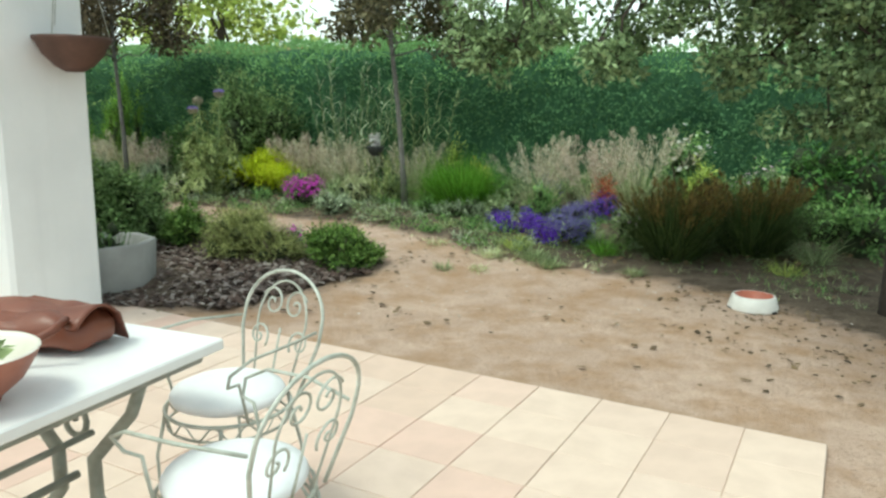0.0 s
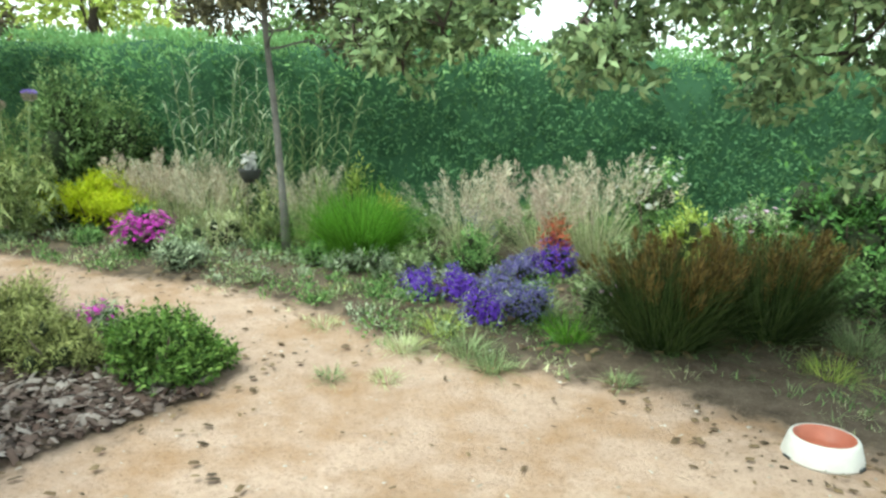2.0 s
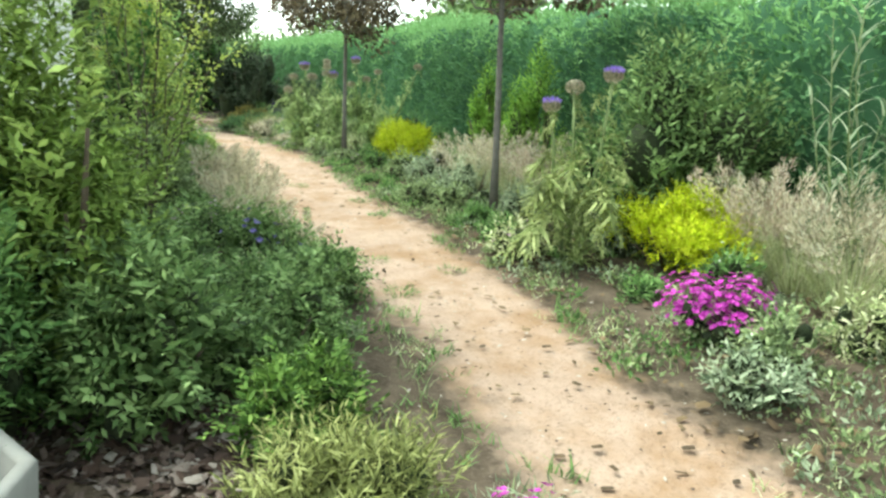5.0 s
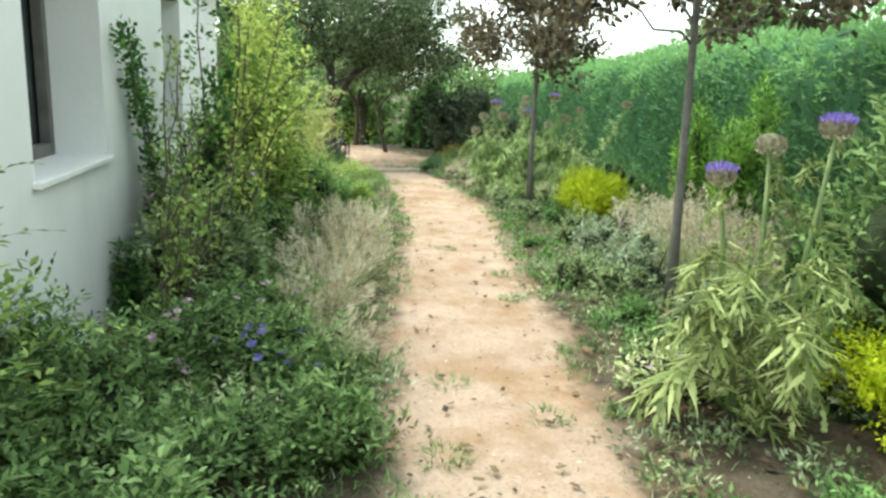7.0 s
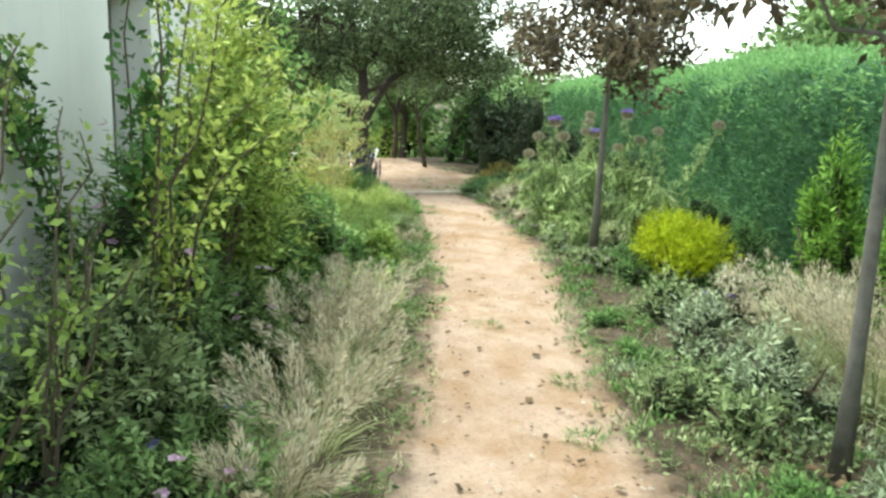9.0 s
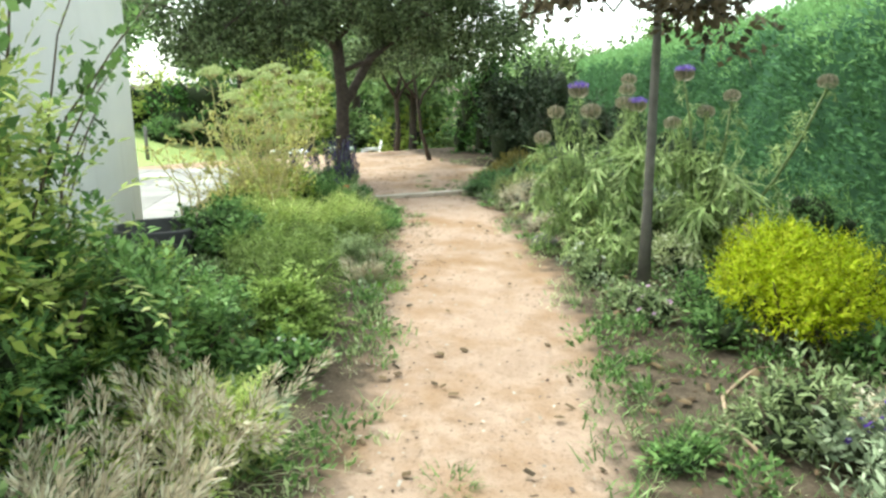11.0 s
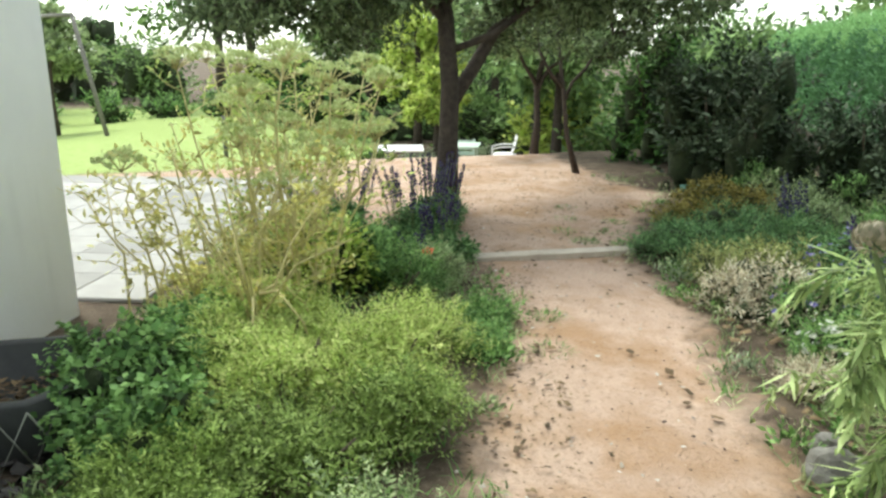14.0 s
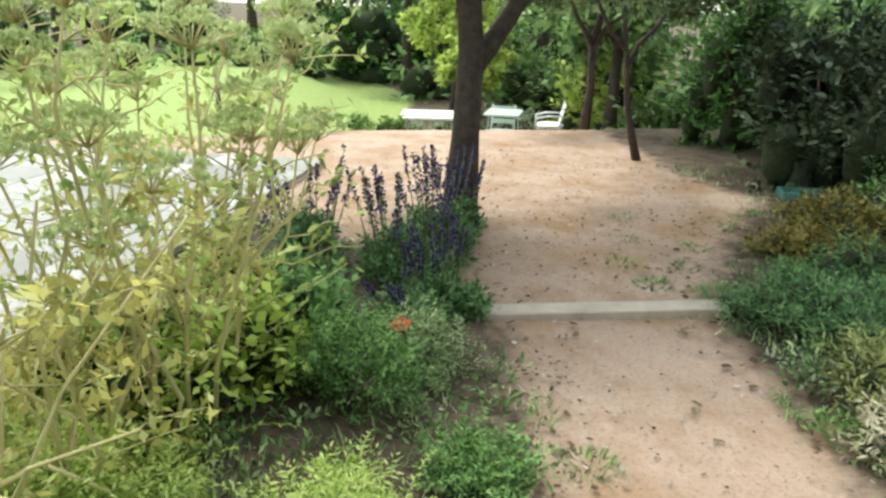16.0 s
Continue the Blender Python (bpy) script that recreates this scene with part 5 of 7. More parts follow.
# Oak at the end of the path, and its neighbours
tree("dark spreading oak at the end of the sandy path", -14.35, 12.3,
     [(0, 0, -0.06), (0.0, 0.03, 0.6), (0.0, 0.05, 1.15), (0.02, 0.0, 1.8), (-0.05, -0.2, 2.6), (0.0, -0.3, 3.3)], 0.105,
     [(0.35, (-0.2, 1.1, 2.5), 0.075), (0.58, (0.5, -0.9, 2.7), 0.05), (0.6, (-0.8, 0.6, 3.2), 0.06), (0.62, (0.9, 0.6, 2.9), 0.05), (0.8, (-0.6, -1.0, 3.4), 0.05), (0.5, (-0.1, 1.9, 2.5), 0.035)],
     [((0.2, 0.9, 2.15), 0.7), ((-0.3, 1.7, 2.0), 0.6), ((0.4, 2.1, 2.3), 0.65), ((0.4, -0.7, 2.05), 0.65), ((0.3, -1.4, 2.3), 0.7), ((-0.5, -1.2, 2.2), 0.7), ((0.6, 0.0, 2.35), 0.7), ((0.3, -1.9, 2.6), 0.6), ((0.0, 0.4, 3.2), 1.0), ((0.3, 1.4, 3.0), 0.85), ((0.2, -1.2, 3.3), 0.85), ((-0.9, 0.6, 2.6), 0.8),
      ((0.2, 0.3, 4.1), 0.9), ((0.1, 2.0, 3.5), 0.7), ((0.9, 0.9, 2.7), 0.6), ((0.9, -0.8, 2.8), 0.6), ((0.5, 2.5, 2.9), 0.5), ((-1.1, -0.6, 2.5), 0.7), ((-0.9, 1.9, 2.6), 0.7), ((0.0, -0.2, 2.3), 0.6), ((0.7, 1.6, 2.35), 0.5), ((0.3, 2.6, 2.25), 0.4), ((0.6, -1.5, 2.0), 0.4), ((-0.1, -0.75, 1.9), 0.45), ((-0.1, -1.5, 2.0), 0.5), ((1.0, 1.9, 2.0), 0.42), ((0.6, 1.1, 2.0), 0.38), ((-0.2, 0.6, 2.05), 0.4), ((0.5, -0.3, 2.1), 0.4), ((-0.6, -2.0, 2.3), 0.55), ((-0.3, -0.9, 1.72), 0.36), ((-0.8, -1.6, 1.78), 0.46), ((-0.2, -1.9, 1.85), 0.42), ((-1.0, -0.6, 1.75), 0.42), ((-0.9, 0.8, 1.75), 0.42), ((-1.2, 1.6, 1.8), 0.46), ((0.3, -1.3, 1.8), 0.32)],
     L_HOLM, 46000, 0.075, 0.036, 52, M_BARK, "oak_tree", flat=0.7, tip=0.55, fuzz=0.6)
tree("slender grey-leaved tree behind the garden chairs", -18.9, 14.8,
     [(0, 0, -0.05), (0.03, 0.05, 0.6), (-0.05, 0.05, 1.2), (0.0, 0.25, 2.0)], 0.062,
     [(0.6, (0.1, 0.7, 1.9), 0.04), (0.65, (0.3, -0.6, 2.1), 0.04)],
     [((0.2, -0.5, 1.9), 0.6), ((0.2, 0.6, 2.0), 0.6), ((0, 0, 2.6), 0.9), ((0.1, -1.2, 2.2), 0.6), ((-0.3, 1.1, 2.5), 0.6), ((0, 0, 3.5), 0.9), ((0.6, -0.2, 1.75), 0.5), ((0.7, 0.7, 1.9), 0.5), ((0.5, -1.1, 1.8), 0.45), ((0.6, 1.4, 2.2), 0.5)], L_PALEHOLM, 7500, 0.11, 0.05, 53, M_BARK, "tree")
tree("thin dark-stemmed shrubby tree at the path side", -16.4, 14.5,
     [(0, 0, -0.05), (-0.03, -0.15, 0.5), (0.0, -0.22, 1.0), (0.05, -0.35, 1.7)], 0.036,
     [(0.6, (0.0, 0.4, 1.7), 0.025), (0.7, (0.2, -0.9, 2.0), 0.025)],
     [((0.1, 0.5, 1.7), 0.6), ((0.1, -0.7, 2.1), 0.5), ((0, 0.0, 2.4), 0.7), ((0, 1.2, 2.0), 0.7), ((0, 0.6, 3.0), 0.8)], L_HOLM, 3200, 0.10, 0.05, 54, M_BARK, "tree")

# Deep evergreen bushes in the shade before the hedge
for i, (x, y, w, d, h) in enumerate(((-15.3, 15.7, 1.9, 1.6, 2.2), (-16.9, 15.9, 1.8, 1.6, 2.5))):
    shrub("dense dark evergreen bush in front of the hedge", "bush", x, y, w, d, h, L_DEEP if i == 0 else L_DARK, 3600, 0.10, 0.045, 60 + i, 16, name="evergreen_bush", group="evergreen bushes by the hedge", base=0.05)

# Trees round the lawn and beyond the hedge
far = [(-34, 2, 5.5, 6.5, L_LIME), (-38, 9, 6.5, 8.0, L_FAR), (-33, 14.0, 5.0, 6.0, L_FAR), (-27.5, 14.6, 3.2, 4.2, L_LIME), (-41, 0, 7, 9, L_DARK), (-36, -7, 7, 9, L_FAR), (-30, 17.5, 5, 6, L_DARK),
       (-25.0, 17.5, 4, 5.5, L_FAR), (-28, 5.5, 2.6, 3.6, L_OLIVE), (-22.5, 16.6, 3.2, 4.2, L_FAR), (-40, 18, 7, 8, L_FAR), (-46, 10, 8, 10, L_DARK), (-29, -6, 6, 8, L_FAR), (-24.3, 14.4, 1.7, 2.6, L_LIME)]
for i, (x, y, w, h, m) in enumerate(far):
    rng = np.random.default_rng(70 + i)
    cl = []
    for k in range(11):
        a, rr = k * 2.4, math.sqrt((k + 0.5) / 11)
        cl.append(((math.cos(a) * rr * w * 0.36, math.sin(a) * rr * w * 0.36, h * (0.42 + 0.5 * (1 - rr) + rng.uniform(-0.1, 0.1))), w * rng.uniform(0.17, 0.27)))
    tree("leafy garden tree beyond the lawn", x, y, [(0, 0, -0.1), (0.05, 0, h * 0.25), (0, 0.05, h * 0.5), (0, 0, h * 0.7)], 0.05 * h ** 0.6,
         [(0.6, c[0], 0.05) for c in cl[:4]], cl, m, 3000, 0.11 + 0.03 * w, 0.06 + 0.014 * w, 70 + i, M_BARK, "garden_tree", "trees round the lawn")
for i, (x, y, w, h, m) in enumerate(((-7.0, 27.0, 8.0, 6.4, L_LIME), (4.5, 30.0, 7, 6.2, L_FAR), (-1.0, 34.0, 7, 5.6, L_FAR), (14.0, 26.0, 8.0, 7.0, L_FAR), (-19.0, 30.0, 6.0, 6.0, L_FAR), (-14.5, 24.5, 4.0, 4.2, L_FAR), (-29.5, 31.0, 8.0, 4.6, L_FAR), (-33.0, 27.5, 8.0, 4.0, L_FAR), (-25.0, 34.0, 8.0, 5.0, L_FAR))):
    rng = np.random.default_rng(90 + i)
    cl = [((math.cos(k * 2.4) * w * 0.33 * math.sqrt(k / 9), math.sin(k * 2.4) * w * 0.33 * math.sqrt(k / 9), h * (0.85 - 0.4 * k / 9)), w * 0.24) for k in range(9)]
    tree("leafy neighbouring tree beyond the hedge", x, y, [(0, 0, -0.1), (0.05, 0, h * 0.3), (0, 0, h * 0.7)], 0.16, [(0.7, c[0], 0.06) for c in cl[:3]], cl, m, 2600, 0.30, 0.16, 90 + i, M_BARK, "neighbour_tree", "trees beyond the hedge")

nh = thing("neighbour_house", "neighbouring house with a clay tile roof beyond the hedge", "house", -7.5, 46.0, z=0.0, turn=8)
part("wall", slab_bm(14, 8, 3.4, 0.02, (0, 0, -0.1)), M_PLASTER, nh)
bm = bmesh.new()
vs = [bm.verts.new(c) for c in ((-7.4, -4.4, 3.3), (7.4, -4.4, 3.3), (7.4, 4.4, 3.3), (-7.4, 4.4, 3.3), (-7.4, 0, 4.9), (7.4, 0, 4.9))]
for q in ((0, 1, 5, 4), (2, 3, 4, 5), (1, 2, 5), (3, 0, 4), (3, 2, 1, 0)):
    bm.faces.new([vs[k] for k in q])
part("roof", bm, M_ROOF, nh)

# Low clipped hedge behind the lawn
rng = np.random.default_rng(77)
for i in range(9):
    shrub("low rounded green shrub edging the lawn", "shrub", -34.5 + i * 0.15 + rng.uniform(-0.2, 0.2), -4.0 + i * 1.9, 1.7, 2.1, 1.15 + rng.uniform(-0.15, 0.15), L_MID, 900, 0.14, 0.07, 120 + i, 9, group="low shrubs edging the lawn")
for i in range(8):
    shrub("small clipped green ball shrub edging the lawn", "shrub", -24.4 + i * 0.72, 12.1 + 0.03 * i, 0.62, 0.62, 0.42 + 0.05 * (i % 2), L_BOX, 520, 0.06, 0.03, 140 + i, 8, group="ball shrubs edging the lawn")

# ---- border between path and hedge, from the court onwards ----
shrub("low round dark boxwood-like shrub in bark mulch", "shrub", -0.72, 6.20, 0.84, 0.78, 0.46, L_BOX, 8500, 0.034, 0.018, 1, 34, 0.28, up=0.6)
shrub("feathery grey-green shrub in bark mulch", "shrub", -1.58, 6.48, 0.92, 0.78, 0.50, L_FEATHER, 7000, 0.055, 0.009, 2, 24, 0.34, up=0.7, loose=0.6, name="feathery_shrub")
shrub("soft grey-green undergrowth of the feathery shrub", "shrub", -1.25, 6.30, 0.6, 0.55, 0.36, L_FEATHER, 3000, 0.045, 0.008, 3, 16, 0.36, up=0.7)
shrub("loose clump of pink carnation flowers", "flowers", -1.22, 6.93, 0.42, 0.36, 0.20, L_SILVER, 420, 0.06, 0.008, 4, 9, up=0.8, blossoms=(P_MAGENTA, 46, 0.020, 0.3, "bloom"), name="carnation_clump", stems=4)
grass("fresh green grass tuft under the slim tree", "grass", 0.42, 8.55, 0.85, 0.80, 3200, L_GRASS, 0.010, 5, 0.28, 0.46)
for i, (x, y, w, h, m) in enumerate(((0.80, 7.45, 0.36, 0.26, P_PURPLE), (1.06, 7.42, 0.36, 0.26, P_PURPLE), (1.14, 6.88, 0.40, 0.32, P_PURPLE), (1.42, 6.92, 0.46, 0.34, P_LAVENDER), (1.36, 7.40, 0.42, 0.28, P_LAVENDER), (1.92, 8.0, 0.5, 0.34, P_PURPLE), (1.62, 7.75, 0.4, 0.30, P_LAVENDER), (1.55, 9.1, 0.4, 0.5, P_LAVENDER))):
    shrub("mound of violet flowers over grey-green leaves" if m is P_PURPLE else "mound of blue lavender flowers", "flowers", x, y, w, w, h, L_SILVER, 300, 0.040, 0.008, 200 + i, 12, 0.40, up=0.8, blossoms=(m, 1150, 0.0115, 0.0, "bloom"), name="flower_mound", group="violet flower mounds", stems=4)
for i, (x, y, s, l, m, n) in enumerate(((1.62, 6.60, 0.42, 0.30, L_GRASS, 260), (0.85, 6.72, 0.42, 0.24, L_LIME, 240), (1.55, 6.95, 0.4, 0.32, L_OLIVE, 260), (0.60, 6.50, 0.35, 0.16, L_PALEGRASS, 200), (0.16, 6.12, 0.3, 0.10, L_OLIVE, 120),
                                        (0.46, 6.10, 0.3, 0.10, L_PALEGRASS, 120), (0.12, 6.92, 0.4, 0.10, L_PALEGRASS, 150), (0.95, 6.42, 0.4, 0.22, L_OLIVE, 220), (1.06, 6.20, 0.35, 0.18, L_OLIVE, 200), (0.20, 7.5, 0.28, 0.14, L_LIME, 160), (-0.6, 8.06, 0.35, 0.10, L_PALEGRASS, 120),
                                        (2.98, 5.95, 0.45, 0.22, L_LIME, 240), (1.72, 5.95, 0.25, 0.14, L_OLIVE, 120), (3.4, 6.3, 0.5, 0.45, L_OLIVE, 260), (2.1, 6.0, 0.3, 0.10, L_PALEGRASS, 90), (2.75, 5.5, 0.3, 0.08, L_PALEGRASS, 80), (3.3, 5.5, 0.35, 0.12, L_OLIVE, 120))):
    grass("low weedy tuft at the edge of the sand", "grass", x, y, s, l, n, m, 0.007, 230 + i, 0.62, 0.45, name="weed_tuft", group="weed tufts along the sand")
for i, (x, y, w, h) in enumerate(((2.22, 6.50, 0.86, 0.70), (2.98, 6.62, 0.90, 0.74))):
    grass("dark green broom-like shrub with rusty tips", "shrub", x, y, w, h, 2600, L_BROOM, 0.010, 250 + i, 0.42, 0.15, name="broom_shrub", group="rusty-tipped broom shrubs", plume=L_RUST, plumes=70, plume_len=0.20, stalk=0.92)
for i, (x, y, h, m) in enumerate(((1.36, 8.66, 0.74, L_STRAW), (2.0, 8.5, 0.74, L_PINKSTRAW), (2.42, 8.35, 0.86, L_STRAW), (-1.75, 10.35, 0.66, L_PINKSTRAW), (-1.02, 10.0, 0.68, L_STRAW), (-1.4, 10.25, 0.70, L_STRAW), (-0.1, 9.75, 0.62, L_STRAW), (-4.6, 11.6, 0.62, L_STRAW), (-4.1, 11.4, 0.58, L_PINKSTRAW), (-5.2, 11.8, 0.55, L_STRAW))):
    grass("straw-coloured ornamental grass with feathery plumes", "grass", x, y, 0.6, h, 420, L_PALEGRASS, 0.006, 260 + i, 0.42, 0.35, plume=m, plumes=36, plume_len=0.30, name="plume_grass", group="plume grasses in the border", stalk=1.15)
shrub("red-leaved plant among the plume grasses", "plant", 2.0, 8.15, 0.34, 0.34, 0.62, L_RED, 420, 0.07, 0.02, 270, 8, up=0.9, name="red_plant", stems=5)
shrub("orange and yellow leaved plant in the border", "plant", 0.72, 9.6, 0.36, 0.36, 0.62, P_ORANGE, 380, 0.07, 0.03, 271, 8, up=0.7, name="orange_plant", stems=5)
shrub("pale green spiky plant in the border", "plant", 0.38, 9.75, 0.34, 0.34, 0.86, L_LIME, 420, 0.09, 0.018, 272, 9, up=1.1, name="spiky_plant", stems=6)
shrub("rose bush with white flowers in front of the hedge", "rose bush", 3.05, 8.7, 1.1, 0.8, 1.0, L_MID, 1300, 0.06, 0.034, 273, 12, blossoms=(P_WHITE, 26, 0.035, 0.2, "bloom"), name="rose_bush")
shrub("pale-flowered bush in the border", "bush", 3.35, 7.55, 1.1, 0.9, 0.82, L_MID, 1500, 0.055, 0.03, 274, 12, blossoms=(P_MAUVE, 60, 0.022, 0.2, "bloom"))
shrub("lime green leafy bush in the border", "bush", 2.95, 7.6, 0.7, 0.6, 0.78, L_LIME, 900, 0.06, 0.03, 275, 10)
shrub("tangled green bush under the holm oak", "bush", 3.9, 6.6, 1.1, 1.0, 0.7, L_MID, 1700, 0.06, 0.026, 276, 12)
shrub("tangled dark bush under the holm oak", "bush", 4.3, 7.6, 1.6, 1.4, 1.25, L_DARK, 2200, 0.07, 0.034, 277, 14)
for i, (x, y, w, h) in enumerate(((-2.18, 10.12, 1.22, 0.66), (-7.03, 12.52, 1.2, 0.72))):
    shrub("bright golden-yellow rounded shrub", "shrub", x, y, w, w * 0.9, h, L_YELLOW, 15000, 0.032, 0.0115, 280 + i, 34, 0.34, 0.30, up=0.7, spray=7, core=False, name="golden_shrub", group="golden shrubs along the path")
shrub("mound of magenta flowers over green leaves", "flowers", -1.38, 8.85, 0.9, 0.6, 0.40, L_OLIVE, 900, 0.05, 0.016, 283, 12, blossoms=(P_MAGENTA, 620, 0.019, 0.3, "bloom"), name="flower_mound", stems=5)
shrub("tall dense dark green bush before the hedge", "bush", -2.35, 10.85, 2.1, 1.3, 1.9, L_BED, 7500, 0.075, 0.026, 284, 18, up=0.8, shoots=50)


def cane_clump(label, x, y, stalks, spread, height, seed, leaf, reach=0.34):
    """Upright canes with long arching strap leaves all the way up."""
    rng = np.random.default_rng(seed)
    ob = thing("cane_clump", label, "plant", x, y, group="tall canes before the hedge")
    bars, P, az, up = [], [], [], []
    for _ in range(stalks):
        a, r = rng.uniform(0, 6.28), spread * math.sqrt(rng.random())
        foot = np.array([math.cos(a) * r * 0.6, math.sin(a) * r * 0.6, -0.02])
        head = np.array([math.cos(a) * r * 1.15, math.sin(a) * r * 1.15, height * rng.uniform(0.6, 1.05)])
        pts = bent(rng, foot, head, 5, 0.025)
        bars.append((pts, np.linspace(0.008, 0.003, 5), 5))
        m = 19
        u = np.linspace(0.15, 1.0, m)
        P.append(np.stack([np.interp(u, np.linspace(0, 1, 5), pts[:, j]) for j in range(3)], 1))
        az.append(np.arange(m) * 2.6 + rng.uniform(0, 6) + rng.normal(0, 0.4, m))
        up.append(reach * (1.1 - 0.55 * u) * rng.uniform(0.7, 1.3, m))
    P, az, up = np.concatenate(P), np.concatenate(az), np.concatenate(up)
    part("stemwood", tubes("stemwood", bars, M_STEM), M_STEM, ob)
    v, f, _, _ = blade_set(rng, P, az, up, 0.018, rng.uniform(0.45, 0.8, len(P)), rng.uniform(0.35, 0.9, len(P)), 5)
    part("blade_foliage", mesh_of("blade_foliage", v, f, leaf), leaf, ob, "long pale arching leaves")


cane_clump("tall pale green canes with arching leaves before the hedge", -0.95, 10.40, 22, 0.6, 1.7, 285, L_SILVER)
cane_clump("tall pale green canes with arching leaves before the hedge", -0.10, 10.35, 18, 0.55, 1.55, 291, L_OLIVE)
cane_clump("low pale green canes with arching leaves in the border", 0.05, 9.45, 10, 0.35, 0.75, 292, L_STRAP, 0.26)
cane_clump("low pale green canes with arching leaves in the border", -0.45, 9.2, 9, 0.32, 0.6, 293, L_STRAP, 0.26)
shrub("tall bright green bush before the hedge", "bush", -4.75, 12.15, 1.0, 0.7, 2.0, L_GREEN, 3600, 0.075, 0.02, 286, 16, 0.3, up=1.4, loose=0.35)
shrub("tall bright green bush before the hedge", "bush", -5.7, 12.6, 0.9, 0.7, 1.6, L_GREEN, 2600, 0.075, 0.02, 287, 14, 0.3, up=1.4, loose=0.35)
shrub("tall green bush before the hedge", "bush", -3.6, 11.6, 1.0, 0.7, 1.3, L_MID, 1900, 0.08, 0.03, 288, 14, up=0.7)
for i, (x, y, w, h, m) in enumerate(((-4.7, 11.05, 0.95, 0.62, L_SILVER), (-5.4, 11.25, 0.8, 0.48, L_SILVER), (-3.7, 10.6, 0.7, 0.52, L_SILVER), (-5.0, 10.6, 0.6, 0.34, L_OLIVE), (-0.35, 9.25, 0.6, 0.42, L_OLIVE), (-0.8, 9.3, 0.55, 0.4, L_PALEGRASS), (0.05, 8.25, 0.4, 0.24, L_MID), (-2.0, 9.35, 0.4, 0.2, L_MID),
                                    (-3.5, 9.95, 0.5, 0.26, L_MID), (-4.0, 10.2, 0.5, 0.25, L_MID), (-3.0, 10.5, 0.5, 0.45, L_PALEGRASS), (-6.2, 11.6, 0.6, 0.4, L_OLIVE), (-6.0, 12.0, 0.6, 0.5, L_STRAW), (-6.3, 11.15, 0.35, 0.16, L_MID), (-5.6, 10.85, 0.4, 0.16, L_MID))):
    shrub("soft grey-green bushy plant in the border", "plant", x, y, w, w * 0.85, h, m, int(1500 * w), 0.05, 0.014, 300 + i, 11, up=0.6, group="bushy plants in the border", name="border_plant", stems=5)
shrub("bushy silver-green plant with small violet flowers", "plant", -5.95, 11.72, 0.55, 0.5, 0.34, L_SILVER, 800, 0.05, 0.022, 318, 10, blossoms=(P_PURPLE, 14, 0.022, 0.1, "bloom"), name="border_plant")

# Undergrowth in near-black leaf, its colour standing for the shade below the hedge.
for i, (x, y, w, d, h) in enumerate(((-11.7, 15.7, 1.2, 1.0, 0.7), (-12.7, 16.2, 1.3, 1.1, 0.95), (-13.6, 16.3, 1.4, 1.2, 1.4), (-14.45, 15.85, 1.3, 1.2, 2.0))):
    shrub("low undergrowth darkened as shade at the foot of the hedge", "bush", x, y, w, d, h, L_DEEP, 2200, 0.08, 0.035, 570 + i, 14, name="undergrowth_bush", group="undergrowth by the hedge", base=0.05)

# tall leafy shrubs beside the porch pillar, in front of the house corner
for i, (x, y, w, h, m) in enumerate(((-3.45, 6.2, 0.9, 2.0, L_FERN), (-3.05, 5.95, 0.8, 1.45, L_MID), (-4.3, 6.3, 1.1, 2.3, L_FERN), (-2.75, 6.55, 0.8, 0.95, L_BED), (-3.3, 6.75, 0.7, 0.75, L_BED), (-3.25, 6.48, 1.1, 2.3, L_FERN), (-3.40, 6.35, 0.8, 2.3, L_FERN))):
    shrub("tall leafy shrub beside the porch", "shrub", x, y, w, w, h, m, 4600, 0.06, 0.024, 510 + i, 24, 0.36, up=0.2, loose=0.8, name="tall_shrub", group="tall shrubs beside the porch", core=h < 1.5, shoots=30)

# white-flowered pot half hidden in the grasses
pot = thing("flower_pot", "small dark flower pot with white flowers among the grasses", "flower pot", -0.62, 9.74)
part("pot", lathe("pot", [(0.0, 0.56), (0.05, 0.56), (0.09, 0.61), (0.108, 0.67), (0.112, 0.69), (0.102, 0.69), (0.08, 0.65), (0.0, 0.64)], M_DARKPOT, 20), M_DARKPOT, pot)
part("stand", tubes("stand", [([(0.08 * math.cos(a), 0.08 * math.sin(a), 0.57), (0.11 * math.cos(a), 0.11 * math.sin(a), -0.03)], 0.004, 6) for a in (0.3, 2.4, 4.5)], M_WOODY), M_DARKWOOD, pot)
rng = np.random.default_rng(6)
p, o = blob_points(rng, 48, 0.15, 0.15, 0.20, 6, 0.5)
part("bloom", flower_mesh("bloom", rng, p + np.array([0, 0, 0.67]), o, 0.04, P_WHITE), P_WHITE, pot)


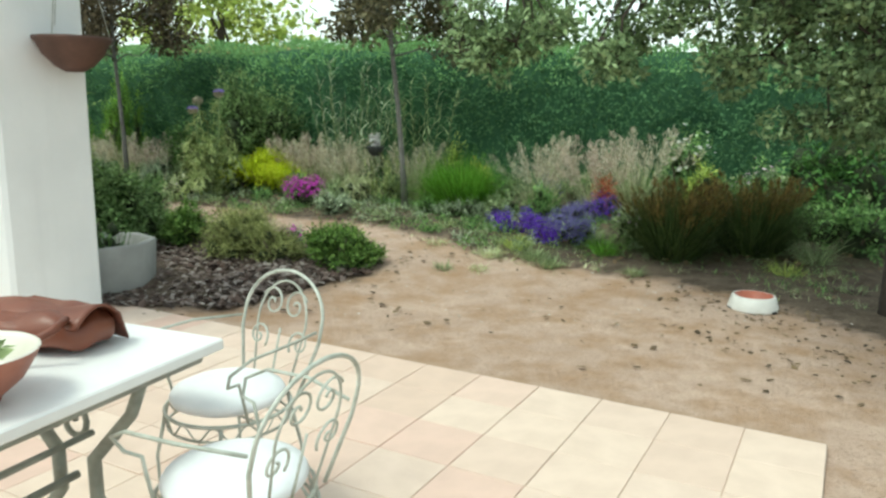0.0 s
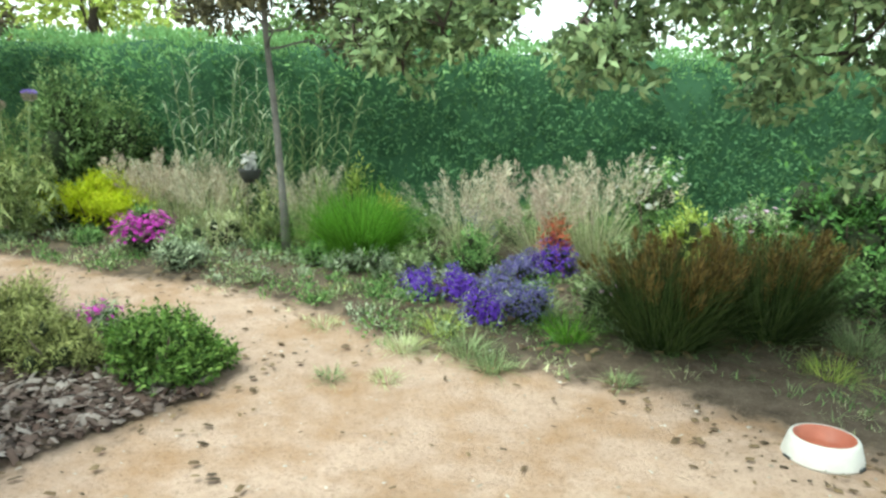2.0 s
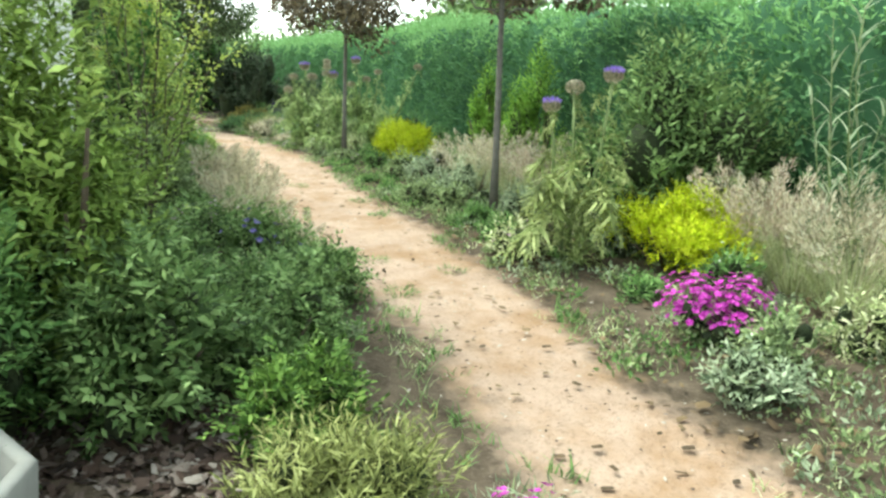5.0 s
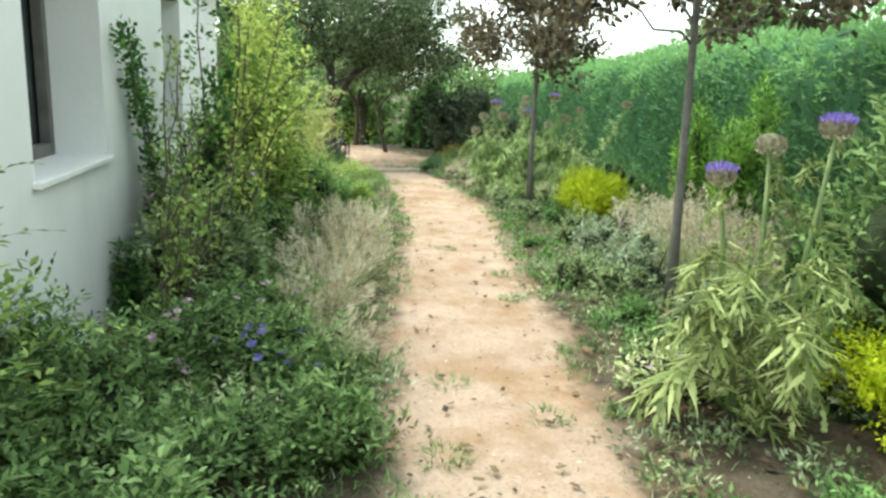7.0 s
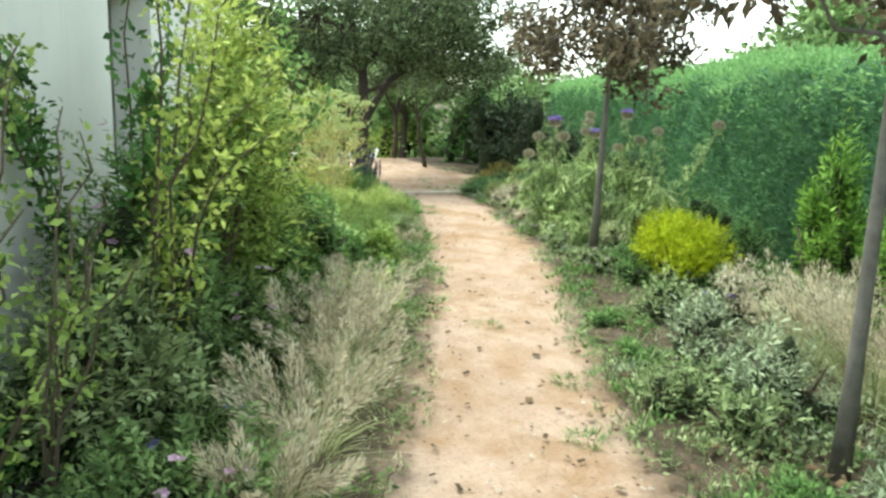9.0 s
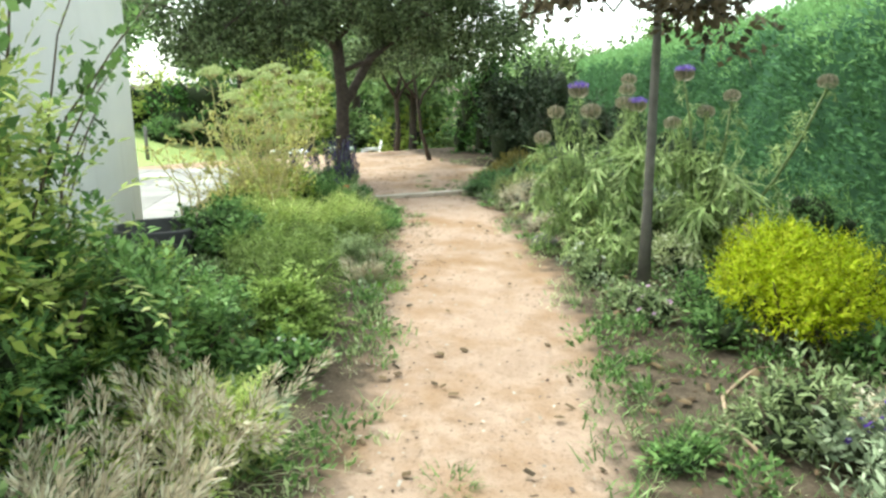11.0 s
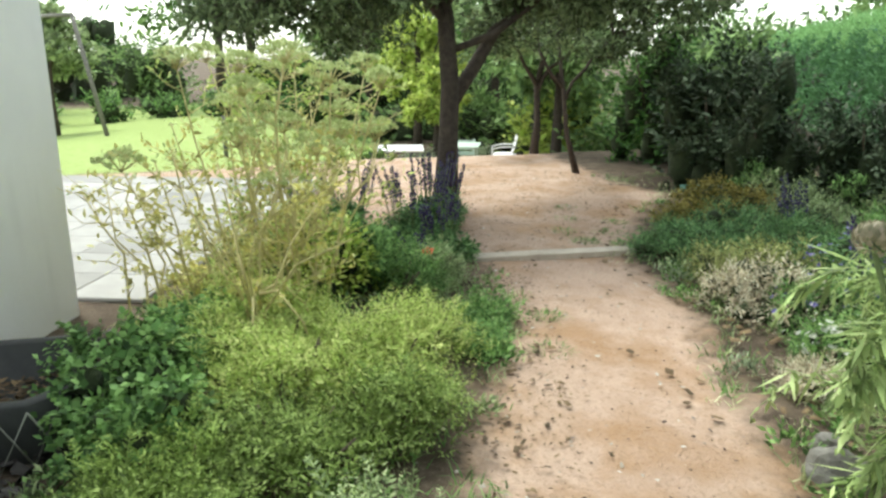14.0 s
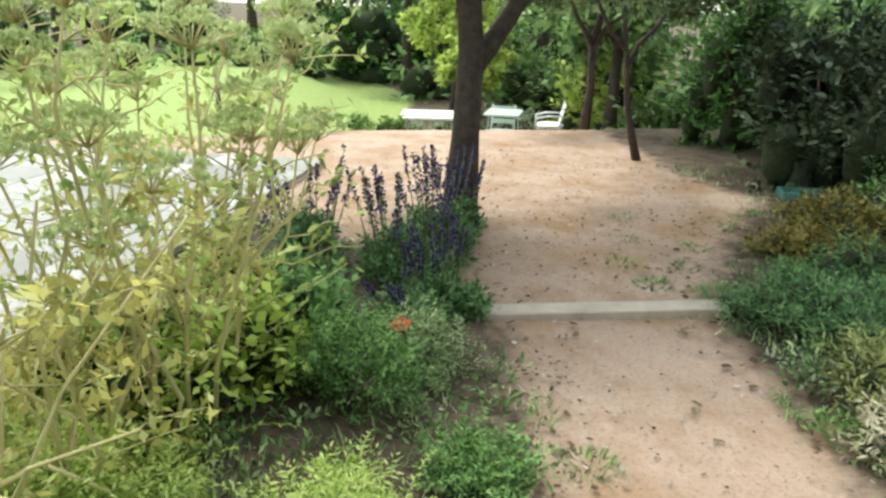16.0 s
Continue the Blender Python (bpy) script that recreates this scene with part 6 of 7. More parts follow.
# ---- cardoons: arching cut leaves and thistle heads ----
def cut_leaf_set(rng, base, az, length, rise):
    """Long toothed arching leaves: a rib with pointed lobes on both sides."""
    P, D, N, L, W = [], [], [], [], []
    for b, a, l, r in zip(base, az, length, rise):
        s = np.linspace(0.08, 1, 22)
        d = np.array([math.cos(a), math.sin(a), 0])
        c = b + d * (l * (s * 0.78 - 0.12 * s ** 3))[:, None] + np.array([0, 0, 1.0]) * (l * (r * s - (r * 0.8 + 0.42) * s ** 2.1))[:, None]
        c[:, 2] = np.maximum(c[:, 2], 0.02)
        c[2:] += rng.normal(0, 0.012, c[2:].shape)
        tan = unit(np.gradient(c, axis=0))
        sd = np.cross(tan, np.array([0, 0, 1.0]))
        up = np.cross(sd, tan)
        wide = (np.sin(np.clip(s * 1.02, 0, 1) ** 0.7 * np.pi) * l * 0.24 + 0.02) * rng.uniform(0.45, 1.2, len(s))
        for side in (-1, 1):
            P.append(c)
            D.append(unit(sd * side + tan * 1.25 - up * 0.35 + rng.normal(0, 0.28, c.shape)))
            N.append(up)
            L.append(wide * 1.3)
            W.append(np.full(len(s), l * 0.030))
        P.append(c[:-1])
        D.append(c[1:] - c[:-1])
        N.append(up[:-1])
        L.append(np.linalg.norm(c[1:] - c[:-1], axis=1) * 1.4)
        W.append(np.full(len(s) - 1, l * 0.05))
    return leaf_set(np.concatenate(P), np.concatenate(D), np.concatenate(N), np.concatenate(L), np.concatenate(W), 0.1)


def thistle_head(rng, size, bloom):
    """Scaly cup and, on open heads, a violet brush."""
    n = 150
    a = np.arange(n) * 2.4
    th = np.sqrt((np.arange(n) + 0.5) / n) * (2.15 if bloom else 2.75)
    out = np.stack([np.cos(a), np.sin(a), 0 * a], 1)
    P = out * (size * 0.92 * np.sin(th))[:, None] + np.array([0, 0, 1.0]) * (size * 0.64 * (1 - np.cos(th)))[:, None]
    D = unit(out * np.cos(th * 0.92)[:, None] + np.array([0, 0, 1.0]) * np.sin(th * 0.92)[:, None] + out * 0.22 + rng.normal(0, 0.08, P.shape))
    v, f = leaf_set(P, D, out, size * 0.5, size * 0.36, 0.3)
    cup = mesh_of("cup", v, f, M_SCALE)
    brush = None
    if bloom:
        m = 170
        a, q = rng.uniform(0, 2 * np.pi, m), size * 1.0 * np.sqrt(rng.random(m))
        P = np.stack([np.cos(a) * q, np.sin(a) * q, np.full(m, size * 0.95)], 1)
        D = unit(P * np.array([1, 1, 0]) / size * 0.7 + np.array([0, 0, 1.0]) + rng.normal(0, 0.1, P.shape))
        v, f = leaf_set(P, D, rng.normal(size=P.shape), size * 0.9 * (1.1 - 0.5 * (q / size) ** 2), size * 0.10, 0.02)
        brush = mesh_of("brush", v, f, P_THISTLE)
    return cup, brush


def cardoon(label, x, y, heads, leaves, reach, seed, mat):
    """heads: (dx, dy, height, size, open)"""
    rng = np.random.default_rng(seed)
    ob = thing("cardoon", label, "cardoon", x, y, group="cardoons in the border")
    z0 = lift(y)
    base = np.stack([rng.normal(0, 0.10, leaves), rng.normal(0, 0.10, leaves), rng.uniform(0.02, 0.75, leaves) * (1.0 if heads else 0.4)], 1)
    v, f = cut_leaf_set(rng, base, rng.uniform(0, 6.28, leaves), reach * rng.uniform(0.6, 1.1, leaves), rng.uniform(0.35, 0.95, leaves))
    part("leafage", mesh_of("leafage", v, f, mat), mat, ob, "long silvery toothed leaves")
    for dx, dy, hz, size, open_ in heads:
        hh = hz - z0
        pts = bent(rng, (dx * 0.15, dy * 0.15, 0.0), (dx, dy, hh - size * 0.7), 5, 0.02)
        st = part("stalk", tubes("stalk", [(pts, np.linspace(0.016, 0.009, 5), 6)], M_STEM), M_STEM, ob)
        cup, brush = thistle_head(rng, size * 1.02, open_)
        c = part("flower_head", cup, M_SCALE, ob, "scaly thistle head" if not open_ else "open violet thistle head")
        c.location = (dx, dy, hh - size * 0.7)
        if brush:
            part("violet_brush", brush, P_THISTLE, c)
        m = 13
        u = np.linspace(0.0, 0.95, m)[:, None]
        q = pts[1] + (pts[-1] - pts[1]) * u
        v, f = cut_leaf_set(rng, q, rng.uniform(0, 6.28, m), (0.40 - 0.26 * u[:, 0]) * rng.uniform(0.7, 1.3, m), rng.uniform(0.6, 1.15, m))
        part("stem_foliage", mesh_of("stem_foliage", v, f, mat), mat, st)


def heads_at(x, y, lst):
    return [(X - x, Y - y, Z, s, o) for X, Y, Z, s, o in lst]


cardoon("pale cardoon with drooping yellowish leaves and violet thistle heads", -2.72, 9.62,
        heads_at(-2.72, 9.62, [(-2.86, 9.49, 1.33, 0.055, True), (-2.90, 9.84, 1.45, 0.06, False), (-2.64, 9.89, 1.54, 0.06, True)]), 30, 0.64, 331, L_STRAP)
cardoon("tall cardoon with many thistle heads beside the path", -9.30, 12.75,
        heads_at(-9.30, 12.75, [(-9.43, 12.80, 1.48, 0.07, True), (-9.43, 12.48, 1.13, 0.06, False), (-9.47, 12.62, 1.32, 0.06, False), (-9.23, 12.78, 1.33, 0.07, False)]), 28, 0.66, 332, L_CARDOON)
cardoon("tall cardoon with many thistle heads beside the path", -9.20, 13.25,
        heads_at(-9.20, 13.25, [(-9.36, 13.32, 1.36, 0.065, True), (-9.60, 13.40, 1.48, 0.06, False), (-9.78, 13.55, 1.56, 0.06, False), (-9.45, 13.25, 1.38, 0.06, False)]), 30, 0.74, 333, L_CARDOON)
cardoon("tall cardoon with many thistle heads beside the path", -8.62, 13.45,
        heads_at(-8.62, 13.45, [(-8.95, 13.42, 1.60, 0.065, True), (-8.85, 13.56, 1.32, 0.06, False), (-8.70, 13.66, 1.44, 0.055, False), (-9.04, 13.41, 1.23, 0.06, False), (-8.17, 14.0, 1.54, 0.06, False)]), 30, 0.74, 334, L_CARDOON)
cardoon("young cardoon with arching toothed leaves", -8.75, 12.62, [], 30, 0.5, 335, L_CARDOON)
shrub("small bushy green plant by the slim tree", "plant", -8.55, 12.35, 0.42, 0.38, 0.32, L_OLIVE, 700, 0.04, 0.018, 336, 10, blossoms=(P_WHITE, 5, 0.03, 0.2, "bloom"), name="border_plant")
for i, (x, y, w, h, m, bl) in enumerate(((-10.35, 13.25, 0.6, 0.36, L_MID, P_WHITE), (-10.75, 13.55, 0.75, 0.5, L_MID, P_LAVENDER), (-11.0, 13.38, 0.72, 0.44, L_STRAW, None), (-11.5, 13.58, 0.95, 0.48, L_FEATHER, None), (-12.1, 13.62, 0.85, 0.36, L_TEAL, None), (-12.45, 13.62, 0.8, 0.36, L_TEAL, None),
                                        (-13.25, 14.5, 1.3, 0.44, L_BRONZE, None), (-13.75, 14.75, 0.8, 0.36, L_BRONZE, None), (-12.0, 14.2, 1.0, 0.45, L_TEAL, None), (-12.55, 14.2, 0.9, 0.40, L_TEAL, None), (-11.3, 14.1, 0.8, 0.46, L_TEAL, P_LAVENDER), (-10.3, 14.1, 0.8, 0.5, L_SILVER, P_PURPLE), (-12.6, 14.9, 0.9, 0.5, L_OLIVE, None), (-10.15, 12.98, 0.4, 0.2, L_STRAW, None),
                                        (-7.9, 13.6, 0.9, 0.8, L_MID, None), (-7.2, 13.5, 0.8, 0.6, L_MID, None), (-11.8, 14.8, 0.9, 0.5, L_MID, None), (-11.25, 13.3, 0.5, 0.30, L_STRAW, None))):
    shrub("rounded bronze-leaved plant at the sand edge" if m is L_BRONZE else "soft rounded plant beside the sandy path", "plant", x, y, w * 1.08, w, h, m, int(4200 * w), 0.045, 0.009 if m is not L_BRONZE else 0.02, 340 + i, 18, 0.36, up=0.6, blossoms=(bl, 60, 0.02, 0.3, "bloom") if bl else None, name="path_plant", group="plants beside the path", stems=5)

# ---- beds between path and house ----
BED = [(-3.35, 7.35, 1.0, 0.66, L_BED), (-2.75, 7.15, 0.8, 0.62, L_BED), (-2.2, 6.85, 0.6, 0.42, L_BOX), (-3.0, 6.7, 1.0, 0.85, L_BED), (-3.9, 7.0, 1.0, 0.62, L_BED), (-3.4, 6.2, 1.0, 1.3, L_BED), (-4.3, 7.6, 1.0, 0.62, L_BED), (-3.9, 8.0, 0.7, 0.40, L_BED), (-3.3, 7.9, 0.6, 0.34, L_BED), (-4.75, 8.05, 0.9, 0.55, L_BED),
       (-5.3, 8.2, 0.9, 0.55, L_BED), (-5.6, 7.75, 0.9, 0.5, L_DARK), (-6.3, 8.75, 1.0, 0.72, L_BED), (-6.0, 8.3, 0.9, 0.6, L_BED), (-7.0, 9.0, 0.9, 0.72, L_MID), (-7.4, 9.4, 0.85, 0.66, L_FERN), (-7.0, 9.55, 0.7, 0.46, L_FENNEL), (-8.0, 9.6, 0.9, 0.5, L_MID), (-8.0, 10.1, 0.6, 0.42, L_FERN),
       (-8.3, 10.15, 0.6, 0.40, L_FERN)]
for i, (x, y, w, h, m) in enumerate(BED):
    bl = [(P_MAUVE, 26, 0.024, 0.2, "bloom"), (P_LAVENDER, 22, 0.022, 0.1, "bloom"), None][i % 3] if 6 <= i <= 12 else None
    h *= 0.68 + 0.07 * ((i * 7) % 10)
    shrub("wild leafy plant in the bed along the house", "plant", x, y, w * 1.0, w * 0.95, h, m, int(4200 * w * (0.8 + 0.6 * h)), 0.046, 0.017, 360 + i, 14, 0.40, up=0.4, loose=0.85, blossoms=bl, shoots=26, name="bed_plant", group="leafy plants along the house", stems=6)
for i, (x, y, h) in enumerate(((-4.75, 8.42, 0.36), (-5.2, 8.70, 0.42), (-5.75, 9.08, 0.46), (-6.35, 9.30, 0.46), (-6.9, 9.62, 0.42), (-4.2, 8.32, 0.26), (-6.2, 9.0, 0.5), (-9.2, 10.95, 0.14))):
    grass("dry straw grass clump at the path edge", "grass", x, y, 0.5, h, 360, L_PALEGRASS, 0.006, 400 + i, 0.5, 0.45, plume=L_STRAW, plumes=22, plume_len=0.2, name="dry_grass", group="dry grass along the path")
for i, (x, y, w, h, m) in enumerate(((-5.95, 8.1, 1.2, 1.5, L_BED), (-6.55, 8.5, 1.3, 2.2, L_FERN), (-7.05, 8.8, 1.1, 2.5, L_LIME), (-7.4, 9.05, 0.9, 1.35, L_MID), (-5.4, 7.95, 0.9, 0.95, L_OLIVE), (-6.2, 8.2, 0.9, 1.9, L_MID), (-6.9, 8.65, 1.3, 2.75, L_LIME), (-7.5, 9.1, 1.0, 2.0, L_FENNEL), (-7.45, 9.52, 0.9, 0.92, L_MID), (-7.95, 9.42, 0.8, 0.85, L_FERN))):
    shrub("tall loose shrub against the white house wall", "shrub", x, y, w, w * 0.8, h, m, 1800 if m is L_FENNEL else 3000 if m is L_FERN else 4200, 0.06, 0.022, 420 + i, 20, 0.36, up=0.3, loose=0.8, name="wall_shrub", group="tall shrubs against the house", core=h < 1.6, shoots=30, blossoms=(P_MAUVE, 40, 0.026, 0.2, "bloom") if i == 0 else None)
shrub("small bush with white daisies at the path edge", "flowers", -6.45, 9.42, 0.5, 0.4, 0.26, L_SILVER, 500, 0.05, 0.018, 430, 9, blossoms=(P_WHITE, 22, 0.022, 0.2, "daisy_bloom"), name="daisy_clump")
shrub("silver-leaved sage at the path edge", "plant", -7.25, 9.78, 0.36, 0.34, 0.22, L_SILVER, 300, 0.07, 0.028, 431, 8, name="sage_plant", stems=4)
grass("low weeds at the path edge", "grass", -8.95, 10.98, 0.5, 0.10, 200, L_GRASS, 0.007, 432, 0.7, 0.4, name="weed_tuft", group="weed tufts along the sand")
grass("low weeds at the path edge", "grass", -8.1, 10.6, 0.5, 0.09, 180, L_GRASS, 0.007, 433, 0.7, 0.4, name="weed_tuft", group="weed tufts along the sand")
for i, (x, y) in enumerate(((-3.1, 8.35), (-3.75, 8.75), (-4.9, 9.95), (-5.5, 10.3), (-6.05, 10.75), (-6.55, 10.35), (-7.2, 11.35), (-3.2, 8.95), (-10.9, 12.05), (-11.4, 12.2), (-13.25, 13.45), (-13.0, 13.15), (-13.6, 13.7), (-12.85, 13.4), (-13.35, 13.1), (-13.8, 13.3), (-14.3, 13.5))):
    grass("low weeds at the path edge", "grass", x, y, 0.45, 0.07, 130, L_MID, 0.007, 440 + i, 0.75, 0.4, name="weed_tuft", group="weed tufts along the sand")


# ---- fennel: yellowing stalks with pale umbels, fresh feathery growth below ----
def fennel(label, x, y, heads, height, seed, spread, leaf, n, umbelled=1.0):
    rng = np.random.default_rng(seed)
    ob = thing("fennel_plant", label, "plant", x, y, group="fennel in the bed")
    stalks, P, D = [], [], []
    lp, lo = [], []
    for i in range(heads):
        a, r = rng.uniform(0, 6.28), spread * math.sqrt(rng.uniform(0.05, 1))
        top = np.array([math.cos(a) * r, math.sin(a) * r, height * rng.uniform(0.72, 1.05)])
        pts = bent(rng, (top[0] * 0.3, top[1] * 0.3, 0), top, 5, 0.05)
        stalks.append((pts, np.linspace(0.0095, 0.0035, 5), 5))
        umbelled_here = rng.random() < umbelled
        rr = rng.uniform(0.08, 0.14)
        for k in range(16 if umbelled_here else 0):
            b, q = k * 2.4 + rng.normal(0, 0.2), math.sqrt((k + 0.5) / 16) * rng.uniform(0.8, 1.15)
            e = top + np.array([math.cos(b), math.sin(b), 0]) * rr * q + np.array([0, 0, 0.075 - 0.05 * q * q + rng.normal(0, 0.008)])
            stalks.append(([top - np.array([0, 0, 0.02]), e], 0.0022, 3))
            m = 26
            P.append(e + rng.normal(0, 0.011, (m, 3)) * np.array([1, 1, 0.5]))
            D.append(unit(rng.normal(0, 0.6, (m, 3)) + np.array([0, 0, 0.8])))
        if not umbelled_here:
            P.append(top + rng.normal(0, 0.02, (10, 3)))
            D.append(unit(rng.normal(size=(10, 3))))
        for j in range(7):
            s0 = rng.uniform(0.25, 0.95)
            i0 = min(int(s0 * 4), 3)
            st = pts[i0] + (pts[i0 + 1] - pts[i0]) * (s0 * 4 - i0)
            az, ln = rng.uniform(0, 6.28), rng.uniform(0.16, 0.36) * (1.25 - 0.5 * s0)
            en = st + np.array([math.cos(az) * ln, math.sin(az) * ln, ln * rng.uniform(0.1, 0.8)])
            stalks.append((bent(rng, st, en, 4, 0.015), np.linspace(0.004, 0.0015, 4), 3))
            m = max(n // heads // 7, 3)
            u = rng.uniform(0.3, 1.05, (m, 1))
            o = unit(rng.normal(size=(m, 3)))
            lp.append(st + (en - st) * u + o * rng.uniform(0.005, 0.045, (m, 1)))
            lo.append(unit(o + unit(en - st)))
    part("stalk_foliage", tubes("stalk_foliage", stalks, M_DRYSTEM), M_DRYSTEM, ob, "yellowing stalks")
    P, D = np.concatenate(P), np.concatenate(D)
    v, f = leaf_set(P, D, rng.normal(size=P.shape), 0.019, 0.014)
    part("umbel_bloom", mesh_of("umbel_bloom", v, f, L_UMBEL), L_UMBEL, ob, "pale green umbels")
    part("leafage", foliage("leafage", rng, 0, 1, 1, 1, leaf, 0.046, 0.019, up=0.1, loose=0.8, points=(np.concatenate(lp), np.concatenate(lo))), leaf, ob)


fennel("tall yellowing fennel with pale umbels by the patio", -11.35, 10.60, 11, 1.0, 451, 0.62, L_DRYFENNEL, 1300, 0.2)
fennel("tall green fennel with pale umbels by the patio", -11.75, 10.85, 22, 1.36, 452, 0.6, L_FENNEL, 1500)
fennel("tall yellowing fennel with pale umbels by the patio", -12.1, 10.75, 8, 1.15, 453, 0.6, L_DRYFENNEL, 700, 0.35)
fennel("dry thin fennel stalks leaning over the patio", -11.45, 10.15, 8, 0.85, 454, 0.55, L_DRYFENNEL, 420, 0.0)
for i, (x, y, w, h, m) in enumerate(((-10.60, 11.12, 0.95, 0.50, L_FENNEL), (-10.15, 11.12, 0.65, 0.40, L_MOUND), (-10.45, 10.70, 0.85, 0.54, L_FENNEL), (-10.9, 11.35, 0.75, 0.42, L_FENNEL), (-9.95, 10.75, 0.7, 0.44, L_MOUND), (-11.85, 11.40, 0.75, 0.5, L_MID), (-11.3, 10.75, 0.8, 0.50, L_LIME),
                                     (-11.35, 11.85, 0.42, 0.2, L_MID), (-11.0, 11.72, 0.35, 0.14, L_MID), (-12.1, 11.7, 0.5, 0.36, L_OLIVE), (-11.0, 10.72, 0.75, 0.56, L_FENNEL), (-11.25, 10.35, 0.7, 0.50, L_FENNEL), (-10.85, 10.5, 0.6, 0.55, L_FENNEL), (-9.50, 10.38, 0.72, 0.40, L_MOUND), (-8.96, 10.36, 0.82, 0.54, L_MOUND), (-8.25, 10.2, 0.6, 0.36, L_MOUND), (-9.9, 10.35, 0.6, 0.4, L_FERN), (-9.4, 10.95, 0.5, 0.34, L_OLIVE))):
    shrub("fresh feathery green growth beside the path", "plant", x, y, w * 1.12, w * 1.12, h, m, int(8600 * w), 0.028, 0.0085, 460 + i, 26, 0.34, up=0.35, loose=0.9, name="feathery_plant", group="feathery plants beside the path", stems=5, spray=7, shoots=16, core=False)
for i, (x, y, w, h) in enumerate(((-10.55, 10.15, 0.9, 0.55), (-10.15, 10.25, 0.7, 0.46), (-10.95, 10.35, 0.7, 0.5))):
    shrub("leafy green plant with small round leaves by the house corner", "plant", x, y, w * 1.1, w, h, L_MID, int(2600 * w), 0.042, 0.032, 475 + i, 20, 0.36, up=0.4, loose=0.8, name="round_leaved_plant", group="round-leaved plants by the house", stems=6)
for i, (x, y, w, h, m) in enumerate(((-11.95, 11.0, 0.8, 0.60, L_LIME), (-12.25, 11.25, 0.7, 0.52, L_MID), (-12.45, 10.9, 0.7, 0.62, L_DRYFENNEL), (-11.65, 10.55, 0.75, 0.62, L_DRYFENNEL), (-12.0, 10.6, 0.7, 0.55, L_MID))):
    shrub("leafy plant with yellowing lobed leaves below the fennel" if m is L_DRYFENNEL else "leafy green plant with lobed leaves below the fennel", "plant", x, y, w * 1.1, w, h, m, int(1500 * w), 0.055, 0.034, 580 + i, 18, 0.38, up=0.2, loose=0.9, name="lobed_plant", group="lobed plants below the fennel", stems=6)


def bent_stalks(x, y, crown, seed):
    """A spent fennel crown: pale stalks that rise from it and others that have sagged to the ground."""
    rng = np.random.default_rng(seed)
    ob = thing("fennel_plant", "spent fennel plant with pale splayed stalks among fresh growth", "plant", x, y, group="fennel in the bed")
    for i in range(15):
        a = i * 2.4 + rng.uniform(-0.3, 0.3)
        out = np.array([math.cos(a), math.sin(a), 0.0])
        if i % 3 == 0:
            pts = [out * 0.02 + np.array([0, 0, crown]), out * 0.12 + np.array([0, 0, crown + 0.03]), out * 0.25 + np.array([0, 0, crown - 0.10]), out * 0.33 + np.array([0, 0, crown - 0.34])]
        else:
            r = rng.uniform(0.12, 0.5)
            pts = [np.array([0, 0, -0.02]) + out * 0.05, out * 0.04 + np.array([0, 0, crown * 0.8]), out * r * 0.5 + np.array([0, 0, crown + 0.18]) + rng.normal(0, 0.04, 3), out * r + np.array([0, 0, crown + rng.uniform(0.22, 0.58)])]
        part("stalk", tubes("stalk", [(pts, np.linspace(0.008, 0.003, 4), 6)], M_DRYSTEM), M_DRYSTEM, ob)


bent_stalks(-10.87, 10.63, 0.42, 455)


def salvia(label, x, y, spikes, w, h, seed):
    rng = np.random.default_rng(seed)
    ob = thing("salvia_plant", label, "flowers", x, y, group="salvias beside the path")
    part("foliage", foliage("foliage", rng, int(3600 * w), w, w, h * 0.62, L_TEAL, 0.05, 0.018, up=0.7, spray=5), L_TEAL, ob)
    P, D, st = [], [], []
    for i in range(spikes):
        a, r = rng.uniform(0, 6.28), w * 0.5 * math.sqrt(rng.random())
        b = np.array([math.cos(a) * r * 0.6, math.sin(a) * r * 0.6, h * 0.3])
        t = np.array([math.cos(a) * r * 1.1, math.sin(a) * r * 1.1, h * rng.uniform(0.8, 1.15)])
        st.append(([b, t], [0.004, 0.002], 4))
        m = 64
        s = rng.uniform(0.45, 1.0, (m, 1))
        o = unit(rng.normal(size=(m, 3)))
        P.append(b + (t - b) * s + o * 0.009 * (1.3 - s))
        D.append(unit(o + np.array([0, 0, 0.9])))
    part("stemwood", tubes("stemwood", st, M_STEM), M_STEM, ob)
    P, D = np.concatenate(P), np.concatenate(D)
    v, f = leaf_set(P, D, rng.normal(size=P.shape), 0.021, 0.013)
    part("spike_bloom", mesh_of("spike_bloom", v, f, P_SALVIA), P_SALVIA, ob, "violet-blue flower spikes")


for i, (x, y, n_, w, h) in enumerate(((-13.5, 12.0, 17, 0.55, 0.62), (-13.1, 11.75, 15, 0.55, 0.60), (-12.75, 11.95, 10, 0.5, 0.45), (-13.4, 11.3, 11, 0.5, 0.64), (-13.0, 10.9, 8, 0.5, 0.62), (-13.9, 12.2, 8, 0.4, 0.5), (-12.5, 11.75, 6, 0.45, 0.35), (-10.75, 13.85, 12, 0.6, 0.62), (-10.4, 13.7, 8, 0.5, 0.55), (-12.2, 14.55, 9, 0.6, 0.55))):
    salvia("violet-blue salvia with upright flower spikes beside the path", x, y, n_, w, h, 480 + i)

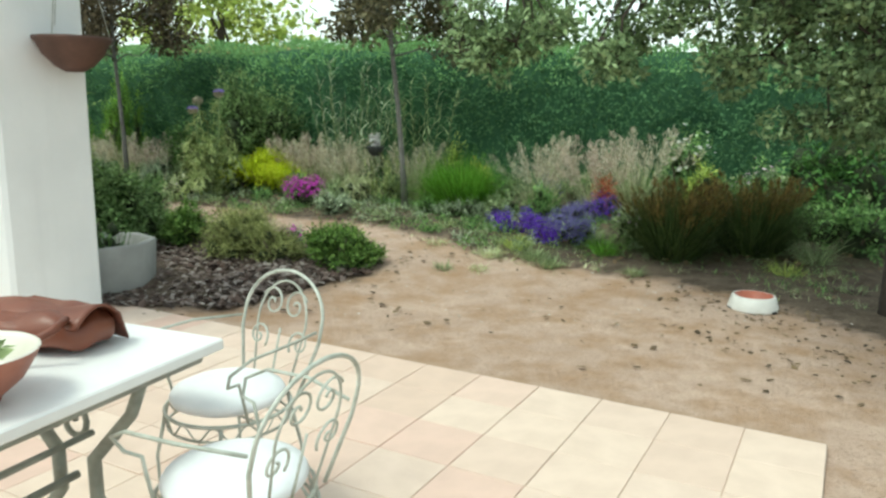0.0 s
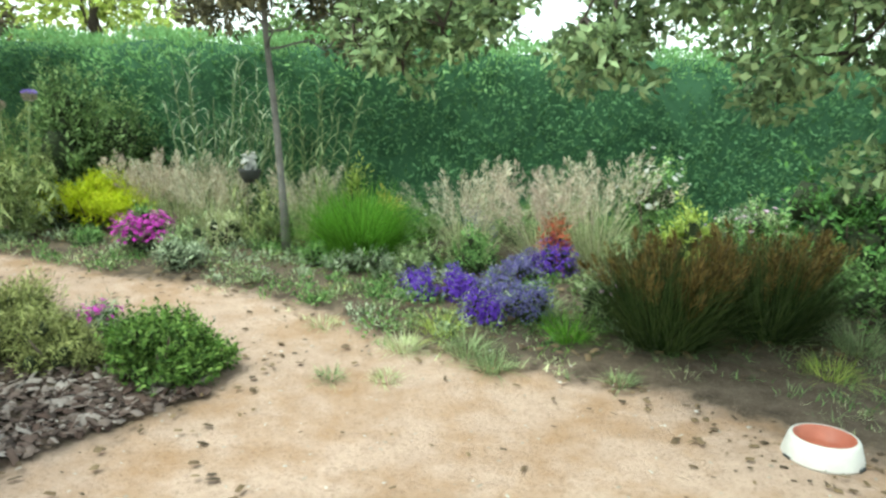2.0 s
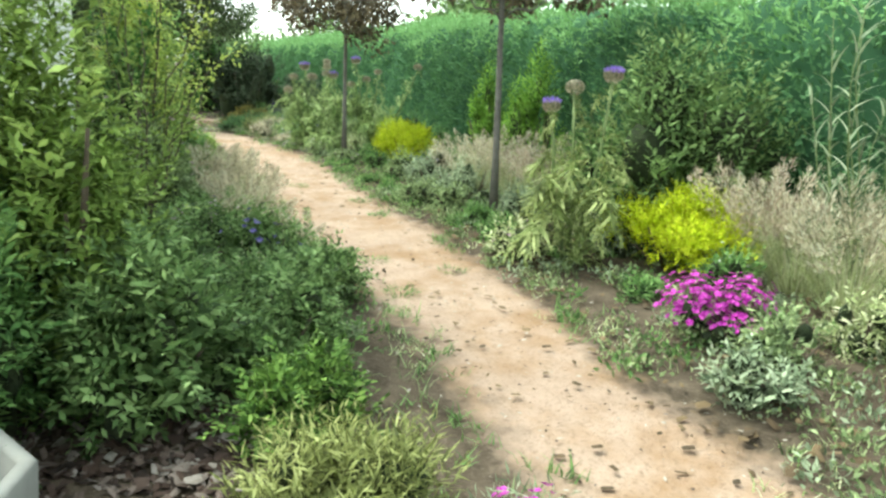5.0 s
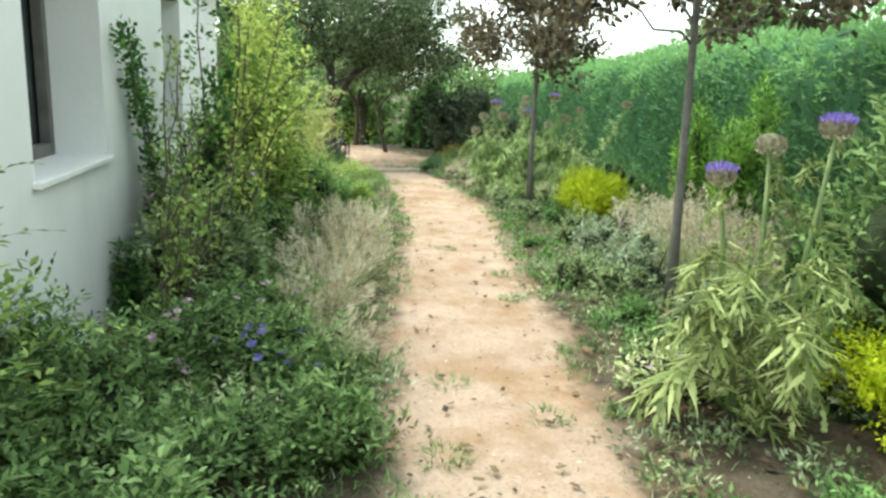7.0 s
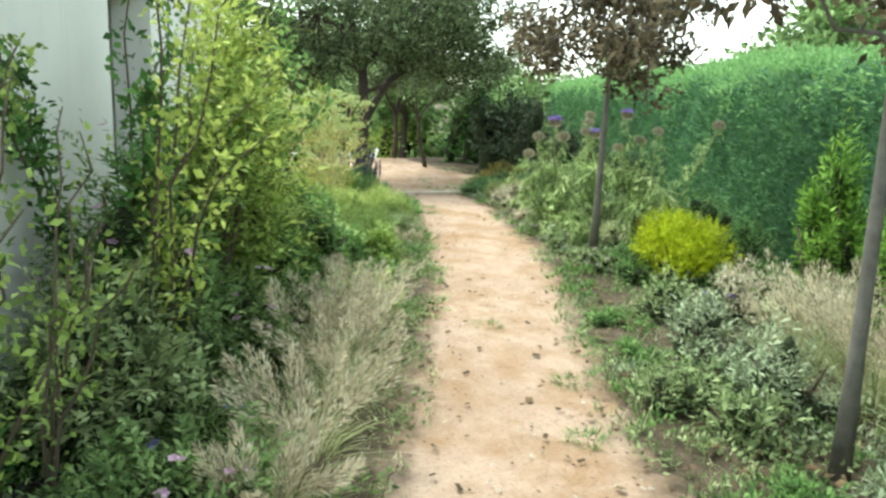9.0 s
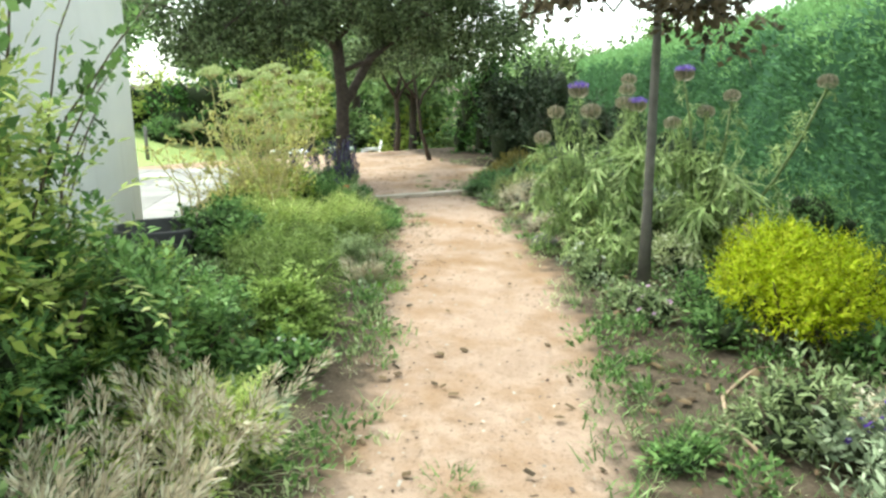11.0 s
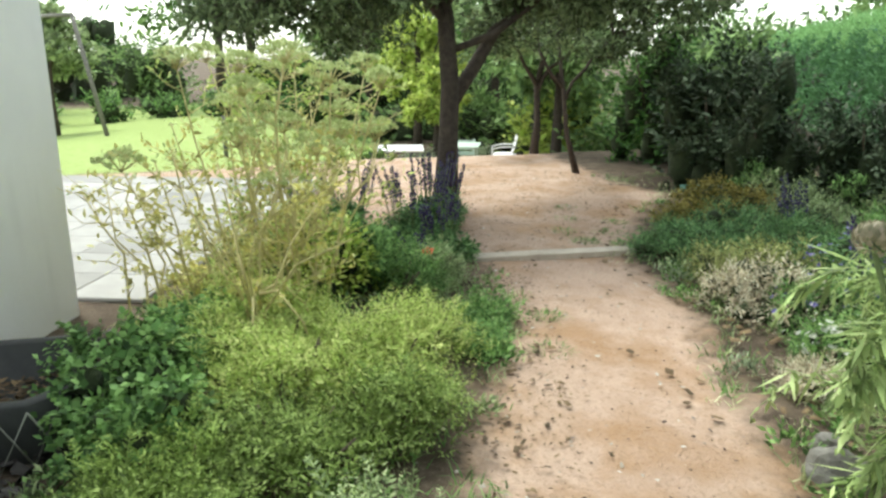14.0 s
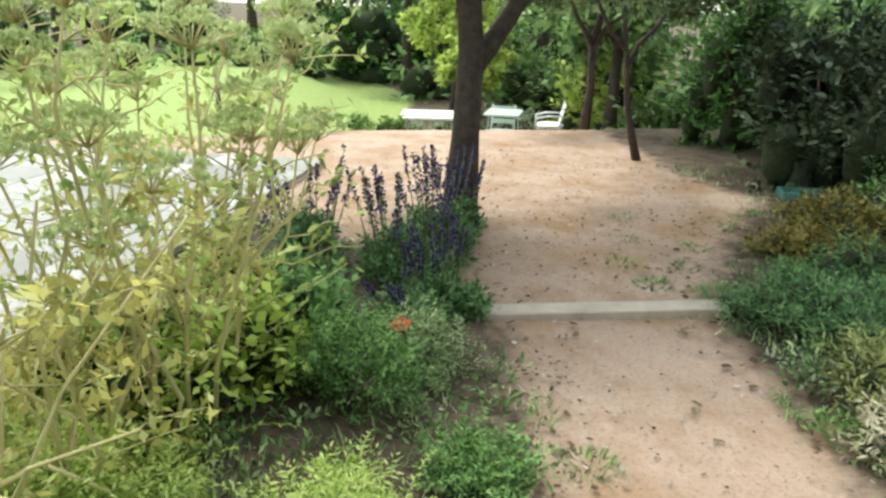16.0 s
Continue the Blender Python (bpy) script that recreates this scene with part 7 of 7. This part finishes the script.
poppy = thing("poppy", "single red poppy beside the path", "flower", -12.02, 11.64)
part("stem", tubes("stem", [([(0, 0, 0), (0.01, 0, 0.14), (0, 0.01, 0.25)], 0.003, 5)], M_STEM), M_STEM, poppy)
rng = np.random.default_rng(9)
part("petal_bloom", flower_mesh("petal_bloom", rng, np.array([(0.0, 0.01, 0.25)]), np.array([(0.4, -0.2, 0.6)]), 0.055, P_RED), P_RED, poppy)


def climbing_rose(label, x, y, ends, seed, leaf, size=0.055, every=34):
    """Long arching canes with sparse leaves."""
    rng = np.random.default_rng(seed)
    ob = thing("climbing_rose", label, "climbing plant", x, y, group="climbing roses by the house")
    lp, lo = [], []
    for e in ends:
        e = np.asarray(e, float)
        s = np.linspace(0, 1, 9)[:, None]
        pts = e * s * np.array([1, 1, 0]) * s ** 0.6 + np.array([0, 0, 1.0]) * e[2] * (1.25 * s - 0.25 * s ** 3) + rng.normal(0, 0.02, (9, 3))
        part("cane", tubes("cane", [(pts, np.linspace(0.009, 0.003, 9), 5)], M_WOODY), M_WOODY, ob)
        q = rng.uniform(0.25, 1, every)
        i = np.clip((q * 8).astype(int), 0, 7)
        b = pts[i] + (pts[i + 1] - pts[i]) * (q * 8 - i)[:, None]
        for _ in range(4):
            o = unit(rng.normal(size=b.shape))
            lp.append(b + o * rng.uniform(0.02, 0.09, (every, 1)))
            lo.append(o)
    part("foliage", foliage("foliage", rng, 0, 1, 1, 1, leaf, size, size * 0.6, points=(np.concatenate(lp), np.concatenate(lo))), leaf, ob)


climbing_rose("climbing rose arching in front of the white wall", -7.3, 8.95, [(0.2, 0.2, 1.9), (-0.5, 0.35, 2.1), (0.5, 0.25, 1.7), (0.0, 0.5, 1.5), (-0.3, 0.0, 2.3)], 701, L_MID)
climbing_rose("climbing rose arching in front of the white wall", -5.9, 8.1, [(-0.5, 0.3, 2.1), (0.2, 0.2, 1.7), (-0.8, 0.1, 2.4), (0.4, 0.1, 1.5)], 702, L_DARK)
climbing_rose("thin arching sprays in front of the white wall", -4.9, 7.75, [(-0.6, 0.2, 1.35), (0.4, 0.2, 1.2), (0.1, 0.3, 1.0), (-0.9, 0.1, 1.45)], 703, L_FERN, 0.034, 16)
climbing_rose("dark climber arching over the window of the white wall", -6.35, 7.86, [(0.78, -0.33, 1.80), (0.55, -0.28, 1.74), (0.32, -0.2, 1.6), (0.15, -0.15, 1.45)], 705, L_DARK, 0.045, 60)
climbing_rose("thin lime-green sprays arching before the white wall", -5.6, 8.15, [(0.5, 0.3, 1.9), (-0.2, 0.35, 2.2), (0.3, 0.1, 2.3), (0.7, 0.35, 1.4), (-0.5, 0.3, 1.8), (0.1, 0.5, 1.6)], 706, L_LIME, 0.042, 42)
climbing_rose("thin light green sprays arching before the white wall", -4.6, 7.55, [(0.3, 0.2, 1.3), (-0.3, 0.2, 1.6), (0.1, 0.4, 1.1), (-0.6, 0.2, 1.7), (0.5, 0.1, 1.0)], 707, L_FERN, 0.036, 30)
climbing_rose("climbing rose arching in front of the white wall", -8.15, 9.05, [(-0.75, 0.65, 1.78), (-0.85, 0.40, 1.45), (-0.8, 0.30, 1.15), (-0.3, 0.3, 1.9)], 704, L_MID, 0.05, 14)

# grassy stems in the planter
grass("dark thin stems growing in the concrete planter", "plant", -2.42, 5.60, 0.9, 0.42, 70, L_DARK, 0.008, 491, 0.2, 0.1, z=0.26, name="planter_grass")
shrub("leafy green plant growing in the concrete planter", "plant", -2.5, 5.65, 0.6, 0.6, 0.42, L_MID, 110, 0.04, 0.014, 492, 9, up=0.8, z=0.27, name="planter_plant")


# ---- filling growth: the beds are closed by self-sown plants between the chosen ones ----
def hedge_line(x):
    return 10.95 - 0.114 * (x + 1.7) if x > -1.7 else 10.95 - 0.56 * (x + 1.7)


def wall_line(x):
    return 9.63 - 0.345 * (x + 11.94)


def fill_beds():
    rng = np.random.default_rng(601)
    kinds = [L_MID, L_OLIVE, L_MID, L_SILVER, L_MID, L_OLIVE, L_OLIVE, L_PALEGRASS]
    n = 0
    for gx in np.arange(-14.2, 4.6, 0.44):
        for gy in np.arange(5.6, 17.0, 0.44):
            x, y = gx + rng.uniform(-0.2, 0.2), gy + rng.uniform(-0.2, 0.2)
            d = -float(inside_distance(np.array([x]), np.array([y]), HOUSE_SIDE + HEDGE_SIDE)[0])
            if d < 0.32:
                continue
            hedge_bed = y < hedge_line(x) - 0.55 and (y > 6.9 if x > 0.4 else True) and y > 8.6 - 0.56 * (x + 2.5) - (4 if x > -1 else 0)
            house_bed = x < -3.2 and x > -10.9 and y > wall_line(x) + (0.35 if x > -8.4 else 1.4)
            on_house_side = y < 8.45 - 0.53 * (x + 3.6)
            if on_house_side and not house_bed or not on_house_side and not hedge_bed:
                continue
            if min((x - a_) ** 2 + (y - b_) ** 2 for a_, b_ in PLACED) < 0.36 ** 2:
                continue
            w = rng.uniform(0.42, 0.68)
            h = rng.uniform(0.16, 0.30) + 0.28 * min(d / 1.6, 1.0) * rng.uniform(0.6, 1.3)
            m = kinds[int(rng.integers(0, len(kinds)))]
            n += 1
            bl = (P_WHITE, 8, 0.016, 0.2, "bloom") if n % 9 == 0 else (P_MAUVE, 12, 0.018, 0.2, "bloom") if n % 7 == 0 else None
            shrub("self-sown bushy green plant filling the bed", "plant", x, y, w, w, h, m, int(900 * w + 500 * h), 0.05, 0.018, 620 + n, 10, up=0.6, name="filling_plant", group="self-sown plants in the beds", stems=4, blossoms=bl)


fill_beds()


def bed_weeds(name, label, mat, count, seed, length, reach):
    """Short weeds that spill from the beds over the sand's edge, in drifts."""
    rng = np.random.default_rng(seed)
    p = rng.uniform((-16, 5.0), (4.5, 16.0), (count * 6, 2))
    d = inside_distance(p[:, 0], p[:, 1], HOUSE_SIDE + HEDGE_SIDE)
    drift = np.sin(p[:, 0] * 2.3 + seed) * np.sin(p[:, 1] * 2.9 + seed * 2) + 0.6 * np.sin(p[:, 0] * 7.1 + p[:, 1] * 5.3 + seed)
    ok = (d > -1.3) & (d < reach) & (drift > 0.15 + np.clip(d, 0, 1) * 2.2)
    ok &= ~((p[:, 0] > -3.3) & (p[:, 1] < 6.8) & (p[:, 0] < 0.2)) & ((p[:, 1] > 5.9) | (p[:, 0] > 2.5))
    ok &= (p[:, 0] < -12.7) | (p[:, 1] < 14.6 + (p[:, 0] + 8) * -0.6)
    p = p[ok][:count]
    P = np.stack([p[:, 0], p[:, 1], floor_height(p[:, 0], p[:, 1]) + 0.01], 1)
    k = 7
    P = np.repeat(P, k, 0) + rng.normal(0, 0.025, (len(P) * k, 3)) * np.array([1, 1, 0])
    v, f, _, _ = blade_set(rng, P, rng.uniform(0, 6.28, len(P)), length * rng.uniform(0.4, 1.2, len(P)), 0.008, rng.uniform(0.2, 0.85, len(P)), rng.uniform(0.1, 0.7, len(P)), 3)
    tagged(new(name, mesh_of(name, v, f, mat)), label, "weeds", kind="stuff")


bed_weeds("green_weeds", "short green weeds along the edges of the sand", L_MID, 2600, 611, 0.085, 0.12)
bed_weeds("dry_weeds", "short dry weeds along the edges of the sand", L_PALEGRASS, 1700, 612, 0.06, 0.14)
bed_weeds("grey_weeds", "short grey-green weeds along the edges of the sand", L_OLIVE, 1700, 613, 0.10, 0.08)

def low_growth(name, label, mat, count, seed):
    """Creeping leafy growth that closes the soil between the plants of the beds."""
    rng = np.random.default_rng(seed)
    p = rng.uniform((-14.0, 5.9), (4.5, 15.0), (count * 12, 2))
    d = inside_distance(p[:, 0], p[:, 1], SAND_OUTLINE)
    front = (d < 0.0) & (d > -1.7)
    side = p[:, 1] > 8.3 - 0.55 * (p[:, 0] + 2.5)
    hedge_bed = side & (p[:, 1] > 6.6) & (p[:, 1] < np.where(p[:, 0] > -1.7, 10.4, 10.4 - 0.56 * (p[:, 0] + 1.7)))
    house_bed = ~side & (p[:, 0] < -2.6) & (p[:, 0] > -12.0) & (p[:, 1] > np.where(p[:, 0] < -8.4, 10.45, 9.9) - 0.345 * (p[:, 0] + 11.94))
    drift = np.sin(p[:, 0] * 1.9 + seed) * np.sin(p[:, 1] * 2.3 + seed * 2) + 0.7 * rng.normal(size=len(p))
    p = p[front & (hedge_bed | house_bed) & (drift > 0.0)][:count]
    k = 70
    r = rng.uniform(0.08, 0.2, len(p))
    o = unit(rng.normal(size=(len(p), k, 3)))
    o[..., 2] = np.abs(o[..., 2])
    q = o * (r[:, None] * rng.uniform(0.3, 1, (len(p), k)))[..., None] * np.array([1, 1, 0.7])
    q += np.stack([p[:, 0], p[:, 1], floor_height(p[:, 0], p[:, 1]) + 0.03], 1)[:, None, :]
    q, o = q.reshape(-1, 3), o.reshape(-1, 3)
    tagged(new(name, foliage(name, rng, 0, 1, 1, 1, mat, 0.038, 0.016, up=0.5, loose=0.7, points=(q, o))), label, "ground cover", kind="stuff")


SAND_OUTLINE = HOUSE_SIDE + HEDGE_SIDE
low_growth("green_ground_cover", "low creeping green growth on the bed soil", L_MID, 330, 631)
low_growth("grey_ground_cover", "low creeping grey-green growth on the bed soil", L_OLIVE, 330, 632)
low_growth("silver_ground_cover", "low silvery growth on the bed soil", L_SILVER, 160, 633)

# thick bushes and lavender behind the lawn, closing the garden
for i, (x, y, w, h, m) in enumerate(((-36, 13, 7, 3.4, L_DARK), (-31.5, 16.0, 6, 3.2, L_FAR), (-27.5, 16.8, 5, 2.4, L_FAR), (-24.5, 17.6, 4, 2.2, L_LIME), (-43, 6, 7, 4, L_FAR), (-43, -2, 7, 4, L_DARK), (-40, -10, 8, 4, L_FAR), (-45, 15, 7, 4.5, L_DARK), (-21.8, 18.0, 4, 2.0, L_FAR),
                                    (-36, 20, 8, 4, L_FAR), (-39, 11, 6, 3.6, L_LIME), (-18.5, 17.6, 3.5, 2.2, L_FAR), (-30, -12, 8, 4, L_DARK), (-33.5, 17.5, 6, 3.5, L_DARK), (-48, 22, 10, 6, L_FAR), (-50, 2, 10, 6, L_DARK))):
    shrub("thick dark garden bush behind the lawn", "bush", x, y, w, w * 0.7, h, m, 2600, 0.26, 0.13, 520 + i, 18, base=0.02, name="garden_bush", group="thick bushes behind the lawn")
for i in range(7):
    shrub("grey lavender bush behind the garden chairs", "lavender", -23.0 - 0.25 * i, 12.6 + 0.5 * i, 0.8, 0.8, 0.6, L_SILVER, 700, 0.09, 0.02, 540 + i, 9, up=0.9, name="lavender_bush", group="lavender behind the chairs")

# ---- litter, chips and gravel ----
def strewn(name, label, category, mat, n, outline, size, flat, seed, lift_by=0.012, keep=None):
    """Loose flat chips scattered over an outline."""
    rng = np.random.default_rng(seed)
    q = np.asarray(outline, float)
    lo, hi = q.min(0), q.max(0)
    p = rng.uniform(lo, hi, (n * 3, 2))
    p = p[inside_distance(p[:, 0], p[:, 1], outline) > 0.02]
    if keep is not None:
        p = p[keep(p, rng)]
    p = p[:n]
    m = len(p)
    z = floor_height(p[:, 0], p[:, 1]) + lift_by + rng.uniform(0, 0.03, m) * flat
    L = size * rng.uniform(0.4, 1.5, m)
    W = L * rng.uniform(0.35, 0.8, m)
    a = rng.uniform(0, 6.28, m)
    t1, t2 = rng.normal(0, 0.35, m) * flat, rng.normal(0, 0.35, m) * flat
    ex = np.stack([np.cos(a), np.sin(a), t1], 1) * L[:, None] / 2
    ey = np.stack([-np.sin(a), np.cos(a), t2], 1) * W[:, None] / 2
    c = np.stack([p[:, 0], p[:, 1], z], 1)
    up = np.array([0, 0, 1.0]) * (W * 0.16)[:, None]
    j = lambda: 1 + rng.uniform(-0.35, 0.25, (m, 1))
    v = np.stack([c - ex * j() - ey * j(), c + ex * j() - ey * j(), c + ex * j() + ey * j(), c - ex * j() + ey * j(), c - ex * 0.7 - ey * 0.7 + up, c + ex * 0.7 - ey * 0.7 + up, c + ex * 0.7 + ey * 0.7 + up, c - ex * 0.7 + ey * 0.7 + up], 1).reshape(-1, 3)
    k = np.arange(m)[:, None] * 8
    f = (k[:, :, None] + np.array([[4, 5, 6, 7], [0, 1, 5, 4], [1, 2, 6, 5], [2, 3, 7, 6], [3, 0, 4, 7]])[None]).reshape(-1, 4)
    ob = new(name, mesh_of(name, v, f, mat))
    return tagged(ob, label, category, kind="stuff")


MULCH = [(-3.1, 5.2), (-1.9, 5.05), (-1.33, 5.0), (-0.95, 5.5), (-0.42, 5.95), (-0.42, 6.35), (-1.1, 6.6), (-2.0, 6.9), (-3.2, 6.7)]
strewn("bark_mulch", "dark brown and grey bark chips mulching the bed", "mulch", M_CHIP, 6500, MULCH, 0.045, 1.0, 501, 0.012)
strewn("wall_mulch", "dark grey bark chips along the house wall", "mulch", M_DARKCHIP, 5200, [(-4.2, 7.2), (-11.6, 9.75), (-11.5, 10.2), (-8.2, 9.6), (-4.2, 7.8)], 0.05, 1.0, 502, 0.03)
SAND = HOUSE_SIDE + HEDGE_SIDE
strewn("edge_litter", "brown leaf crumbs along the shaded edge of the path", "leaf litter", M_LITTER, 800, [(-9.3, 11.1), (-12.3, 12.1), (-12.5, 12.5), (-10.9, 12.15), (-9.3, 11.6)], 0.016, 0.5, 510, 0.008, lambda p, r: r.random(len(p)) < 0.8)
edge = lambda lo_, hi_: (lambda p, r: (lambda d: (d > lo_) & (d < hi_) & (r.random(len(p)) < np.clip(1 - d / hi_, 0.05, 1)))(inside_distance(p[:, 0], p[:, 1], SAND)))
strewn("path_litter", "dry leaves and bark crumbs along the sand edges", "leaf litter", M_LITTER, 5200, [(-16, 4.8), (4, 4.8), (4, 8), (-3, 9.5), (-16, 15)], 0.032, 0.5, 503, 0.012, edge(0.0, 0.5))
strewn("court_litter", "dry oak leaves scattered over the sandy court", "leaf litter", M_LITTER, 150, [(-1.2, 4.9), (0.3, 3.9), (2.0, 3.1), (4.5, 3.0), (4.5, 6.3), (0.5, 6.5), (-0.3, 7.0)], 0.038, 0.5, 504, 0.008)
strewn("oak_litter", "brown oak leaves and crumbs under the holm oak", "leaf litter", M_LITTER, 2300, [(1.3, 4.6), (2.6, 3.2), (5.0, 2.6), (5.0, 6.2), (2.2, 6.0)], 0.03, 0.5, 508, 0.006, lambda p, r: r.random(len(p)) < np.clip((p[:, 0] - 1.4) / 2.4, 0, 1))
# Flecks added to darken the sand where the oak's shade should fall.
strewn("oak_shade_flecks", "dry leaf flecks darkening the sand in place of the oak's shade", "leaf litter", M_LITTER, 900, [(-12.8, 12.35), (-15.0, 12.0), (-17.3, 12.6), (-17.6, 14.3), (-15.5, 14.5), (-13.2, 13.7)], 0.019, 0.5, 509, 0.005)
strewn("path_gravel", "fine pale gravel strewn over the path", "gravel", M_STONE, 2600, [(-16, 8), (-3, 5), (4, 4.5), (4, 8), (-3, 9.5), (-16, 15)], 0.016, 0.6, 505, 0.008, lambda p, r: inside_distance(p[:, 0], p[:, 1], SAND) > -0.5)
strewn("path_crumbs", "dark bark crumbs trodden into the sandy path", "leaf litter", M_CHIP, 3800, [(-17, 10.5), (-10, 10.5), (-3, 7.5), (-0.5, 6.2), (1, 6.5), (-3, 9.5), (-10, 13.3), (-14, 15), (-17, 14.5)], 0.013, 0.5, 507, 0.005, lambda p, r: inside_distance(p[:, 0], p[:, 1], SAND) > 0.0)
strewn("bed_litter", "dry leaves and twigs on the bed soil", "leaf litter", M_LITTER, 4200, [(4.5, 5.8), (1.0, 6.3), (-2.5, 8.8), (-8, 12), (-13, 13.6), (-12.5, 15), (-4, 11.8), (4.5, 9.5)], 0.045, 0.7, 506, 0.03, lambda p, r: inside_distance(p[:, 0], p[:, 1], SAND) < 0.0)

# ---- paving pieces ----
build_terrace()
build_patio()
